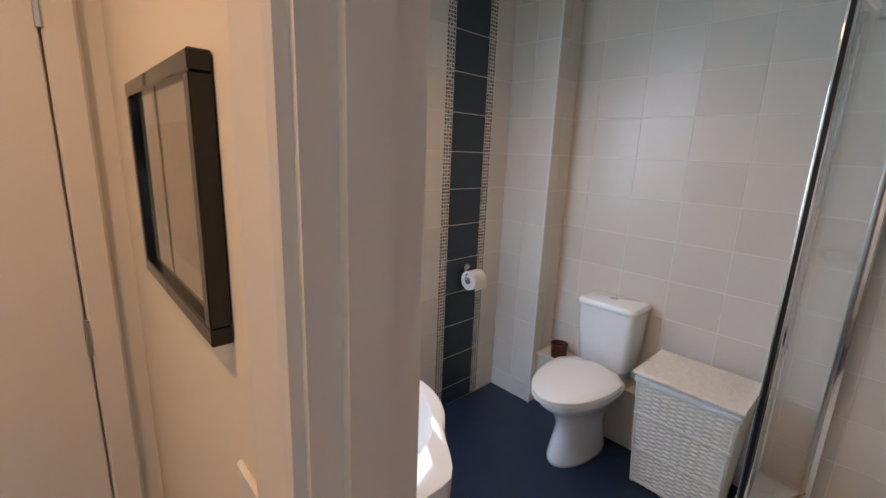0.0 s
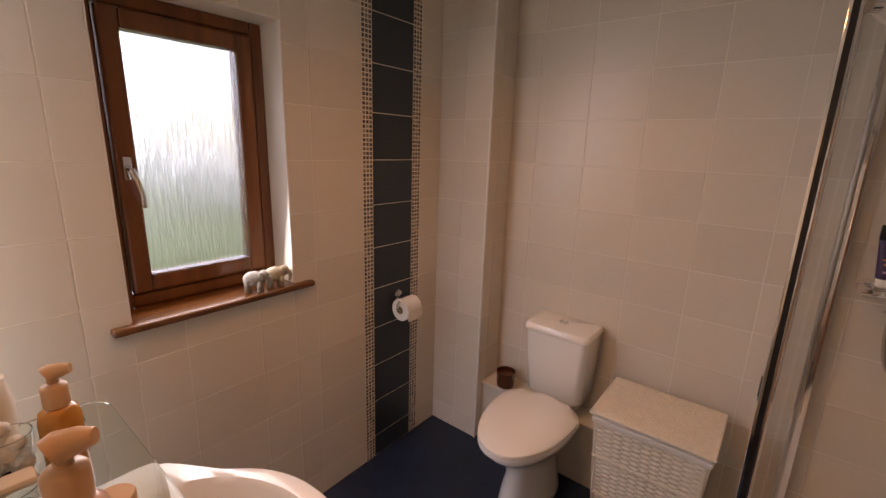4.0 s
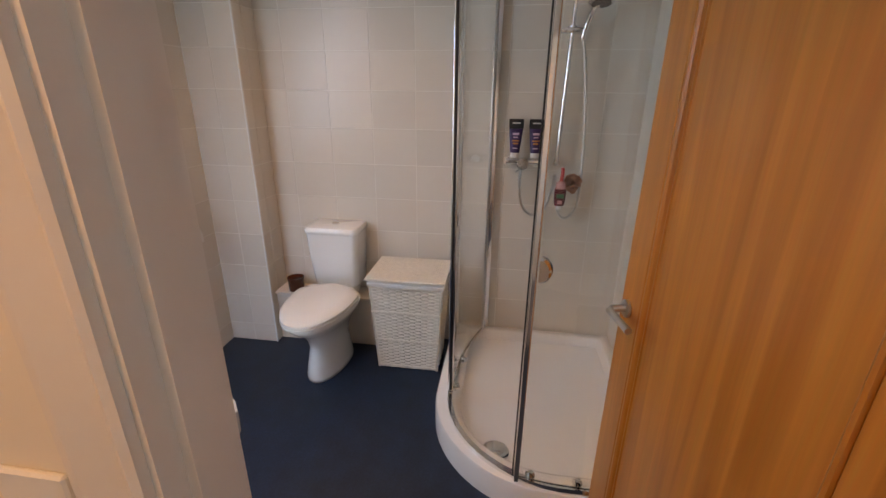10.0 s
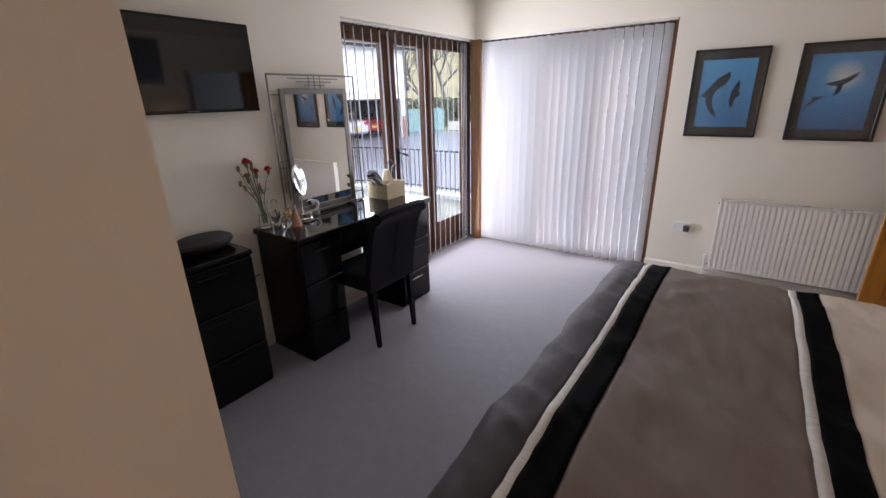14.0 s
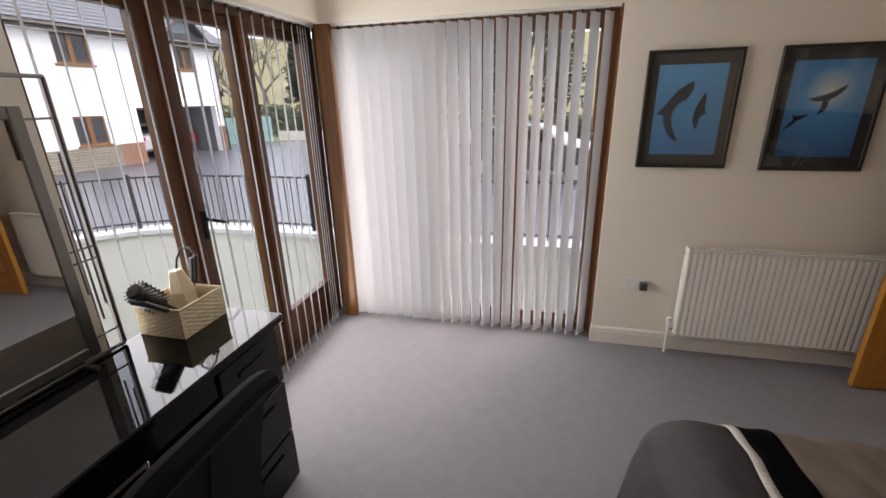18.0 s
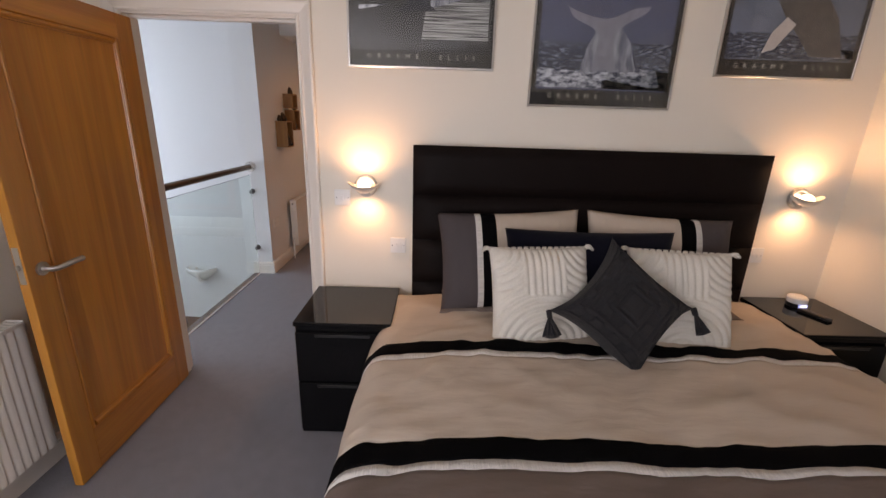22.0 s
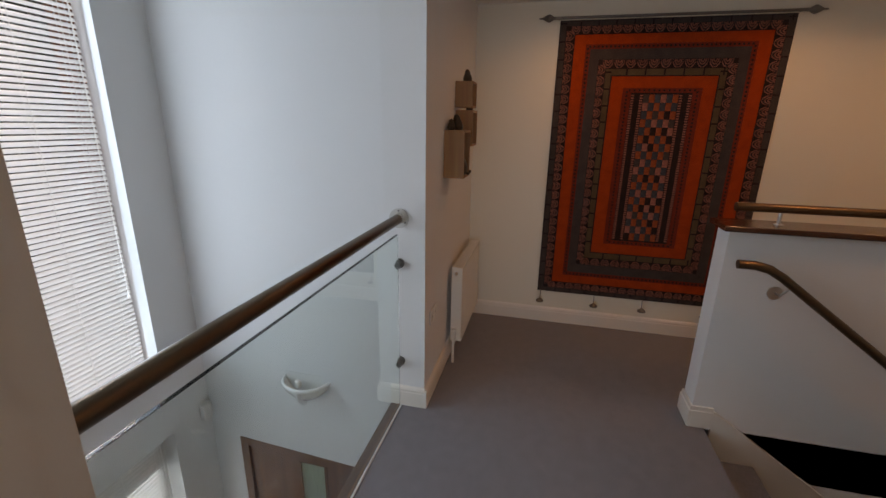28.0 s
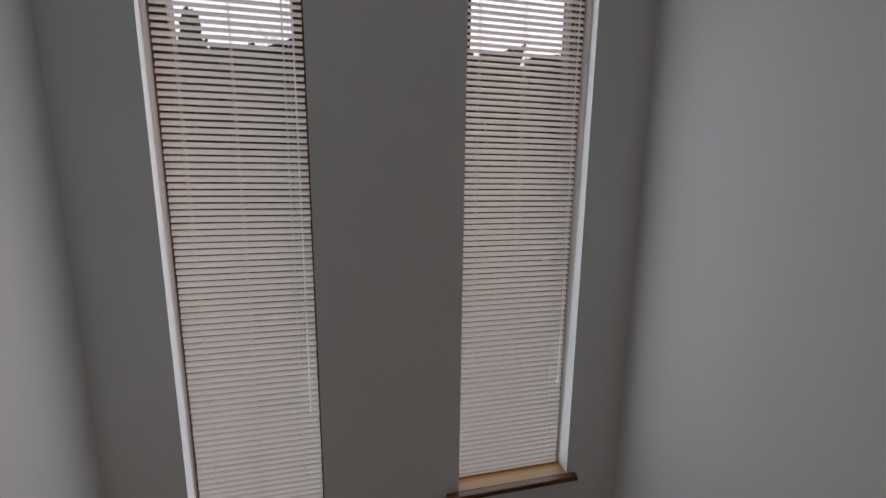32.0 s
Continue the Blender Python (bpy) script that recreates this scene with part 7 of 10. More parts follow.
def vanity_things():
    Z = 0.825
    t = thing("flower_vase", "clear glass vase of red carnations on the dressing table", "vase", m=pose(2.262, -1.662, Z))
    part("vase", lathe(bmesh.new(), [(0.03, 0), (0.036, 0.01), (0.034, 0.05), (0.026, 0.1), (0.028, 0.14), (0.036, 0.165), (0.034, 0.165), (0.026, 0.14), (0.023, 0.1), (0.031, 0.05), (0.03, 0.014), (0.001, 0.012)], 24), CLEAR, t, "waisted clear glass vase", True)
    part("water", lathe(bmesh.new(), [(0.029, 0.013), (0.031, 0.05), (0.024, 0.085), (0.001, 0.085)], 20), glass("water", (0.9, 0.95, 0.85), 0, 0, 1.33), t, "", True)
    STEM, PETAL, BUD = mat("green_stem", (0.05, 0.085, 0.03), 0.6, var=0.3), mat("red_petal", (0.5, 0.008, 0.012), 0.6, var=0.35, scale=60), mat("green_bud", (0.11, 0.12, 0.05), 0.6, var=0.3)
    rnd = random.Random(4)
    for k in range(15):
        a, r = rnd.uniform(0, 2 * math.pi), rnd.uniform(0.02, 0.11)
        top = Vector((r * math.cos(a) * 0.7 - 0.03, r * math.sin(a) + 0.05, rnd.uniform(0.24, 0.43)))
        low = Vector((rnd.uniform(-0.012, 0.012), rnd.uniform(-0.012, 0.012), 0.03))
        mid = Vector((top.x * 0.25, top.y * 0.25, 0.17))
        part("stem", tube(bmesh.new(), [low, mid, (mid + top) / 2 + Vector((0, 0.005, 0.01)), top], 0.002, 5), STEM, t)
        bm = bmesh.new()
        lathe(bm, [(0.004, -0.012), (0.009, -0.004), (0.01, 0.008), (0.007, 0.014)], 10, top)
        bud = part("bud", bm, BUD, t, "", True)
        bm = bmesh.new()
        n, rr = (34, rnd.uniform(0.024, 0.034)) if k % 3 == 0 else (12, 0.013)
        for i in range(n):
            b = rnd.uniform(0, 2 * math.pi)
            el = rnd.uniform(0.2, 1.4)
            d = Vector((math.cos(b) * math.cos(el), math.sin(b) * math.cos(el), math.sin(el)))
            s = d.cross(Vector((0, 0, 1)))
            s = s.normalized() if s.length > 0.01 else Vector((1, 0, 0))
            base = top + Vector((0, 0, 0.01))
            v = [bm.verts.new(p) for p in (base - s * 0.002, base + s * 0.002, base + d * rr * 0.7 + s * rr * 0.45, base + d * rr + Vector((0, 0, rnd.uniform(-0.003, 0.003))), base + d * rr * 0.7 - s * rr * 0.45)]
            bm.faces.new(v)
        part("petals", bm, PETAL, t, "red frilled petals")
    for k in range(10):
        a = rnd.uniform(0, 2 * math.pi)
        p = Vector((0.02 * math.cos(a), 0.02 * math.sin(a), rnd.uniform(0.16, 0.26)))
        q = p + Vector((0.07 * math.cos(a), 0.09 * math.sin(a), rnd.uniform(0.0, 0.05)))
        bm = bmesh.new()
        s = Vector((-math.sin(a), math.cos(a), 0)) * 0.004
        v = [bm.verts.new(u) for u in (p, (p + q) / 2 + s + Vector((0, 0, 0.012)), q, (p + q) / 2 - s + Vector((0, 0, 0.012)))]
        bm.faces.new(v)
        part("leaf", bm, STEM, t)
    t = thing("vanity_mirror", "round chrome swivel make-up mirror on a stand", "mirror", m=pose(2.235, -1.93, Z) @ Matrix.Scale(1.02, 4))
    part("base", lathe(bmesh.new(), [(0.06, 0), (0.062, 0.004), (0.06, 0.012), (0.012, 0.018), (0.006, 0.03)], 30), CHROME, t, "", True)
    part("stem", tube(bmesh.new(), [(0, 0, 0.02), (0, 0, 0.1), (0, 0, 0.15)], 0.006, 10), CHROME, t, "", True)
    part("dish_tray", lathe(bmesh.new(), [(0.055, 0.03), (0.06, 0.034), (0.06, 0.04), (0.002, 0.038)], 28), CHROME, t, "", True)
    hm = Matrix.Translation((0, 0, 0.247)) @ Matrix.Rotation(radians(32), 4, "Z") @ Matrix.Rotation(radians(-82), 4, "Y")
    h = part("mirror_ring", lathe(bmesh.new(), [(0.088, -0.01), (0.096, -0.006), (0.098, 0.002), (0.092, 0.01), (0.086, 0.006)], 40), CHROME, t, "", True, hm)
    part("mirror_glass", disc((0, 0, 0.004), (0, 0, 1), 0.088, 0.002, 40), MIRROR, h, "magnifying mirror glass")
    part("back_cap", lathe(bmesh.new(), [(0.09, -0.009), (0.06, -0.016), (0.002, -0.018)], 36), DARK, h, "", True)
    def scent(label, x, y, mats, prof, capp, sx=1.0, sy=1.0):
        c = thing("perfume_bottle", label, "perfume bottle", "scent bottles on the dressing table", pose(x, y, Z))
        part("bottle", lathe(bmesh.new(), prof, 8 if sx != sy else 20, (0, 0, 0), sx, sy), mats[0], c, "", True)
        part("cap", lathe(bmesh.new(), capp, 16), mats[1], c, "", True)
        return c
    ROSE = mat("rose_gold_glass", (0.5, 0.24, 0.14), 0.18, var=0.1)
    GOLD = mat("gold_metal", (0.65, 0.42, 0.14), 0.25, 1.0)
    scent("tall clear square perfume bottle with crystal stopper", 2.265, -1.745, (CLEAR, CLEAR), [(0.03, 0), (0.032, 0.004), (0.032, 0.07), (0.012, 0.085), (0.01, 0.1)], [(0.014, 0.1), (0.018, 0.115), (0.018, 0.15), (0.012, 0.158)], 1.0, 0.75)
    scent("clear tumbler-shaped perfume bottle", 2.165, -1.675, (CLEAR, CLEAR), [(0.022, 0), (0.02, 0.03), (0.028, 0.08), (0.031, 0.11), (0.028, 0.11), (0.024, 0.08), (0.001, 0.04)], [(0.012, 0.04), (0.014, 0.06), (0.001, 0.07)])
    scent("round clear perfume bottle with gold collar", 2.115, -1.715, (CLEAR, GOLD), [(0.016, 0), (0.036, 0.018), (0.042, 0.042), (0.034, 0.068), (0.012, 0.08)], [(0.012, 0.08), (0.013, 0.1), (0.006, 0.106)], 1.0, 0.7)
    scent("conical peach perfume bottle tapering to a slim neck", 2.12, -1.785, (ROSE, CLEAR), [(0.036, 0), (0.036, 0.006), (0.02, 0.07), (0.013, 0.105)], [(0.012, 0.105), (0.013, 0.135), (0.006, 0.14)])
    scent("small amber perfume bottle with gold cap", 2.225, -1.81, (mat("amber_glass", (0.45, 0.22, 0.08), 0.12), GOLD), [(0.022, 0), (0.024, 0.05), (0.012, 0.065)], [(0.011, 0.065), (0.012, 0.09), (0.004, 0.094)])
    c = thing("ornament", "small white crescent moon ornament on a stone base", "ornament", m=pose(2.26, -2.045, Z))
    bm = bmesh.new()
    tube(bm, [(0.0, 0.03 * math.cos(a), 0.062 + 0.03 * math.sin(a)) for a in (radians(40 + 250 * i / 16) for i in range(17))], 0.01, 8, radii=[0.002 + 0.009 * math.sin(math.pi * i / 16) for i in range(17)])
    part("crescent", bm, PLASTIC, c, "", True)
    part("base", lathe(bmesh.new(), [(0.03, 0), (0.032, 0.01), (0.026, 0.026), (0.002, 0.03)], 16), STONE, c, "", True)
    t = thing("storage_basket", "cream woven basket holding hair brushes and a dryer", "basket", m=pose(2.195, -2.705, Z, 0, 0, 0))
    BK = mat("pale_woven_fibre", (0.55, 0.44, 0.3), 0.75, var=0.2, scale=50, bump=0.4, bscale=200)
    w, d, h = 0.21, 0.2, 0.115
    part("tray", slabs((-d / 2, d / 2, -w / 2, w / 2, 0, 0.006), (-d / 2, -d / 2 + 0.006, -w / 2, w / 2, 0.006, h), (d / 2 - 0.006, d / 2, -w / 2, w / 2, 0.006, h), (-d / 2, d / 2, -w / 2, -w / 2 + 0.006, 0.006, h), (-d / 2, d / 2, w / 2 - 0.006, w / 2, 0.006, h)), BK, t)
    part("front_weave", weave(bmesh.new(), (-d / 2, w / 2, 0), (0, -1, 0), (0, 0, 1), (-1, 0, 0), w, h, 12, 14, 0.004), BK, t, "", True)
    part("side_weave", weave(bmesh.new(), (d / 2, w / 2, 0), (-1, 0, 0), (0, 0, 1), (0, 1, 0), d, h, 9, 14, 0.004), BK, t, "", True)
    part("side_weave", weave(bmesh.new(), (-d / 2, -w / 2, 0), (1, 0, 0), (0, 0, 1), (0, -1, 0), d, h, 9, 14, 0.004), BK, t, "", True)
    part("rim", tube(bmesh.new(), [(-d / 2, -w / 2, h), (d / 2, -w / 2, h), (d / 2, w / 2, h), (-d / 2, w / 2, h)], 0.006, 6, True), BK, t, "", True)
    t = thing("hair_brush", "round black bristled hair brush leaning out of the basket", "hair brush", m=Matrix.Translation((2.21, -2.69, Z + 0.055)) @ Matrix.Rotation(radians(-42), 4, "X") @ Matrix.Scale(1.25, 4))
    part("handle", tube(bmesh.new(), [(0, 0, -0.03), (0, 0, 0.06)], 0.011, 10), DARK, t, "", True)
    bm = bmesh.new()
    lathe(bm, [(0.02, 0.06), (0.023, 0.07), (0.023, 0.16), (0.02, 0.165)], 16)
    for i in range(16):
        for j in range(12):
            a = 2 * math.pi * (i + 0.5 * (j % 2)) / 16
            p = Vector((0.023 * math.cos(a), 0.023 * math.sin(a), 0.072 + j * 0.0078))
            tube(bm, [p, p + Vector((0.012 * math.cos(a), 0.012 * math.sin(a), 0))], 0.0014, 4)
    part("bristle_head", bm, DARK, t, "stiff black bristles")
    t = thing("paddle_brush", "black paddle hair brush in the basket", "hair brush", m=Matrix.Translation((2.165, -2.675, Z + 0.05)) @ Matrix.Rotation(radians(-50), 4, "X") @ Matrix.Scale(1.2, 4))
    part("handle", box(-0.008, 0.008, -0.006, 0.006, -0.02, 0.08, b=0.004), DARK, t)
    part("paddle", box(-0.03, 0.03, -0.008, 0.008, 0.08, 0.17, b=0.007, seg=2), DARK, t, "", True)
    t = thing("lotion_bottle", "faceted cream bottle standing in the basket", "bottle", m=pose(2.2, -2.745, Z + 0.012, 0, 6, 20) @ Matrix.Scale(1.15, 4))
    part("body", lathe(bmesh.new(), [(0.03, 0), (0.038, 0.02), (0.042, 0.1), (0.024, 0.165), (0.02, 0.172)], 6), mat("cream_plastic", (0.6, 0.48, 0.34), 0.4), t)
    t = thing("hair_straightener", "black hair straightener with a looped cable", "hair straightener", m=Matrix.Translation((2.225, -2.79, Z + 0.03)) @ Matrix.Rotation(radians(14), 4, "X"))
    part("arm", box(-0.012, 0.012, -0.018, -0.002, -0.01, 0.21, b=0.005), DARK, t)
    part("arm", box(-0.012, 0.012, 0.002, 0.018, -0.01, 0.2, b=0.005), DARK, t)
    part("cable", tube(bmesh.new(), [(0, -0.01, 0.21), (0.0, 0.02, 0.24), (0.0, 0.06, 0.24), (0.0, 0.08, 0.2), (0, 0.085, 0.1)], 0.004, 8), DARK, t, "", True)
vanity_things()


def dresser_things():
    Z = 0.825
    t = thing("smart_speaker", "flat black oval speaker on the chest of drawers", "speaker", m=pose(2.17, -1.235, Z) @ Matrix.Scale(1.2, 4))
    part("body", lathe(bmesh.new(), [(0.07, 0.0), (0.1, 0.012), (0.115, 0.03), (0.112, 0.046), (0.09, 0.06), (0.002, 0.064)], 36, (0, 0, 0), 0.72, 1.15), mat("black_mesh_cloth", (0.012, 0.012, 0.012), 0.7, bump=0.6, bscale=500), t, "", True)
    part("base_ring", lathe(bmesh.new(), [(0.085, 0.0), (0.09, 0.006), (0.07, 0.008)], 30, (0, 0, 0), 0.72, 1.15), BLACKSATIN, t, "", True)
    t = thing("ginger_jar", "pale turquoise glazed pot with a lid", "jar", m=pose(2.15, -0.73, Z))
    TEAL = mat("turquoise_glaze", (0.2, 0.38, 0.3), 0.2, var=0.35, scale=9)
    part("body", lathe(bmesh.new(), [(0.04, 0), (0.06, 0.012), (0.078, 0.045), (0.07, 0.08), (0.045, 0.1)], 32), TEAL, t, "", True)
    part("lid", lathe(bmesh.new(), [(0.045, 0.1), (0.05, 0.104), (0.048, 0.112), (0.002, 0.12)], 32), TEAL, t, "", True)
    bm = bmesh.new()
    rnd = random.Random(9)
    def blob(c, r, sc=(1, 1, 1)):
        for v in bmesh.ops.create_icosphere(bm, subdivisions=3, radius=r, matrix=Matrix.LocRotScale(c, None, sc))["verts"]:
            v.co += noise.noise_vector(v.co * 45) * 0.006
    blob((0, 0, 0.075), 0.065, (0.9, 1, 1.1)), blob((-0.01, -0.005, 0.175), 0.05), blob((-0.05, -0.01, 0.165), 0.024)
    for s in (-1, 1):
        blob((0.0, s * 0.042, 0.215), 0.02), blob((-0.05, s * 0.05, 0.035), 0.03, (1.6, 1, 1)), blob((-0.04, s * 0.065, 0.1), 0.024, (1.3, 1, 1))
    tagged(part("soft_toy", bm, mat("brown_plush", (0.28, 0.16, 0.09), 0.95, var=0.25, scale=20, bump=1.0, bscale=250), None, "", True, pose(2.09, -0.575, Z, 0, 0, 15)), "small brown plush toy on the chest of drawers", "soft toy")
    t = thing("power_cable", "thin black cable hanging behind the chest", "cable")
    part("cable", tube(bmesh.new(), [(2.31, -1.38, 0.62), (2.312, -1.42, 0.55), (2.312, -1.5, 0.5), (2.312, -1.595, 0.52)], 0.004, 6), DARK, t)
dresser_things()

television(-1.757, -1.003, 1.513, 1.963)


# ---- landing: balustrade, tall windows, rug, half wall, stairs ----
BRONZE = mat("bronze_steel_rail", (0.13, 0.085, 0.055), 0.3, 0.85, var=0.12, scale=14, stretch=(0.3, 6, 6))
OILED = wood("oiled_sill_timber", (0.42, 0.17, 0.06), (0.56, 0.26, 0.1), 0.3, "x")
NOSING = wood("dark_nosing_timber", (0.1, 0.04, 0.02), (0.17, 0.075, 0.035), 0.4, "x")
COPING = wood("dark_coping_timber", (0.06, 0.018, 0.01), (0.11, 0.035, 0.018), 0.25, "y")
BOXWOOD = wood("honey_box_timber", (0.3, 0.12, 0.035), (0.42, 0.19, 0.06), 0.45, "z")
FIGURE = mat("dark_bronze_figure", (0.05, 0.032, 0.018), 0.4, 0.3, var=0.3, scale=40)
SLATC = mat("cream_metal_slat_satin", (0.82, 0.81, 0.79), 0.4, var=0.02)
BALY = -4.37


def balustrade():
    t = thing("glass_balustrade", "clear glass balustrade with a bronze-brown round handrail", "balustrade")
    part("handrail", rod((XP + 0.012, BALY, 1.075), (XW - 0.12, BALY, 1.075), 0.025, 20), BRONZE, t, "brown-bronze round metal handrail", True)
    for x, s in ((XP, 1), (XW - 0.12, -1)):
        f = part("flange", disc((x, BALY, 1.075), (s, 0, 0), 0.05, 0.008, 28), STEEL, t, "round brushed steel wall flange", True)
        for k in range(3):
            a = math.pi * (0.5 + k * 2 / 3)
            part("screw", disc((x + s * 0.008, BALY + 0.039 * math.cos(a), 1.075 + 0.039 * math.sin(a)), (s, 0, 0), 0.005, 0.002, 10), PEWTER, f)
        part("collar", rod((x + s * 0.008, BALY, 1.075), (x + s * 0.03, BALY, 1.075), 0.03, 20), STEEL, f, "", True)
    g = part("glass_pane", box(XP + 0.035, XW - 0.155, BALY - 0.006, BALY + 0.006, 0.006, 1.0, b=0.0015), GREENGLASS, t, "clear toughened glass pane, greenish at its edge")
    g.visible_shadow = False
    for x, s in ((XP, 1), (XW - 0.12, -1)):
        for z in (0.84, 0.275):
            c = part("glass_clamp", disc((x, BALY, z), (s, 0, 0), 0.026, 0.014, 18), PEWTER, t, "round steel glass clamp", True)
            part("clamp_jaw", rod((x + s * 0.012, BALY, z), (x + s * 0.05, BALY, z), 0.02, 16), PEWTER, c, "", True)
    n = tagged(part("floor_nosing", box(XP, XW - 0.12, -4.435, -4.379, -0.06, 0.004, b=0.003), NOSING), "dark timber nosing along the landing edge", "trim", kind="structure")
    part("edge_strip", box(XP, XW - 0.12, -4.379, -4.361, -0.01, 0.007, b=0.002), PLASTIC, n, "pale strip between carpet and timber")
    part("groove_strip", box(XP, XW - 0.12, -4.392, -4.388, 0.003, 0.0055), OILED, n)
    tagged(part("landing_edge", box(XP, XW - 0.12, -4.425, -4.41, -0.27, -0.06), LPAINT), "white painted edge of the landing floor", "trim", kind="structure")
balustrade()


def venetian_slat(w):
    """One curved metal slat, lying along x, its room edge low."""
    bm = bmesh.new()
    n, r = 4, 0.0112
    a = radians(58)
    rows = []
    for off in (0.0, 0.0006):
        rw = []
        for i in range(n + 1):
            s = (i / n - 0.5) * 2
            u, v = s * r, 0.0034 * (1 - s * s) + off
            rw.append((u * math.cos(a) * -1 + v * math.sin(a), u * math.sin(a) + v * math.cos(a)))
        rows.append(rw)
    vs = [[[bm.verts.new((x, p[0], p[1])) for p in rw] for rw in rows] for x in (-w / 2, w / 2)]
    for k in range(2):
        for i in range(n):
            bm.faces.new((vs[0][k][i], vs[0][k][i + 1], vs[1][k][i + 1], vs[1][k][i]))
    for x in range(2):
        for i in range(n):
            bm.faces.new((vs[x][0][i], vs[x][0][i + 1], vs[x][1][i + 1], vs[x][1][i]))
    for i in (0, n):
        bm.faces.new((vs[0][0][i], vs[0][1][i], vs[1][1][i], vs[1][0][i]))
    bmesh.ops.recalc_face_normals(bm, faces=bm.faces)
    me = bpy.data.meshes.new("slat")
    bm.to_mesh(me), bm.free()
    me.shade_smooth()
    me.set_sharp_from_angle(angle=radians(40))
    me.materials.append(SLATC)
    return me


def tall_window(i, a, b, z0, z1, sill):
    t = tagged(thing("window_%d" % i, "tall narrow brown timber window with white reveals", "window"), kind="structure")
    Y = YV - 0.13
    bars("window_frame", t, "x", Y, a, b, z0, z1, 0.055, 0.08)
    glazing("pane", t, "x", Y - 0.04, a + 0.05, b - 0.05, z0 + 0.06, z1 - 0.05)
    part("bead", box(a, a + 0.008, Y, Y + 0.02, z0 + 0.03, z1), MAHOG, t)
    part("bead", box(b - 0.008, b, Y, Y + 0.02, z0 + 0.03, z1), MAHOG, t)
    if sill:
        s = part("window_sill", box(a + 0.001, b - 0.001, Y - 0.01, YV + 0.002, z0 - 0.002, z0 + 0.022), OILED, t, "orange-brown varnished timber sill")
        part("sill_nose", box(a - 0.045, b + 0.065, YV + 0.001, YV + 0.04, z0 - 0.004, z0 + 0.022, b=0.005, seg=2), MAHOGX, s, "dark front edge of the sill")
    else:
        part("window_sill", box(a + 0.001, b - 0.001, Y - 0.01, YV + 0.02, z0 - 0.002, z0 + 0.02, b=0.002), OILED, t)
    bl = thing("venetian_blind", "cream metal venetian blind, lowered and tilted nearly shut", "venetian blind", "venetian blinds")
    yb = Y + 0.035
    part("head_rail", box(a + 0.012, b - 0.012, yb - 0.014, yb + 0.014, z1 - 0.03, z1 - 0.002, b=0.002), SLATC, bl)
    part("bottom_rail", box(a + 0.012, b - 0.012, yb - 0.012, yb + 0.012, z0 + 0.026, z0 + 0.04, b=0.003), SLATC, bl)
    me = venetian_slat(b - a - 0.024)
    rs = random.Random(i * 7)
    n = int((z1 - z0 - 0.09) / 0.0262)
    for k in range(n):
        ob = new("slat", me)
        ob.parent = bl
        ob.matrix_basis = pose((a + b) / 2 + rs.uniform(-0.0012, 0.0012), yb, z0 + 0.052 + k * (z1 - z0 - 0.09) / n, rs.uniform(-2.5, 2.5), rs.uniform(-0.12, 0.12), 0)
    for x in (a + 0.085, (a + b) / 2, b - 0.085):
        part("ladder_cord", slabs((x - 0.0012, x + 0.0012, yb + 0.0125, yb + 0.0145, z0 + 0.03, z1 - 0.02), (x - 0.0012, x + 0.0012, yb - 0.0145, yb - 0.0125, z0 + 0.03, z1 - 0.02)), PLASTIC, bl)
    x = a + 0.045
    w = part("tilt_wand", rod((x, yb + 0.03, z0 + (z1 - z0) * 0.22), (x, yb + 0.022, z1 - 0.04), 0.003, 8), PLASTIC, bl, "white plastic tilt wand")
    part("wand_tip", lathe(bmesh.new(), [(0.003, 0.03), (0.007, 0.005), (0.007, 0), (0.003, -0.005)], 10, (x, yb + 0.03, z0 + (z1 - z0) * 0.22 - 0.03)), PLASTIC, w, "", True)
    part("pull_cord", tube(bmesh.new(), [(x + 0.018, yb + 0.02, z1 - 0.03), (x + 0.016, yb + 0.024, z0 + 0.9 if sill else z0 + 0.5), (x + 0.018, yb + 0.022, z0 + 0.62 if sill else z0 + 0.3)], 0.0012, 5), PLASTIC, bl)
tall_window(4, TW[0][0], TW[0][1], 0.075, 2.5, True)
tall_window(5, TW[1][0], TW[1][1], 0.075, 2.5, True)
tall_window(6, TW[0][0], TW[0][1], -2.0, -0.34, False)
tall_window(7, TW[1][0], TW[1][1], -2.0, -0.34, False)


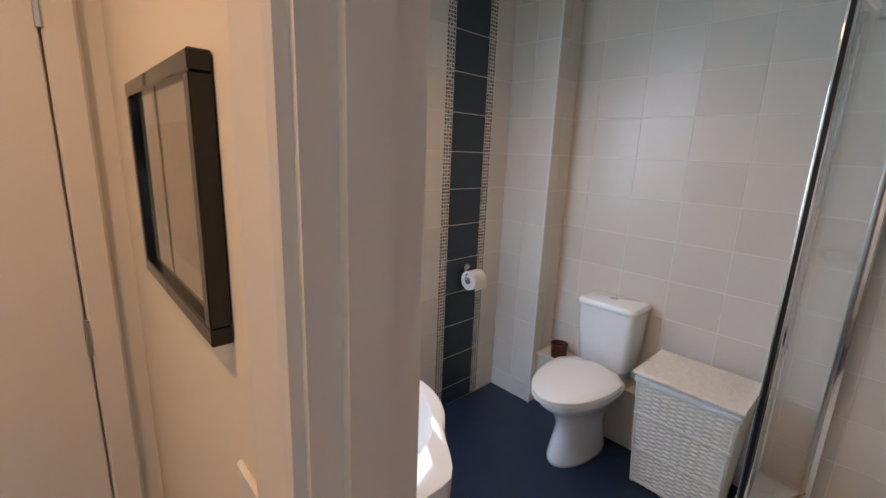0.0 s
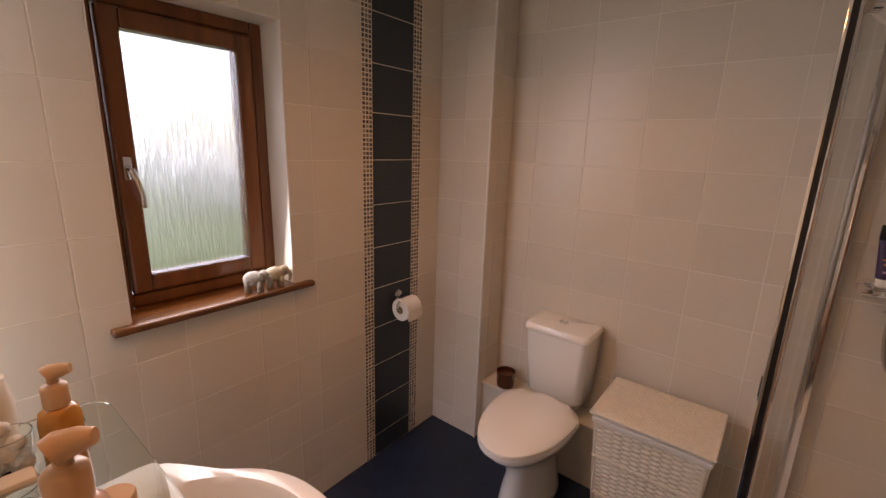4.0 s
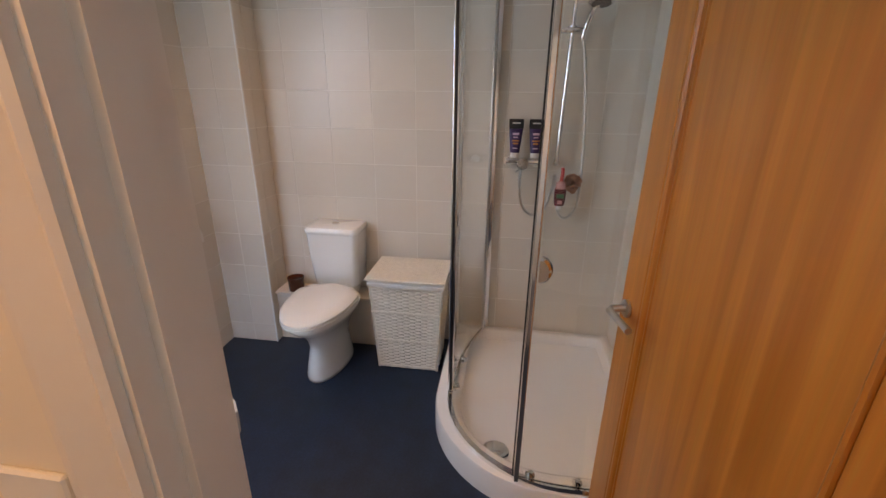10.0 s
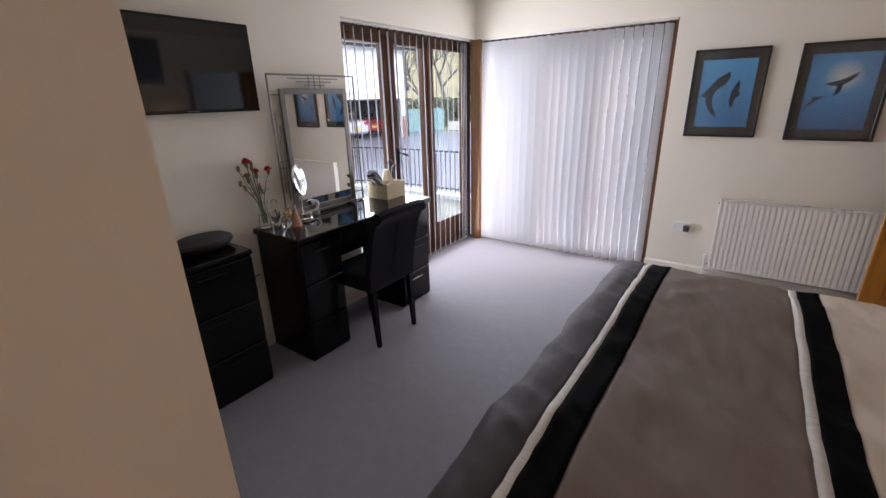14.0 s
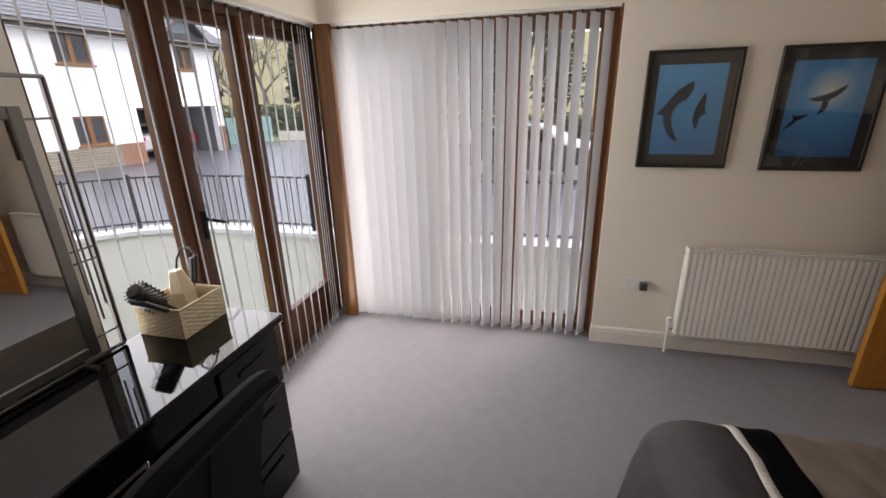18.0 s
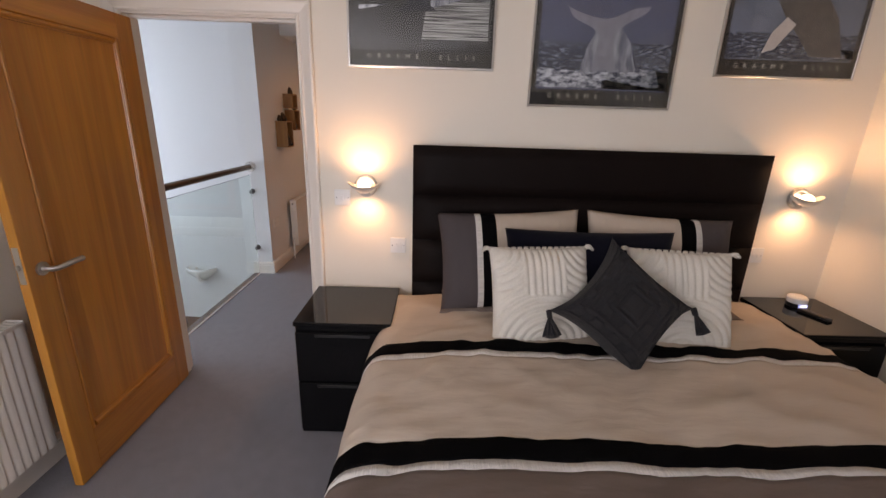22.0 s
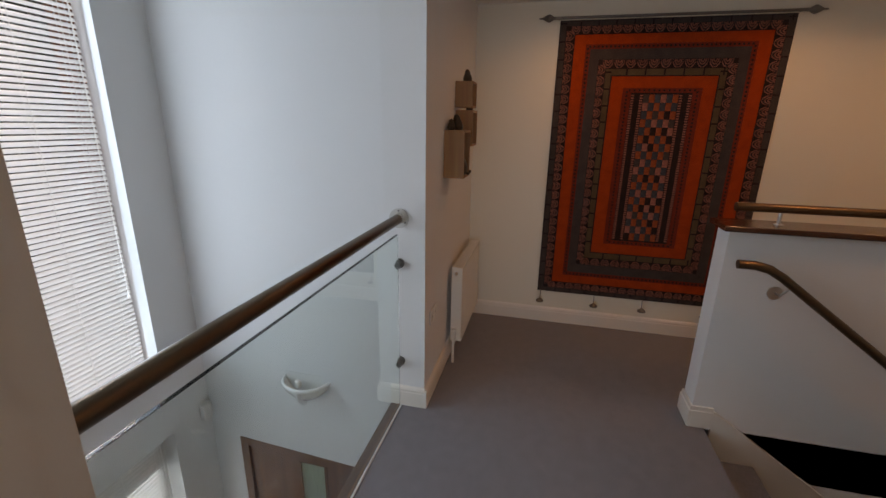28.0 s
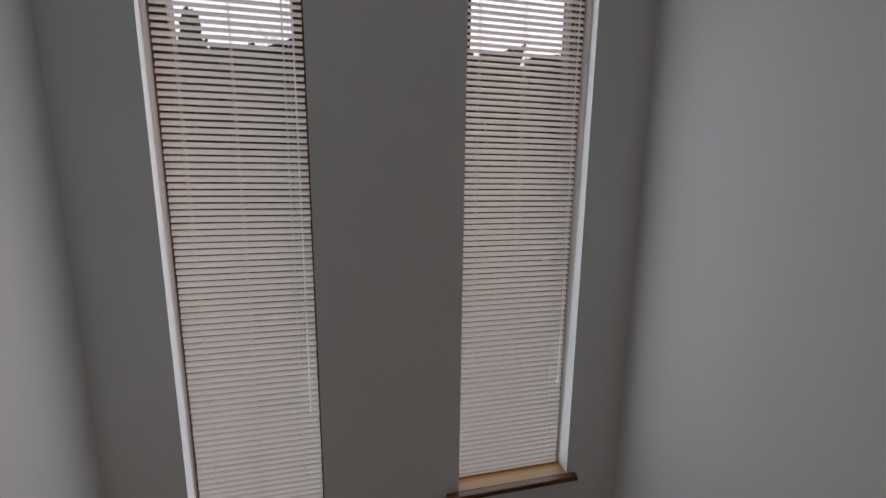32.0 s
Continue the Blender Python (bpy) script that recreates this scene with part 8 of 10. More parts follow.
def uplighter():
    t = thing("wall_uplighter", "white plaster half-bowl uplighter on the stairwell wall", "wall light")
    x, y, z, w = XP - 0.034, -4.985, 0.035, 0.155
    bm = bmesh.new()
    n, m = 20, 7
    def shell(k, dz):
        rows = []
        for j in range(m + 1):
            f = j / m
            r = math.sin(f * math.pi / 2) ** 0.75
            zz = z + dz - 0.15 * (1 - f) ** 1.1
            rows.append([bm.verts.new((x + 0.002 + (0.135 - k) * r * math.sin(math.pi * i / n), y - (w - k) * max(r, 0.02) * math.cos(math.pi * i / n), zz)) for i in range(n + 1)])
        for p, q in zip(rows, rows[1:]):
            for i in range(n):
                bm.faces.new((p[i], p[i + 1], q[i + 1], q[i]))
        return rows[-1]
    o, q = shell(0.0, 0.0), shell(0.012, 0.006)
    for i in range(n):
        bm.faces.new((o[i], o[i + 1], q[i + 1], q[i]))
    part("bowl", bm, CERAMIC, t, "white matt half-bowl", "all")
    part("back_plate", box(x, x + 0.006, y - w + 0.012, y + w - 0.012, z - 0.1, z + 0.03, b=0.002), PLASTIC, t)
    h = part("lamp_holder", lathe(bmesh.new(), [(0.018, 0), (0.018, 0.04), (0.012, 0.045)], 14, (x + 0.06, y - 0.03, z - 0.08)), PLASTIC, t, "", True)
    part("lamp", lathe(bmesh.new(), [(0.012, 0), (0.02, 0.025), (0.016, 0.05), (0.004, 0.058)], 14, (x + 0.06, y - 0.03, z - 0.036)), CERAMIC, h, "unlit white lamp", True)
    part("front_rib", tube(bmesh.new(), [(x + 0.12, y, z - 0.02), (x + 0.105, y, z - 0.08), (x + 0.06, y, z - 0.135)], 0.016, 10), CERAMIC, t, "", True)
uplighter()


def sensor():
    t = thing("alarm_sensor", "small white alarm sensor box on the stairwell wall", "sensor")
    x, z = -3.6, -0.345
    part("body", box(x - 0.035, x + 0.035, YV, YV + 0.045, z - 0.06, z + 0.06, b=0.012, seg=3), PLASTIC, t)
    part("lens", box(x - 0.022, x + 0.022, YV + 0.044, YV + 0.05, z - 0.04, z + 0.005, b=0.003), ACRYLIC, t, "milky lens window")
sensor()


def front_door():
    t = tagged(thing("door_5", "dark brown front door with a small glazed light, in the hall below", "door"), kind="structure")
    x = XP - 0.085
    y0, y1, zt = -5.50, -4.62, -0.6
    part("leaf", slabs((x - 0.045, x, y0, -5.13, ZL, zt), (x - 0.045, x, -4.94, y1, ZL, zt), (x - 0.045, x, -5.13, -4.94, zt - 0.07, zt), (x - 0.045, x, -5.13, -4.94, ZL, ZL + 0.5)), MAHOG, t)
    part("frame", slabs((x - 0.06, x + 0.02, y0 - 0.06, y0 - 0.003, ZL, zt + 0.06), (x - 0.06, x + 0.02, y1 + 0.003, y1 + 0.06, ZL, zt + 0.06), (x - 0.06, x + 0.02, y0 - 0.003, y1 + 0.003, zt + 0.003, zt + 0.06)), MAHOG, t)
    g = part("pane", box(x - 0.028, x - 0.018, -5.13, -4.94, ZL + 0.5, zt - 0.07), OBSCURE, t, "frosted glazed light")
    g.visible_shadow = False
    for u in (-5.135, -4.945):
        part("glazing_bead", box(x, x + 0.008, u - 0.004, u + 0.014, ZL + 0.5, zt - 0.065), MAHOG, t)
    part("handle", tube(bmesh.new(), [(x + 0.002, -4.70, -1.55), (x + 0.045, -4.70, -1.55), (x + 0.05, -4.72, -1.55), (x + 0.05, -4.82, -1.55)], 0.009, 10), STEEL, t, "", True)
front_door()


def box_shelf(x0, x1, z0, z1, d, label):
    t = thing("box_shelf", label, "wall shelf", "wooden box shelves on the wall")
    y, k = YP, 0.012
    part("side_panel", box(x0, x0 + k, y, y + d, z0, z1, b=0.001), BOXWOOD, t)
    part("side_panel", box(x1 - k, x1, y, y + d, z0, z1, b=0.001), BOXWOOD, t)
    part("top_panel", box(x0 + k, x1 - k, y, y + d, z1 - k, z1, b=0.001), BOXWOOD, t)
    part("bottom_panel", box(x0 + k, x1 - k, y, y + d, z0, z0 + k, b=0.001), BOXWOOD, t)
    part("back_panel", box(x0 + k, x1 - k, y, y + 0.005, z0 + k, z1 - k), BOXWOOD, t)


def figurine(x, y, z, h, lean, label, tail=False):
    """A small seated shape: base, body, rounded head."""
    bm = bmesh.new()
    prof = [(0.26, 0), (0.32, 0.07), (0.33, 0.28), (0.28, 0.5), (0.21, 0.66), (0.19, 0.78), (0.13, 0.91), (0.03, 1.0)]
    rows = []
    for r, f in prof:
        rows.append(ring(bm, (x + lean * h * f * f + 0.0, y - 0.1 * lean * h * f, z + h * f), (1, 0, 0), (0, 1, 0), r * h * 1.35, 10, r * h * 1.15))
    for a, b in zip(rows, rows[1:]):
        skin(bm, a, b)
    bm.faces.new(rows[0][::-1]), bm.faces.new(rows[-1])
    tube(bm, [(x + 0.22 * h, y + 0.1 * h, z + 0.3 * h), (x + 0.36 * h, y + 0.2 * h, z + 0.14 * h), (x + 0.3 * h, y + 0.26 * h, z + 0.02)], 0.05 * h, 6)
    if tail:
        tube(bm, [(x, y + 0.2 * h, z + 0.12 * h), (x, y + 0.42 * h, z + 0.05 * h), (x + 0.02, y + 0.5 * h, z + 0.16 * h)], 0.05 * h, 6)
    tagged(part("figurine", bm, FIGURE, None, smooth=True), label, "figurine", "small dark figurines")
box_shelf(-4.115, -3.935, 1.238, 1.497, 0.115, "tall open honey-coloured wooden box shelf on the wall")
box_shelf(-4.40, -4.235, 1.40, 1.61, 0.105, "middle open wooden box shelf on the wall")
box_shelf(-4.345, -4.20, 1.624, 1.77, 0.105, "small upper open wooden box shelf on the wall")
figurine(-4.02, YP + 0.06, 1.25, 0.16, 0.1, "dark bronze figurine sitting in a box shelf", True)
figurine(-4.03, YP + 0.055, 1.497, 0.085, 0.3, "dark figurine sitting on a wooden box shelf")
figurine(-3.975, YP + 0.03, 1.497, 0.06, 0.0, "tiny brown figurine on a wooden box shelf")
figurine(-4.27, YP + 0.06, 1.77, 0.07, 0.2, "dark owl-like figurine on the upper box shelf")
figurine(-4.32, YP + 0.05, 1.412, 0.11, 0.1, "dark figurine inside the middle box shelf")
figurine(-4.37, YP + 0.06, 1.61, 0.06, 0.3, "small dark figurine on the middle box shelf")
figurine(-4.27, YP + 0.05, 1.636, 0.08, 0.1, "dark figurine inside the upper box shelf")
radiator("radiator", "white panel radiator on the landing wall", pose(-4.10, YP + 0.0, 0.14, 0, 0, 0) @ pose(-0.68, 0, 0), 0.68, 0.52)


def double_switch():
    t = thing("wall_socket", "white plastic double socket on the landing wall", "socket")
    x, z = -3.735, 0.50
    part("plate", box(x - 0.073, x + 0.073, YP, YP + 0.009, z - 0.043, z + 0.043, b=0.004, seg=2), PLASTIC, t)
    for u in (-0.035, 0.035):
        part("rocker", box(x + u - 0.008, x + u + 0.008, YP + 0.009, YP + 0.012, z + 0.008, z + 0.03, b=0.001), PLASTIC, t)
        part("pin_hole", slabs((x + u - 0.003, x + u + 0.003, YP + 0.0085, YP + 0.0095, z - 0.008, z + 0.002), (x + u - 0.013, x + u - 0.007, YP + 0.0085, YP + 0.0095, z - 0.026, z - 0.022), (x + u + 0.007, x + u + 0.013, YP + 0.0085, YP + 0.0095, z - 0.026, z - 0.022)), DARK, t)
double_switch()

# hanging rug
RUG_Y0, RUG_Y1, RUG_Z0, RUG_Z1 = -3.665, -2.275, 0.262, 2.208
def cloth(name, col):
    return mat(name, col, 0.95, var=0.35, scale=16, fine=0.5, bump=0.6, bscale=260, spec=0.1, sheen=0.2)
C_DARK, C_ORANGE, C_RED = cloth("rug_black_brown", (0.03, 0.016, 0.016)), cloth("rug_orange", (0.42, 0.05, 0.009)), cloth("rug_brick_red", (0.2, 0.028, 0.016))
C_GREY, C_BROWN, C_PINK, C_OLIVE = cloth("rug_slate_grey", (0.065, 0.052, 0.05)), cloth("rug_greyed_brown", (0.11, 0.075, 0.045)), cloth("rug_faded_pink", (0.34, 0.13, 0.1)), cloth("rug_dull_blue", (0.055, 0.06, 0.075))


def rug():
    t = thing("wall_rug", "hand-woven orange, red and grey patterned rug hanging on the wall", "rug")
    X = XR + 0.012
    part("backing", box(X - 0.006, X, RUG_Y0, RUG_Y1, RUG_Z0, RUG_Z1, b=0.001), C_DARK, t)
    def frame_(name, s0, s1, t0, t1, material, k, label=""):
        """A rectangular band; s are side insets, t end insets."""
        x1 = X + 0.0006 * k
        for q in ((RUG_Y0 + s0, RUG_Y0 + s1, RUG_Z0 + t0, RUG_Z1 - t0), (RUG_Y1 - s1, RUG_Y1 - s0, RUG_Z0 + t0, RUG_Z1 - t0), (RUG_Y0 + s1, RUG_Y1 - s1, RUG_Z0 + t0, RUG_Z0 + t1), (RUG_Y0 + s1, RUG_Y1 - s1, RUG_Z1 - t1, RUG_Z1 - t0)):
            part(name, box(X - 0.003, x1, q[0], q[1], q[2], q[3]), material, t, label)
    frame_("band", 0.004, 0.043, 0.004, 0.035, C_GREY, 1, "grey outer band")
    frame_("band", 0.105, 0.18, 0.09, 0.15, C_ORANGE, 2, "bright orange band")
    frame_("band", 0.18, 0.212, 0.15, 0.18, C_RED, 1, "dull red band")
    frame_("band", 0.212, 0.272, 0.18, 0.245, C_GREY, 2, "slate grey band")
    frame_("band", 0.326, 0.362, 0.305, 0.345, C_BROWN, 2, "greyed brown band")
    frame_("band", 0.37, 0.45, 0.352, 0.425, C_ORANGE, 2, "bright orange inner band")
    frame_("band", 0.45, 0.505, 0.425, 0.455, C_RED, 1, "dull red inner band")
    def runs(s, e, n_side, n_end, fn):
        """Calls fn(u, v, along) along the four sides of a band's middle line."""
        ys, zs = (RUG_Y0 + s, RUG_Y1 - s), (RUG_Z0 + e, RUG_Z1 - e)
        for i in range(n_side):
            z = zs[0] + (zs[1] - zs[0]) * (i + 0.5) / n_side
            fn(ys[0], z, 0, (zs[1] - zs[0]) / n_side)
            fn(ys[1], z, 1, (zs[1] - zs[0]) / n_side)
        for i in range(n_end):
            y = ys[0] + (ys[1] - ys[0]) * (i + 0.5) / n_end
            fn(y, zs[0], 2, (ys[1] - ys[0]) / n_end)
            fn(y, zs[1], 3, (ys[1] - ys[0]) / n_end)
    # cross bars that cut the outer and inner bands into blocks
    for s, e, hw, he, ns, ne in ((0.024, 0.02, 0.022, 0.018, 17, 12), (0.344, 0.325, 0.02, 0.022, 12, 6)):
        bm = bmesh.new()
        def bar(y, z, side, p):
            w = 0.005
            if side < 2:
                bx(bm, X - 0.002, X + 0.002, y - hw, y + hw, z + p / 2 - w, z + p / 2 + w)
            else:
                bx(bm, X - 0.002, X + 0.002, y + p / 2 - w, y + p / 2 + w, z - he, z + he)
        runs(s, e, ns, ne, bar)
        part("woven_bar", bm, C_DARK, t)["kind"] = "stuff"
    # rows of arcs, and the zigzag line between them
    for s, e, hw, he, ns, ne in ((0.074, 0.062, 0.027, 0.024, 27, 19), (0.299, 0.275, 0.024, 0.026, 20, 11)):
        arcs, zig = bmesh.new(), bmesh.new()
        def fan(y, z, side, p):
            sgn = 1 if side in (0, 2) else -1
            h = hw if side < 2 else he
            for j, r in enumerate((0.95, 0.62, 0.3)):
                pts = []
                for k in range(7):
                    a = math.pi * k / 6
                    c, q = math.cos(a) * p * 0.46 * r, -h + 2 * h * r * math.sin(a)
                    pts.append((X + 0.001, y + sgn * q, z + c) if side < 2 else (X + 0.001, y + c, z + sgn * q))
                tube(arcs, pts, 0.0036, 4)
            u = 0.5 * p
            zz = [(-u, h), (0, -h), (u, h)]
            tube(zig, [(X + 0.0016, y - sgn * b, z + a) if side < 2 else (X + 0.0016, y + a, z - sgn * b) for a, b in zz], 0.0042, 4)
        runs(s, e, ns, ne, fan)
        part("arc_pattern", arcs, C_PINK, t, "faded pink arcs")["kind"] = "stuff"
        part("zigzag_line", zig, C_DARK, t)["kind"] = "stuff"
    # small dots along the red bands
    for s, e, ns, ne in ((0.196, 0.165, 60, 38), (0.478, 0.44, 44, 14)):
        bm = bmesh.new()
        runs(s, e, ns, ne, lambda y, z, side, p: bx(bm, X, X + 0.0014, y - 0.006, y + 0.006, z - 0.006, z + 0.006))
        part("woven_dot", bm, C_DARK, t)["kind"] = "stuff"
    # centre: dashed stripes and the checker of patches
    ym = (RUG_Y0 + RUG_Y1) / 2
    z0, z1 = RUG_Z0 + 0.465, RUG_Z1 - 0.465
    for sgn in (-1, 1):
        for a in (0.178, 0.122):
            bm = bmesh.new()
            n = 62
            for i in range(n):
                z = z0 + (z1 - z0) * (i + 0.5) / n
                bx(bm, X, X + 0.0016, ym + sgn * a - 0.009, ym + sgn * a + 0.009, z - 0.0045, z + 0.0045)
            part("dashed_stripe", bm, C_PINK, t, "stripe of pale dashes")["kind"] = "stuff"
    rr = random.Random(5)
    cols, rows_ = 6, 19
    w, h = 0.218 / cols, (z1 - z0) / rows_
    me = {}
    for m_ in (C_ORANGE, C_PINK, C_OLIVE, C_DARK, C_GREY):
        bm = box(-0.002, 0.0018, -w / 2 + 0.001, w / 2 - 0.001, -h / 2 + 0.001, h / 2 - 0.001)
        me[m_.name] = bpy.data.meshes.new("patch")
        bm.to_mesh(me[m_.name]), bm.free()
        me[m_.name].materials.append(m_)
    CH_ = cloth("rug_soft_orange", (0.34, 0.075, 0.03))
    me["rug_orange"].materials.clear(), me["rug_orange"].materials.append(CH_)
    for i in range(cols):
        for j in range(rows_):
            m_ = (C_ORANGE if rr.random() < 0.7 else C_PINK) if (i + j) % 2 else rr.choice((C_OLIVE, C_OLIVE, C_DARK, C_GREY))
            ob = new("patch", me[m_.name])
            ob.parent = t
            ob.location = (X, ym - 0.109 + w * (i + 0.5), z0 + h * (j + 0.5))
rug()


def rug_rod():
    t = thing("curtain_pole", "dark metal pole with scrolled finials holding the rug", "pole")
    z, x = RUG_Z1 + 0.012, XR + 0.03
    part("pole", rod((x, RUG_Y0 - 0.03, z), (x, RUG_Y1 + 0.03, z), 0.009, 12), PEWTER, t, "", True)
    for y, s in ((RUG_Y0 - 0.03, -1), (RUG_Y1 + 0.03, 1)):
        f = part("finial", lathe(bmesh.new(), [(0.006, 0), (0.012, 0.006), (0.008, 0.012), (0.02, 0.03), (0.026, 0.045), (0.02, 0.062), (0.006, 0.085), (0.004, 0.11)], 16), PEWTER, t, "pointed cage finial", True, pose(x, y, z, 90 * -s, 0, 0))
        part("bracket", rod((XR, y + s * -0.02, z), (x, y + s * -0.02, z), 0.006, 8), PEWTER, t)
    for i, y in enumerate((-3.64, -3.23, -2.88, -2.45)):
        w = thing("rug_weight", "small dark metal clip weight hanging below the rug", "clip", "weights under the rug")
        part("cord", rod((XR + 0.016, y, 0.19), (XR + 0.012, y, RUG_Z0 + 0.006), 0.003, 6), PEWTER, w)
        part("bob", lathe(bmesh.new(), [(0.004, 0.03), (0.012, 0.022), (0.03, 0.008), (0.03, 0.0), (0.012, -0.008)], 14, (XR + 0.032, y, 0.178)), PEWTER, w, "", True)
rug_rod()


def half_wall():
    x0, x1, y0 = -3.93, -3.79, -2.82
    setting("wall_stair_half", slabs((x0, x1, y0, -0.8, -2.6, 1.075)), LPAINT, "white half wall beside the stairs", "wall")
    tagged(part("wall_coping", box(x0 - 0.035, x1 + 0.035, y0 - 0.035, -0.8, 1.075, 1.103, b=0.008, seg=2), COPING), "dark brown timber coping on the half wall", "trim", kind="structure")
    t = thing("coping_rail", "brushed steel rail on short posts along the half wall", "handrail")
    part("rail", rod((-3.86, y0 + 0.03, 1.18), (-3.86, -0.82, 1.18), 0.021, 16), BRONZE, t, "", True)
    for y in (y0 + 0.22, y0 + 1.1, y0 + 1.9):
        part("post", rod((-3.86, y, 1.103), (-3.86, y, 1.17), 0.008, 10), STEEL, t, "", True)
        part("foot", disc((-3.86, y, 1.103), (0, 0, 1), 0.02, 0.004, 16), STEEL, t, "", True)
    t = thing("stair_handrail", "brown-bronze metal handrail curving down beside the stairs", "handrail")
    part("rail", tube(bmesh.new(), [(x1 + 0.075, y0 + 0.03, 0.938), (x1 + 0.075, y0 + 0.1, 0.938), (x1 + 0.075, y0 + 0.16, 0.925), (x1 + 0.075, y0 + 0.22, 0.89), (x1 + 0.075, y0 + 0.3, 0.83), (x1 + 0.075, y0 + 1.2, 0.16), (x1 + 0.075, -0.85, -0.44)], 0.021, 14), BRONZE, t, "", True)
    for y, z in ((y0 + 0.24, 0.79), (y0 + 1.3, 0.0)):
        f = part("wall_flange", disc((x1, y, z), (1, 0, 0), 0.033, 0.005, 20), STEEL, t, "", True)
        part("bracket", tube(bmesh.new(), [(x1 + 0.004, y, z), (x1 + 0.05, y, z + 0.005), (x1 + 0.075, y + 0.02, z + 0.05)], 0.006, 8), STEEL, f, "", True)
    # skirting round the end and down the flight
    bm = bmesh.new()
    for k, h in ((0.016, 0.1), (0.011, 0.125)):
        bx(bm, x0 - k, x1 + k, y0 - k, y0, 0, h, b=0.002)
        bx(bm, x0 - k, x0, y0, -0.8, 0, h, b=0.002)
        bx(bm, x1, x1 + k, y0, y0 + 0.1, 0, h, b=0.002)
    setting("baseboard_half_wall", bm, GLOSS, "white moulded skirting round the half wall", "skirting")
    bm = bmesh.new()
    v = [bm.verts.new(p) for p in ((x1 + 0.001, y0 + 0.1, 0.11), (x1 + 0.001, -0.82, -1.22), (x1 + 0.001, -0.82, -1.55), (x1 + 0.001, y0 + 0.1, -0.2))]
    f = bm.faces.new(v)
    r = bmesh.ops.extrude_face_region(bm, geom=[f])
    bmesh.ops.translate(bm, vec=(0.015, 0, 0), verts=[q for q in r["geom"] if isinstance(q, bmesh.types.BMVert)])
    setting("trim_stair_string", bm, GLOSS, "white painted string board of the stairs", "skirting")
    st = tagged(thing("stairs", "carpeted stairs going down from the landing", "stairs"), kind="structure")
    for i in range(8):
        part("step", box(x1 + 0.016, -2.9, -2.75 + 0.24 * i, min(-0.8, -2.75 + 0.24 * i + 0.27), -2.55, -0.18 * (i + 1), b=0.012, seg=2), CARPET, st)
    setting("wall_stair_side", slabs((-2.9, -2.78, -2.75, -0.8, ZL, 0.0)), LPAINT, "white wall on the far side of the stairs", "wall")
half_wall()


def ceiling_downlight(x, y, z, watts, colour, label):
    t = thing("downlight", label, "downlight", "recessed ceiling downlights")
    bm = bmesh.new()
    a, b, c = ring(bm, (x, y, z - 0.0005), (1, 0, 0), (0, 1, 0), 0.042, 28), ring(bm, (x, y, z - 0.006), (1, 0, 0), (0, 1, 0), 0.039, 28), ring(bm, (x, y, z - 0.003), (1, 0, 0), (0, 1, 0), 0.027, 28)
    skin(bm, a, b), skin(bm, b, c)
    part("bezel", bm, PLASTIC, t, "white bezel", True)
    part("lamp", disc((x, y, z - 0.0005), (0, 0, -1), 0.027, 0.002, 24), glow("downlight_face", (1.0, 0.86, 0.68), 18), t, "lit lamp face")
    spot("downlight_lamp", (x, y, z - 0.02), (x, y, 0), watts, colour, 165, 0.05)
ceiling_downlight(-4.43, -3.485, 2.33, 8, LED, "lit recessed ceiling downlight before the rug")


def smoke_alarm():
    t = thing("smoke_alarm", "round white smoke alarm on the hall ceiling", "smoke alarm")
    part("base", lathe(bmesh.new(), [(0.05, 0), (0.052, -0.008), (0.05, -0.014)], 28, (-4.42, -3.0, 2.329)), PLASTIC, t, "", True)
    part("cover", lathe(bmesh.new(), [(0.044, 0), (0.043, -0.02), (0.03, -0.03), (0.01, -0.032)], 28, (-4.42, -3.0, 2.316)), PLASTIC, t, "", True)
smoke_alarm()


# ---- outside: light well, railing, driveway, neighbouring house, hedges, trees ----
RENDER_ = mat("cream_render", (0.62, 0.6, 0.52), 0.85, var=0.08, scale=1.2, fine=0.1, bump=0.3, bscale=60)
WHITEWALL = mat("white_render", (0.8, 0.8, 0.78), 0.85, var=0.04, scale=0.8, bump=0.2, bscale=50)
COPESTONE = mat("pale_coping_stone", (0.6, 0.6, 0.58), 0.6, var=0.12, scale=5, fine=0.15, bump=0.2, bscale=90)
ASPHALT = mat("wet_asphalt", (0.085, 0.095, 0.115), 0.3, var=0.3, scale=0.35, fine=0.3, bump=0.4, bscale=60)
FIELD = mat("winter_field", (0.2, 0.17, 0.07), 0.95, var=0.45, scale=0.12, fine=0.3, bscale=6)
GRASS = mat("damp_grass", (0.07, 0.1, 0.035), 0.9, var=0.3, scale=0.6, fine=0.4, bump=0.8, bscale=40)
SLATE = mat("roof_slate", (0.07, 0.075, 0.085), 0.35, var=0.2, scale=1.5, fine=0.2, bump=0.2, bscale=40, island=0.2)
IRON = mat("black_railing_iron", (0.012, 0.012, 0.013), 0.45, var=0.1)
BRICK = mat("red_brick", (0.3, 0.13, 0.075), 0.85, var=0.15, scale=4, fine=0.25, bscale=40, bump=0.3, island=0.25)
LEAF = mat("hedge_leaf", (0.1, 0.12, 0.05), 0.6, var=0.5, scale=2.5)
CONIFER = mat("conifer_leaf", (0.045, 0.06, 0.04), 0.7, var=0.4, scale=1.5)
BARK = mat("bare_bark", (0.09, 0.07, 0.055), 0.9, var=0.3, scale=8, bump=0.5, bscale=40)
TEAL = mat("teal_fence_paint", (0.16, 0.38, 0.36), 0.6, var=0.12, scale=3)
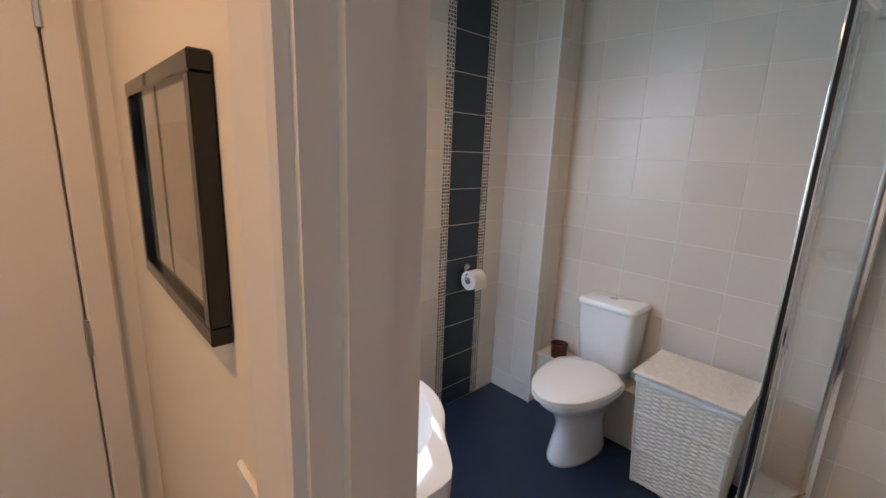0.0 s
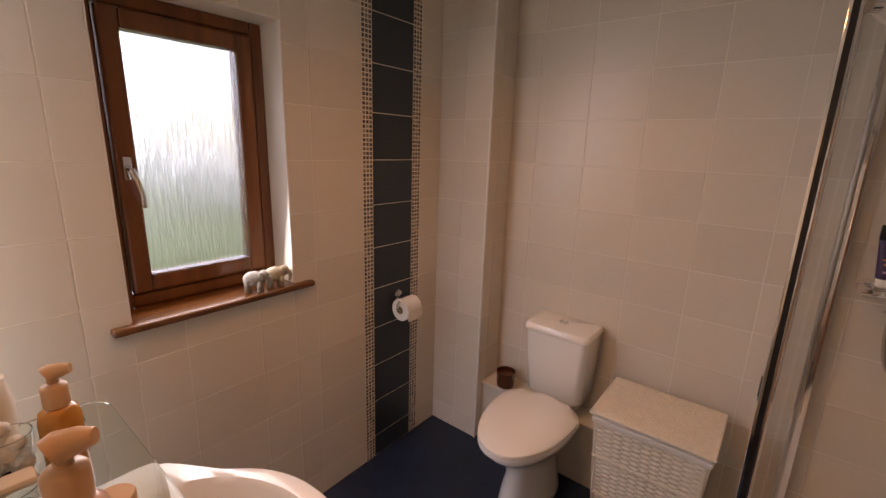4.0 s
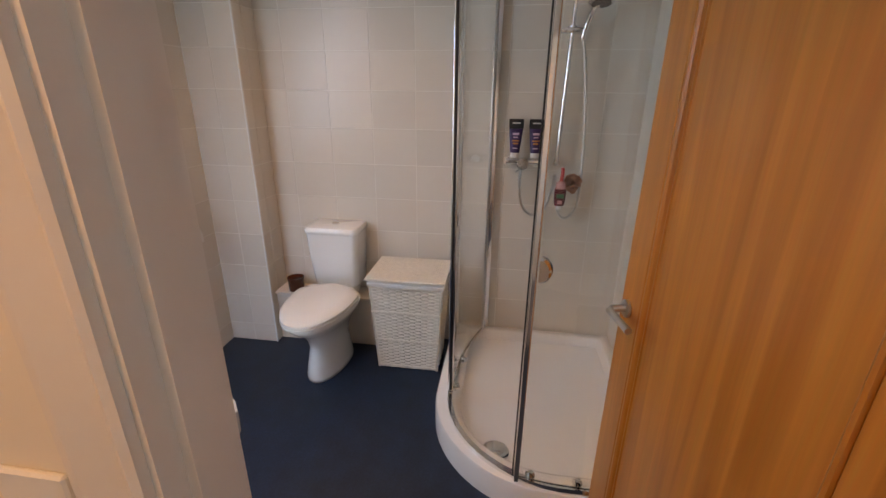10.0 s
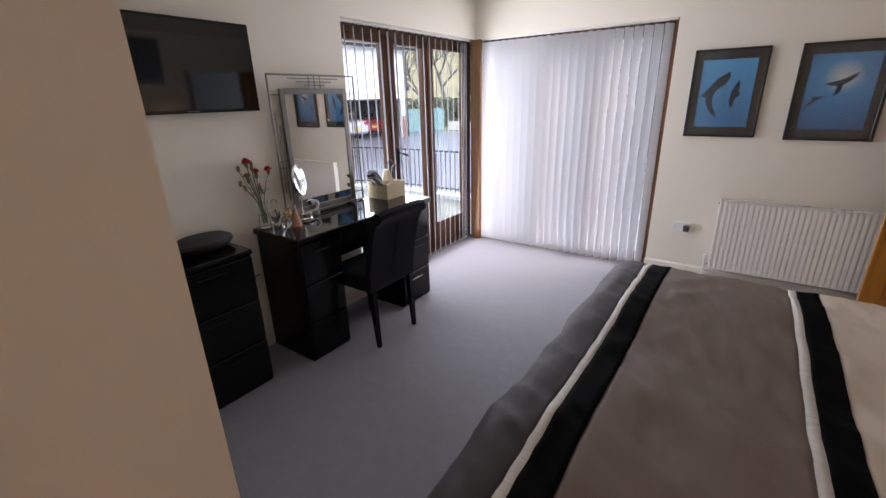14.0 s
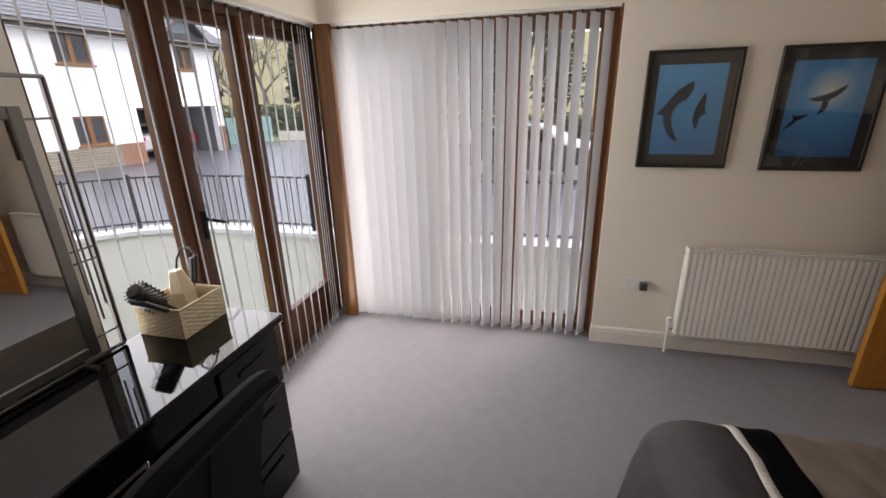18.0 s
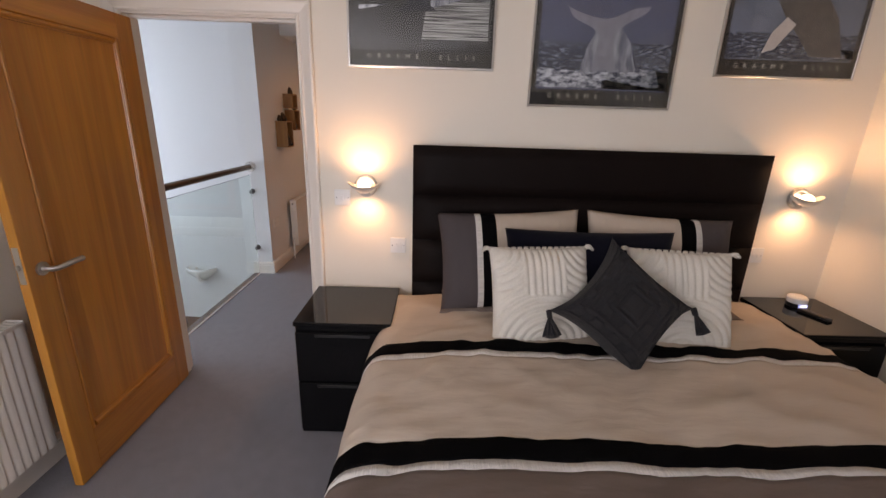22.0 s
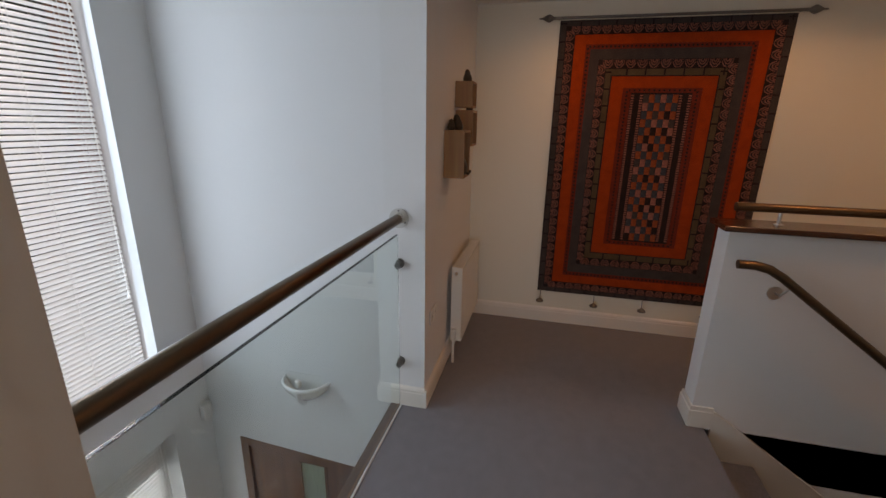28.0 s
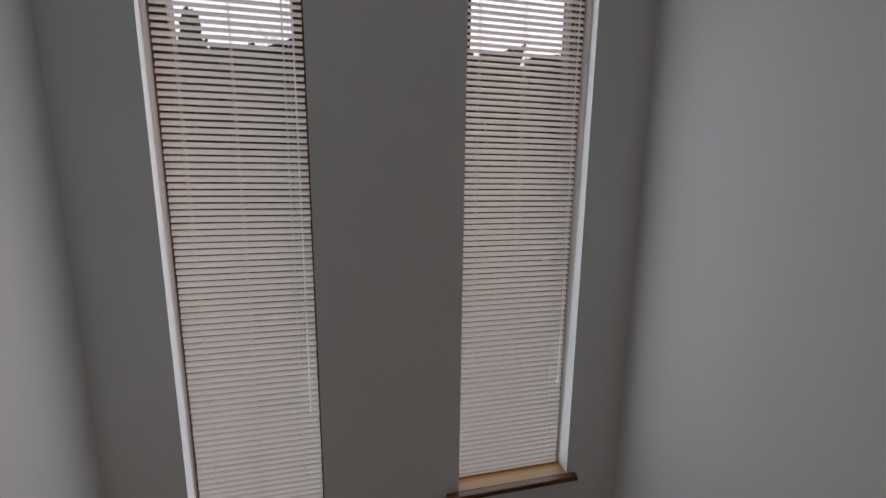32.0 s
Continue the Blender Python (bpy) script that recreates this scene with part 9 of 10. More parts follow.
# shade of the garage interior, put into a near-black wall colour
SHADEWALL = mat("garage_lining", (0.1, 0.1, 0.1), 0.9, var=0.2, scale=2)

setting("ground", slabs((-300, 300, -300, 300, -3.0, -2.75)), GRASS, "damp winter ground around the house", "ground")
ARC = [(-40, -7.6), (-12, -7.4), (-4, -7.32), (0, -7.3), (2.5, -7.3), (4.4, -7.28), (5.6, -7.3), (6.4, -7.27), (6.95, -7.15), (7.4, -6.92), (7.85, -6.55), (8.25, -6.05), (8.6, -5.4), (8.9, -4.4), (9.2, -2.5), (9.6, 1), (10.5, 8), (12, 40)]


def rise(x, y):
    """Height of the land: the drive climbs from the railing, fields climb behind."""
    r = math.hypot(x - 1.0, y + 1.5)
    a = min(1.0, max(0.0, (r - 9.0) / 10.5))
    b = max(0.0, (r - 30.0) / 70.0)
    return -0.5 - 0.05 * a + 16.0 * b * b / (1 + b)


def terrain(rings, name, material, label):
    bm = bmesh.new()
    rows = []
    for k in rings:
        row = []
        for x, y in ARC:
            dx, dy = x - 1.0, y + 1.5
            d = math.hypot(dx, dy)
            px, py = x + 0.12 * dx / d + dx / d * k, y + 0.12 * dy / d + dy / d * k
            row.append(bm.verts.new((px, py, rise(px, py))))
        rows.append(row)
    for a, b in zip(rows, rows[1:]):
        for i in range(len(a) - 1):
            bm.faces.new((a[i], a[i + 1], b[i + 1], b[i]))
    return tagged(part(name, bm, material, None, smooth="all"), label, "ground" if "field" in name else "driveway", kind="structure")
terrain((0, 1.5, 3, 5, 7.5, 10, 13, 17, 20.5), "driveway", ASPHALT, "wide wet grey tarmac driveway behind the railing")
terrain((20.5, 26, 32, 45, 60, 85, 120, 180), "ground_field", FIELD, "brown-green winter fields rising behind the houses")


def retaining_wall():
    bm, cop = bmesh.new(), bmesh.new()
    for pts, mesh, t0, t1, z0, z1 in ((ARC[2:15], bm, -0.1, 0.1, -2.76, -0.36), (ARC[2:15], cop, -0.17, 0.17, -0.36, -0.29)):
        rows = []
        for i, (x, y) in enumerate(pts):
            d = Vector((x - 1.0, y + 1.5, 0)).normalized()
            a, b = pts[max(i - 1, 0)], pts[min(i + 1, len(pts) - 1)]
            n = Vector((b[1] - a[1], a[0] - b[0], 0)).normalized()
            rows.append([mesh.verts.new((x + n.x * k, y + n.y * k, z)) for k, z in ((t0, z0), (t1, z0), (t1, z1), (t0, z1))])
        for a, b in zip(rows, rows[1:]):
            skin(mesh, a, b)
        mesh.faces.new(rows[0]), mesh.faces.new(rows[-1])
    setting("wall_retaining", bm, RENDER_, "curved cream rendered retaining wall of the light well", "wall")
    setting("wall_coping_stone", cop, COPESTONE, "pale stone coping on the curved wall", "trim")
    t = thing("railing", "black iron railing with upright bars on the curved wall", "railing")
    pts = ARC[3:14]
    for h in (0.1, 0.84):
        part("rail", tube(bmesh.new(), [(x, y, -0.29 + h) for x, y in pts], 0.016, 6), IRON, t)
    seg, step, bar = [], 0.115, bpy.data.meshes.new("bar")
    b = rod((0, 0, -0.28), (0, 0, 0.55), 0.0085, 6)
    b.to_mesh(bar), b.free()
    bar.materials.append(IRON)
    left = 0.0
    count = 0
    for (xa, ya), (xb, yb) in zip(pts, pts[1:]):
        ln = math.hypot(xb - xa, yb - ya)
        s = left
        while s < ln and count < 280:
            ob = new("bar", bar)
            ob.parent = t
            ob.location = (xa + (xb - xa) * s / ln, ya + (yb - ya) * s / ln, 0)
            s += step
            count += 1
        left = s - ln
    for x, y in pts[::2]:
        part("post", box(x - 0.022, x + 0.022, y - 0.022, y + 0.022, -0.29, 0.6, b=0.004), IRON, t)
retaining_wall()


STONEWORK = mat("rubble_stone", (0.3, 0.26, 0.2), 0.9, var=0.2, scale=3, fine=0.3, bscale=30, bump=0.4, island=0.35)


def neighbour_house():
    """White two-storey house; local x runs along its front to the viewer's side gable, -y into the house."""
    t = thing("neighbour_house", "white rendered house with slate roof and open garage", "house", m=HOUSE)
    z0, z1, ln, dp, w = -0.6, 4.16, 13.0, 8.0, 0.3
    g0, g1, gz = 0.5, 4.5, 1.58
    holes = [(1.25, 2.15, 3.12, 4.1), (5.68, 6.85, 3.08, 4.1), (5.8, 6.9, 0.32, 1.34), (9.2, 10.4, 3.08, 4.1), (9.2, 10.4, 0.32, 1.34)]
    q = [(0, g0, -w, 0, z0, gz)]
    cutx = sorted({0.0, ln} | {v for h in holes for v in h[:2]})
    for a, b in zip(cutx, cutx[1:]):
        base = gz if b <= g1 else z0
        zs = sorted([(h[2], h[3]) for h in holes if h[0] <= a + 1e-6 and h[1] >= b - 1e-6])
        if a < g1 < b:
            q.append((g1, b, -w, 0, z0, gz))
            base = gz
        for za, zb in zs:
            q.append((a, b, -w, 0, base, za))
            base = zb
        q.append((a, b, -w, 0, base, z1))
    part("front_wall", slabs(*q), WHITEWALL, t)
    part("gable_wall", slabs((0, w, -dp, -w, z0, z1), (ln - w, ln, -dp, -w, z0, z1), (w, ln - w, -dp, -dp + w, z0, z1)), WHITEWALL, t)
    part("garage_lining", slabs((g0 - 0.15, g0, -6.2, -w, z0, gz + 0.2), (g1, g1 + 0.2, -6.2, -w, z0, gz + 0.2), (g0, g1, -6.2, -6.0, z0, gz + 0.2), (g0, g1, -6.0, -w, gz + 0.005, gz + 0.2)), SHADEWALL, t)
    part("garage_door", box(g0 + 0.05, g1 - 0.05, -2.4, -w - 0.01, gz - 0.08, gz - 0.03, b=0.01), mat("dark_garage_door", (0.12, 0.12, 0.125), 0.5), t, "raised dark garage door")
    pane = mat("dark_pane", (0.05, 0.06, 0.07), 0.05)
    for a, b, c, d in holes:
        f = part("window_frame", slabs((a, a + 0.07, -0.14, -0.06, c, d), (b - 0.07, b, -0.14, -0.06, c, d), (a + 0.07, b - 0.07, -0.14, -0.06, c, c + 0.07), (a + 0.07, b - 0.07, -0.14, -0.06, d - 0.07, d), ((a + b) / 2 - 0.08, (a + b) / 2 + 0.08, -0.14, -0.05, c + 0.07, d - 0.07)), POSTWOOD, t, "orange-brown timber window frame")
        part("pane", slabs((a + 0.07, (a + b) / 2 - 0.08, -0.11, -0.1, c + 0.07, d - 0.07), ((a + b) / 2 + 0.08, b - 0.07, -0.11, -0.1, c + 0.07, d - 0.07)), pane, f)
        part("window_sill", box(a - 0.08, b + 0.08, -0.06, 0.06, c - 0.07, c, b=0.01), POSTWOOD, t)
    rnd = random.Random(5)
    def courses(name, a, b, top, material, label, u, hgt, rough):
        bm, z = bmesh.new(), z0 + 0.02
        while z < top - 0.02:
            hh = min(hgt * rnd.uniform(1 - rough, 1 + rough), top - z)
            x = a - u * rnd.random()
            while x < b - 0.02:
                nx = x + u * rnd.uniform(1 - rough, 1 + rough)
                bx(bm, max(a, x), min(b, nx - 0.012), 0.0, 0.03 + 0.02 * rnd.random() * rough, z, z + hh - 0.012)
                x = nx
            z += hh
        part(name, bm, material, t, label)
    courses("brick_pier", 0.0, g0 - 0.01, 0.65, BRICK, "red brick pier beside the garage", 0.22, 0.075, 0.0)
    courses("brick_base", g1 + 0.01, 5.5, 0.28, BRICK, "red brick base beside the garage", 0.22, 0.075, 0.0)
    courses("stone_base", 5.51, ln, 0.26, STONEWORK, "rubble stone base course", 0.3, 0.13, 0.45)
    part("fascia", box(-0.5, ln + 0.4, 0.33, 0.37, z1 - 0.1, z1 + 0.08), mat("brown_fascia", (0.08, 0.06, 0.05), 0.5), t)
    part("soffit", box(-0.45, ln + 0.35, 0.005, 0.33, z1 - 0.1, z1 - 0.08), WHITEWALL, t)
    part("gutter", rod((-0.5, 0.42, z1 + 0.03), (ln + 0.4, 0.42, z1 + 0.03), 0.055, 8), DARK, t)
    part("downpipe", tube(bmesh.new(), [(0.1, 0.4, z1), (0.1, 0.06, z1 - 0.4), (0.1, 0.06, z0)], 0.035, 8), DARK, t)
    ym, zr = -dp / 2, 7.3
    for sgn in (1, -1):
        ya = 0.42 if sgn > 0 else -dp - 0.42
        L_ = math.hypot(ym - ya, zr - z1)
        uy, uz = (ym - ya) / L_, (zr - z1) / L_
        bm = bmesh.new()
        v = [bm.verts.new(p) for p in ((-0.5, ya, z1 + 0.02), (ln + 0.4, ya, z1 + 0.02), (ln + 0.4, ym, zr + 0.02), (-0.5, ym, zr + 0.02))]
        f = bm.faces.new(v)
        e = bmesh.ops.extrude_face_region(bm, geom=[f])
        bmesh.ops.translate(bm, vec=(0, 0, 0.1), verts=[k for k in e["geom"] if isinstance(k, bmesh.types.BMVert)])
        r = part("roof", bm, SLATE, t)
        if sgn > 0:
            sl, n, m = bmesh.new(), 20, 40
            for i in range(n):
                d0, d1 = L_ * i / n, L_ * (i + 1) / n + 0.05
                for j in range(m):
                    xa = -0.5 + (ln + 0.9) * (j + (0.5 if i % 2 else 0)) / m
                    xb = min(ln + 0.4, xa + (ln + 0.9) / m - 0.012)
                    sl.faces.new([sl.verts.new(p) for p in ((xa, ya + uy * d0, z1 + uz * d0 + 0.16), (xb, ya + uy * d0, z1 + uz * d0 + 0.16), (xb, ya + uy * d1, z1 + uz * d1 + 0.14), (xa, ya + uy * d1, z1 + uz * d1 + 0.14))])
            part("slates", sl, SLATE, r)["kind"] = "stuff"
    for x in (0.0, ln - w):
        bm = bmesh.new()
        f = bm.faces.new([bm.verts.new(p) for p in ((x, 0, z1), (x, -dp, z1), (x, ym, zr - 0.1))])
        e = bmesh.ops.extrude_face_region(bm, geom=[f])
        bmesh.ops.translate(bm, vec=(w, 0, 0), verts=[k for k in e["geom"] if isinstance(k, bmesh.types.BMVert)])
        part("gable", bm, WHITEWALL, t)
    # gabled half-dormer over the upper window by the garage
    c, hw, za, zb = 1.7, 0.95, 4.25, 5.35
    bm = bmesh.new()
    f = bm.faces.new([bm.verts.new(p) for p in ((c - hw, 0.0, z1 + 0.2), (c + hw, 0.0, z1 + 0.2), (c, 0.0, zb))])
    e = bmesh.ops.extrude_face_region(bm, geom=[f])
    bmesh.ops.translate(bm, vec=(0, -2.2, 0), verts=[k for k in e["geom"] if isinstance(k, bmesh.types.BMVert)])
    d = part("dormer_gable", bm, mat("grey_cladding", (0.2, 0.24, 0.26), 0.7), t, "grey clad gable of the half-dormer")
    bm = bmesh.new()
    for sgn in (-1, 1):
        f = bm.faces.new([bm.verts.new(p) for p in ((c + sgn * (hw + 0.3), 0.35, za - 0.05), (c + sgn * (hw + 0.3), -2.6, za - 0.05), (c, -2.6, zb + 0.12), (c, 0.35, zb + 0.12))])
        e = bmesh.ops.extrude_face_region(bm, geom=[f])
        bmesh.ops.translate(bm, vec=(0, 0, 0.1), verts=[k for k in e["geom"] if isinstance(k, bmesh.types.BMVert)])
    part("dormer_roof", bm, SLATE, d)
    bm = bmesh.new()
    for sgn in (-1, 1):
        tube(bm, [(c + sgn * (hw + 0.3), 0.37, za - 0.03), (c, 0.37, zb + 0.14)], 0.06, 4)
    part("barge_board", bm, bpy.data.materials["brown_fascia"], d)
    part("wall_lantern", box(-0.05, 0.05, 0.0, 0.15, 2.0, 2.25, b=0.02), DARK, t)
HOUSE = pose(16.66, -20.47, 0, 0, 0, 85.44)
neighbour_house()


def car(label, paint, m):
    """A parked hatchback; local x forward, y across."""
    t = thing("parked_car", label, "car", "parked cars", m)
    prof = [(-2.05, 0.42), (-2.08, 0.8), (-1.95, 0.98), (-1.7, 1.02), (-1.2, 1.4), (-0.5, 1.5), (0.2, 1.46), (0.95, 1.02), (1.75, 0.9), (2.02, 0.72), (2.08, 0.42), (1.9, 0.3), (-1.9, 0.3)]
    bm = bmesh.new()
    rows = []
    for y, k in ((-0.86, 0.0), (-0.8, 0.05), (-0.55, 0.08), (0.55, 0.08), (0.8, 0.05), (0.86, 0.0)):
        rows.append([bm.verts.new((x * (0.97 + k * 0.4), y * (0.82 if z > 1.2 else 1.0), z + (k - 0.08) * (0.6 if z > 0.6 else 0))) for x, z in prof])
    for a, b in zip(rows, rows[1:]):
        skin(bm, a, b)
    bm.faces.new(rows[0]), bm.faces.new(rows[-1])
    body = part("body", bm, paint, t, "", True)
    part("rear_window", slabs((-1.72, -1.3, -0.58, 0.58, 1.08, 1.36)), BLACK, t)
    for s in (-1, 1):
        part("side_window", box(-1.05, 0.5, s * 0.735, s * 0.79, 1.03, 1.34, b=0.01), BLACK, t)
        part("tail_lamp", box(-2.1, -1.98, s * 0.55, s * 0.8, 0.78, 0.93, b=0.01), mat("tail_lamp_red", (0.35, 0.02, 0.02), 0.2), t)
        for x in (-1.3, 1.3):
            wh = part("wheel", rod((x, s * 0.68, 0.31), (x, s * 0.89, 0.31), 0.31, 20), DARK, t, "black tyre", True)
            part("rim", rod((x, s * 0.87, 0.31), (x, s * 0.9, 0.31), 0.19, 16), STEEL, wh, "", True)
    part("number_plate", box(-2.1, -2.085, -0.26, 0.26, 0.56, 0.67), mat("plate_yellow", (0.6, 0.5, 0.1), 0.5), t)
car("pale silver hatchback parked inside the open garage", mat("silver_car_paint", (0.6, 0.62, 0.64), 0.2, 0.2, coat=0.8), HOUSE @ pose(3.35, -2.75, -0.55, 0, 0, -90))
car("red hatchback parked inside the open garage", mat("red_car_paint", (0.4, 0.02, 0.02), 0.2, 0.1, coat=0.8), HOUSE @ pose(1.55, -3.3, -0.55, 0, 0, -90))
car("dark grey car parked on the driveway", mat("dark_car_paint", (0.04, 0.045, 0.055), 0.2, 0.2, coat=0.8), pose(1.2, -14.0, rise(1.2, -14.0), 0, 0, 165))


def fence(name, label, p, q, h, material):
    t = thing(name, label, "fence")
    n = int(math.hypot(q[0] - p[0], q[1] - p[1]) / 0.16)
    a = math.degrees(math.atan2(q[1] - p[1], q[0] - p[0]))
    me = bpy.data.meshes.new("board")
    b = box(0, 0.15, -0.012, 0.012, 0, h, b=0.004)
    b.to_mesh(me), b.free()
    me.materials.append(material)
    for i in range(n):
        x, y = p[0] + (q[0] - p[0]) * i / n, p[1] + (q[1] - p[1]) * i / n
        ob = new("board", me)
        ob.parent = t
        ob.matrix_basis = pose(x, y, rise(x, y) - 0.05, 0, 0, a)
fence("garden_fence", "teal painted board fence beyond the drive", (17.2, -24.9), (18.9, -22.0), 1.5, TEAL)


def leaves(bm, rnd, centre, size, n, leaf):
    """Scatters small leaf faces through a lumpy volume."""
    for _ in range(n):
        d = Vector((rnd.gauss(0, 1), rnd.gauss(0, 1), rnd.gauss(0, 1))).normalized() * rnd.uniform(0.65, 1.0)
        c = Vector((centre[0] + d.x * size[0], centre[1] + d.y * size[1], centre[2] + d.z * size[2]))
        u = Vector((rnd.gauss(0, 1), rnd.gauss(0, 1), rnd.gauss(0, 1))).normalized() * leaf
        v = u.orthogonal().normalized() * leaf * rnd.uniform(0.5, 0.9)
        bm.faces.new([bm.verts.new(c - u), bm.verts.new(c + v), bm.verts.new(c + u), bm.verts.new(c - v)])


def hedge(label, p, q, h, w, material, seed, z=None, leaf=0.09):
    rnd = random.Random(seed)
    bm = bmesh.new()
    n = int(math.hypot(q[0] - p[0], q[1] - p[1]) / 0.7)
    for i in range(n + 1):
        x, y = p[0] + (q[0] - p[0]) * i / n, p[1] + (q[1] - p[1]) * i / n
        g = rise(x, y) if z is None else z
        for k in range(3):
            leaves(bm, rnd, (x + rnd.uniform(-0.2, 0.2), y + rnd.uniform(-0.2, 0.2), g + h * (0.2 + 0.3 * k) + rnd.uniform(-0.1, 0.15)), (0.55, w, h * 0.26), int(110 * max(1, h / 2.5)), leaf)
    tagged(part("hedge", bm, material), label, "hedge", kind="stuff")
hedge("dark clipped hedge behind the fence", (12.0, -30.0), (27.0, -27.0), 1.9, 0.6, LEAF, 3, leaf=0.16)
hedge("green hedge along the far side of the drive", (-6.0, -25.0), (10.0, -27.0), 1.1, 0.6, LEAF, 4, leaf=0.16)
hedge("tall green hedge behind the bathroom window", (-6.0, 9.5), (9.0, 9.5), 2.5, 0.9, mat("pale_hedge_leaf", (0.12, 0.17, 0.07), 0.6, var=0.4, scale=2.5), 5, -2.75, 0.13)
# last hedge is invented: a dark backdrop for the gaps between the venetian slats
hedge("added evergreen hedge that darkens the gaps of the tall blinds", (-7.0, -7.6), (-0.7, -7.6), 2.8, 0.5, CONIFER, 8, leaf=0.25)
setting("wall_drive", slabs((4.0, 17.1, -25.6, -25.3, -0.7, 0.0)), RENDER_, "low cream wall at the far side of the drive", "wall")


def bare_tree(x, y, h, seed, label):
    rnd = random.Random(seed)
    t = thing("bare_tree", label, "tree", "bare winter trees")
    g = rise(x, y)
    bm, br = bmesh.new(), bmesh.new()
    def limb(mesh, p, d, ln, r, depth):
        pts, dirs = [p], d
        for k in range(4):
            dirs = (dirs + Vector((rnd.gauss(0, 0.12), rnd.gauss(0, 0.12), rnd.gauss(0.03, 0.08)))).normalized()
            pts.append(pts[-1] + dirs * ln / 4)
        tube(mesh, pts, r, 5, radii=[r * (1 - 0.14 * k) for k in range(5)])
        if depth:
            for _ in range(4 if depth > 1 else 5):
                k = rnd.randint(2, 4)
                nd = (dirs + Vector((rnd.gauss(0, 0.6), rnd.gauss(0, 0.6), rnd.gauss(0.1, 0.35)))).normalized()
                limb(br, pts[k], nd, ln * rnd.uniform(0.55, 0.75), r * 0.5, depth - 1)
    limb(bm, Vector((x, y, g - 0.2)), Vector((0, 0, 1)), h * 0.42, h * 0.022, 4)
    part("trunk", bm, BARK, t)
    part("crown", br, BARK, t, "bare branching twigs")
for i, (x, y, h) in enumerate(((26.0, -33.5, 10), (33.0, -39.0, 13), (29.0, -42.0, 12), (13.0, -38.0, 12), (4.0, -36.0, 12), (-4.0, -34.0, 11))):
    bare_tree(x, y, h, 30 + i, "bare branching winter tree behind the hedge")


def conifer(x, y, h, seed):
    rnd = random.Random(seed)
    t = thing("conifer_tree", "dark green conifer behind the drive", "tree", "conifers")
    g = rise(x, y)
    part("trunk", tube(bmesh.new(), [(x, y, g - 0.2), (x, y, g + h * 0.5), (x, y, g + h * 0.97)], 0.2, 7, radii=[0.22, 0.13, 0.03]), BARK, t)
    bm = bmesh.new()
    for k in range(16):
        f = k / 16
        r = h * 0.2 * (1 - f) ** 0.8 + 0.2
        for j in range(7):
            a = rnd.uniform(0, 6.28)
            leaves(bm, rnd, (x + math.cos(a) * r * 0.6, y + math.sin(a) * r * 0.6, g + h * (0.1 + 0.88 * f)), (r * 0.5, r * 0.5, h * 0.05), 24, 0.22)
    part("crown", bm, CONIFER, t)
for i, (x, y, h) in enumerate(((24.0, -44, 8), (27.5, -46, 9), (20.5, -46, 8.5), (8.0, -42, 14), (6.0, -40, 11), (0.5, -44, 13))):
    conifer(x, y, h, 60 + i)


# daylight of the tall windows, in their reveals, plus an added fill lamp on the slats
for a, b in TW:
    area("tall_window_light", ((a + b) / 2, YV - 0.06, 1.3), ((a + b) / 2, 0, 1.2), b - a - 0.02, 2.36, SKY_T, (0.31, 0.64, 1.0))
    # added fill: shines outward from the room side to brighten the slats
    area("tall_window_slat_light", ((a + b) / 2, YV - 0.055, 1.3), ((a + b) / 2, -9, 1.3), b - a - 0.02, 2.4, SKY_T * 0.26, (0.45, 0.72, 1.0))
    area("lower_window_light", ((a + b) / 2, YV - 0.126, -1.2), ((a + b) / 2, 0, -1.4), b - a - 0.12, 1.3, SKY_T * 0.8, DAY)
area("bath_window_light", (1.2, YW - 0.012, 1.5), (1.2, 0, 1.1), 0.48, 0.85, SKY_B, DAY)
# lobby lamp is assumed: out of view, added because the lobby was dark
ceiling_downlight(-0.1, 0.9, CZ, 13, LED, "unseen recessed ceiling downlight added to light the lobby")
# two more hall lamps out of view, added to even out the rug's lighting
ceiling_downlight(-4.43, -2.3, 2.33, 6, LED, "unseen recessed downlight added to light the rug evenly")
ceiling_downlight(-4.43, -1.3, 2.33, 7, LED, "unseen recessed downlight added to brighten the end of the hall")
# stair lamp is invented, it lifts the otherwise black steps
ceiling_downlight(-3.3, -1.7, CH, 24, LED, "unseen recessed downlight added to brighten the dark stairs")


# ---- bathroom wall tiles, piece by piece ----
def tile_mesh(name, w, h, material):
    bm = bmesh.new()
    bx(bm, 0.0017, w - 0.0017, -0.006, 0.002, 0.0017, h - 0.0017, b=0.0008)
    me = bpy.data.meshes.new(name)
    bmesh.ops.recalc_face_normals(bm, faces=bm.faces)
    bm.to_mesh(me), bm.free()
    me.materials.append(material)
    return me
_tiles = {}
def tile(parent, m, w, h, material=TILE):
    k = (round(w, 3), round(h, 3), material.name)
    if k not in _tiles:
        _tiles[k] = tile_mesh("tile", w, h, material)
    ob = new("tile", _tiles[k])
    ob.matrix_basis = m
    ob.parent = bpy.data.objects[parent]
def cuts(a, b, start, step):
    k = math.ceil((a - start) / step + 0.02)
    c = [a]
    while start + k * step < b - 0.012:
        c.append(start + k * step)
        k += 1
    return c + [b]
ZC = cuts(0.0, 2.4, 0.915, 0.199)
def tile_wall(parent, place, us, zs, skip=None, material=TILE):
    for u0, u1 in zip(us, us[1:]):
        for z0, z1 in zip(zs, zs[1:]):
            if skip and skip(u0, u1, z0, z1):
                continue
            tile(parent, place(u0, z0), u1 - u0, z1 - z0, material)
N = lambda u, z: pose(u, YW + 0.006, z)
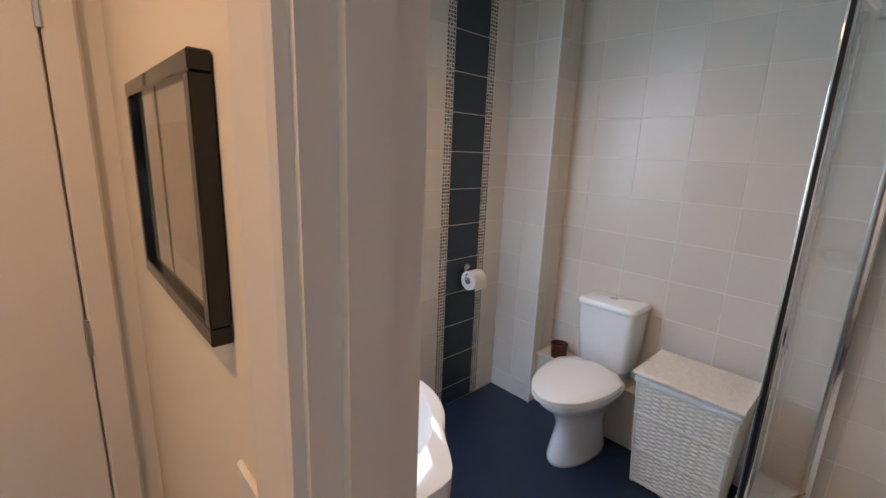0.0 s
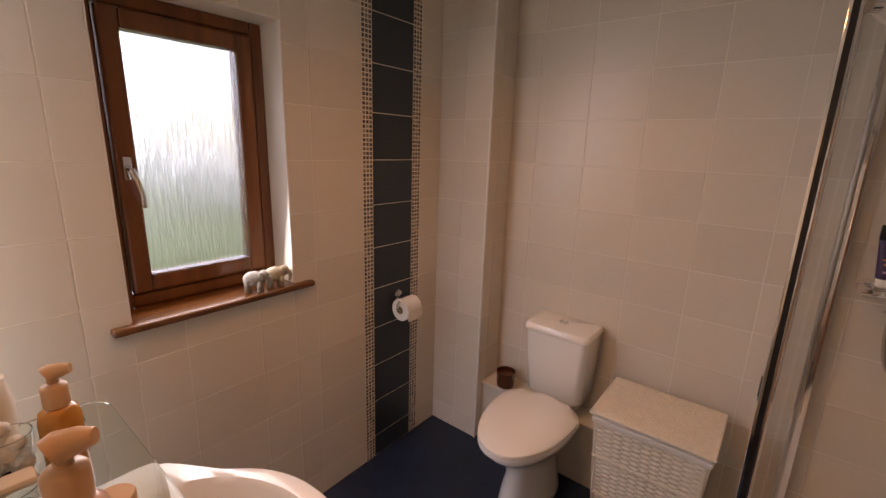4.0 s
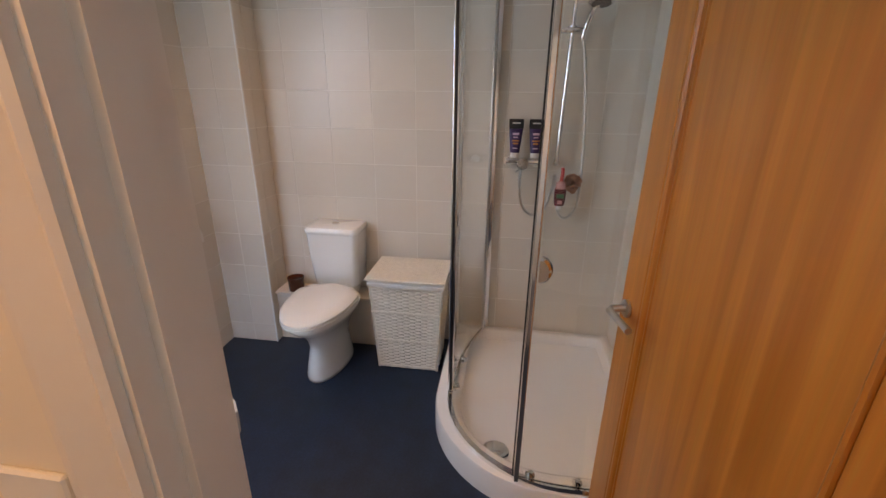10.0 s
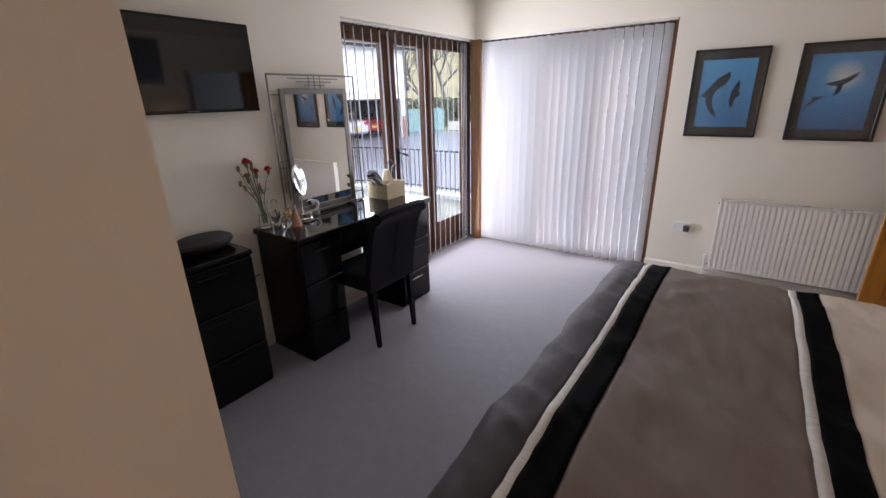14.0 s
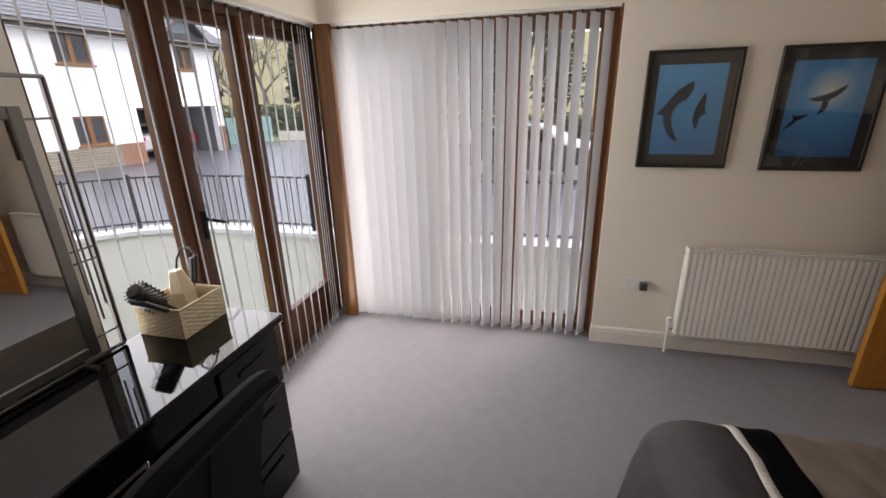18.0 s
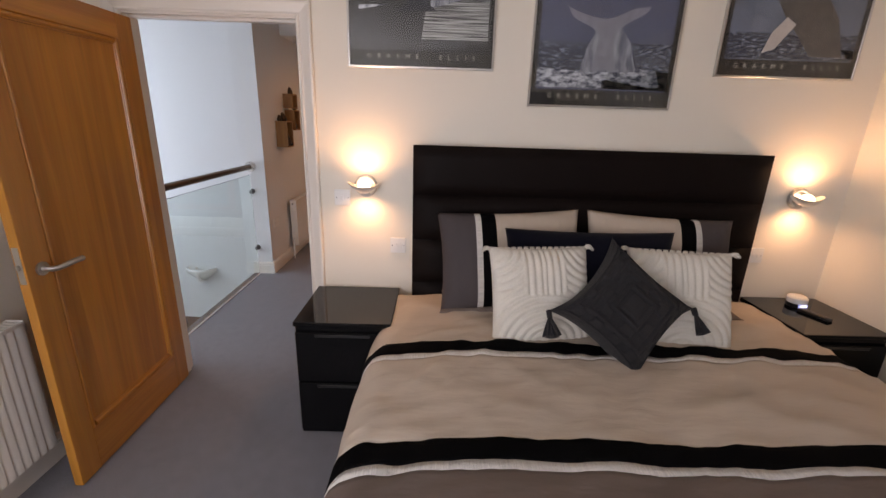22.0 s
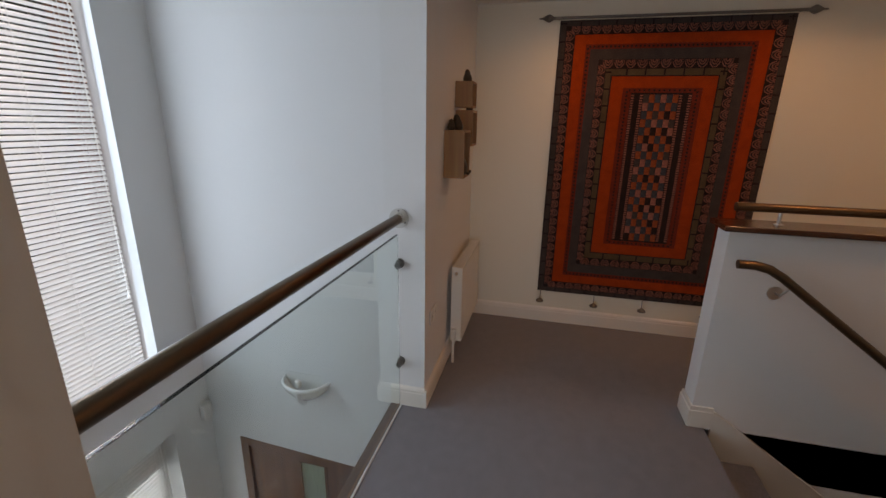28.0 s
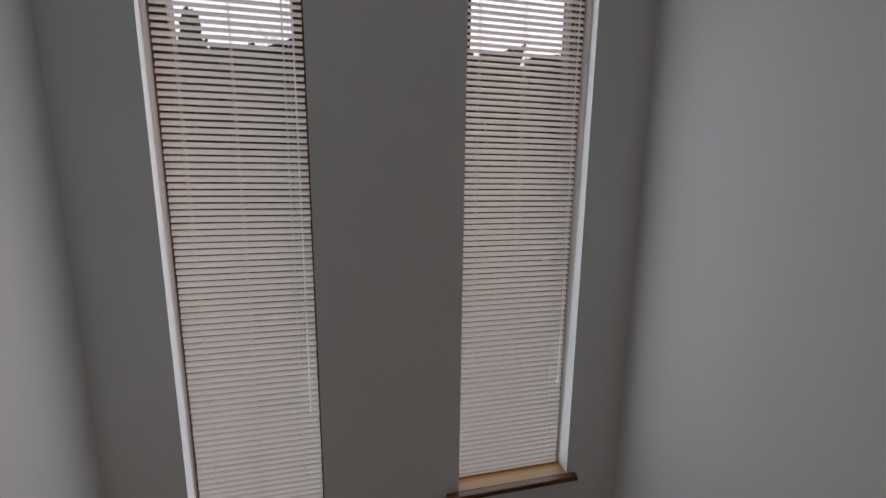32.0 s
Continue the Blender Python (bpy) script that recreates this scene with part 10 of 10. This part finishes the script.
S1, S2, S3, S4 = 1.822, 1.878, 2.133, 2.189
win = lambda a, b, c, d: b > 0.94 and a < 1.455 and d > 1.04 and c < 1.97
usn = cuts(XD1, 0.93, S1, 0.25) + cuts(0.93, 1.465, S1, 0.25)[1:] + cuts(1.465, S1, S1, 0.25)[1:]
zsn = sorted(set([round(z, 4) for z in ZC] + [1.022, 1.98]))
for a, b in zip(usn, usn[1:]):
    mid = a >= 0.929 and b <= 1.466
    tile_wall("wall_bathroom_north", N, [a, b], zsn if mid else ZC, win if mid else None)
tile_wall("wall_bathroom_north", N, [S2, S3], ZC, None, GREYTILE)
tile_wall("wall_bathroom_north", N, [S4, 2.342], ZC)
E_ = lambda u, z: pose(XT + 0.006, -u, z, 0, 0, -90)
tile_wall("wall_bathroom_east", E_, [-y for y in reversed(cuts(YS, 1.788, 1.151, 0.245))], ZC)
F_ = lambda u, z: pose(2.346, -u, z, 0, 0, -90)
tile_wall("wall_bathroom_boxing", F_, [-YW, -1.93, -1.782], ZC)
G_ = lambda u, z: pose(u, 1.786, z)
tile_wall("wall_bathroom_boxing", G_, [2.34, 2.42, XT], ZC)
H_ = lambda u, z: pose(-u, YS - 0.006, z, 0, 0, 180)
T1, T2, T3, T4 = 1.838, 1.893, 2.146, 2.201
tile_wall("wall_bathroom_south", H_, [-XT, -T4], ZC)
tile_wall("wall_bathroom_south", H_, [-T3, -T2], ZC, None, GREYTILE)
tile_wall("wall_bathroom_south", H_, [-x for x in reversed(cuts(XD1, T1, T1, 0.25))], ZC)
trim = thing("tile_trim", "white plastic corner trim of the boxed pipes", "trim")
trim["kind"] = "structure"
part("strip", rod((2.343, 1.783, 0), (2.343, 1.783, 2.4), 0.006, 8), PLASTIC, trim)


def mosaic_mat():
    m = mat("stone_mosaic", (0.3, 0.24, 0.17), 0.35, var=0.1, scale=30)
    nt = m.node_tree
    g = nt.nodes.new("ShaderNodeNewGeometry")
    r = nt.nodes.new("ShaderNodeValToRGB")
    r.color_ramp.interpolation = "CONSTANT"
    cols = [(0.0, (0.05, 0.05, 0.05)), (0.3, (0.14, 0.1, 0.07)), (0.52, (0.24, 0.19, 0.13)), (0.72, (0.08, 0.065, 0.055)), (0.88, (0.33, 0.28, 0.21))]
    r.color_ramp.elements[0].color = (*cols[0][1], 1)
    r.color_ramp.elements[1].position, r.color_ramp.elements[1].color = cols[1][0], (*cols[1][1], 1)
    for p, c in cols[2:]:
        r.color_ramp.elements.new(p).color = (*c, 1)
    nt.links.new(g.outputs["Random Per Island"], r.inputs[0])
    nt.links.new(r.outputs[0], nt.nodes["Principled BSDF"].inputs["Base Color"])
    return m
MOSAIC = mosaic_mat()
def mosaic(parent, u0, u1, place):
    verts, faces = [], []
    cols, s = 3, (u1 - u0) / 3
    for j in range(int(2.4 / s)):
        for i in range(cols):
            a, b, c, d = u0 + i * s + 0.0016, u0 + (i + 1) * s - 0.0016, j * s + 0.0016, (j + 1) * s - 0.0016
            n = len(verts)
            verts += [(a, 0.002, c), (b, 0.002, c), (b, 0.002, d), (a, 0.002, d), (a + 0.001, -0.005, c + 0.001), (b - 0.001, -0.005, c + 0.001), (b - 0.001, -0.005, d - 0.001), (a + 0.001, -0.005, d - 0.001)]
            faces += [[n + k for k in q] for q in ((4, 5, 6, 7), (0, 1, 5, 4), (1, 2, 6, 5), (2, 3, 7, 6), (3, 0, 4, 7))]
    me = bpy.data.meshes.new("mosaic_strip")
    me.from_pydata(verts, [], faces)
    me.materials.append(MOSAIC)
    ob = new("mosaic_strip", me)
    ob.parent = bpy.data.objects[parent]
    ob.matrix_basis = place
    tagged(ob, "strip of small brown and black stone mosaic", kind="stuff")
for a, b in ((S1, S2), (S3, S4)):
    mosaic("wall_bathroom_north", a, b, pose(0, YW + 0.006, 0))
for a, b in ((-T4, -T3), (-T2, -T1)):
    mosaic("wall_bathroom_south", a, b, pose(0, YS - 0.006, 0, 0, 0, 180))
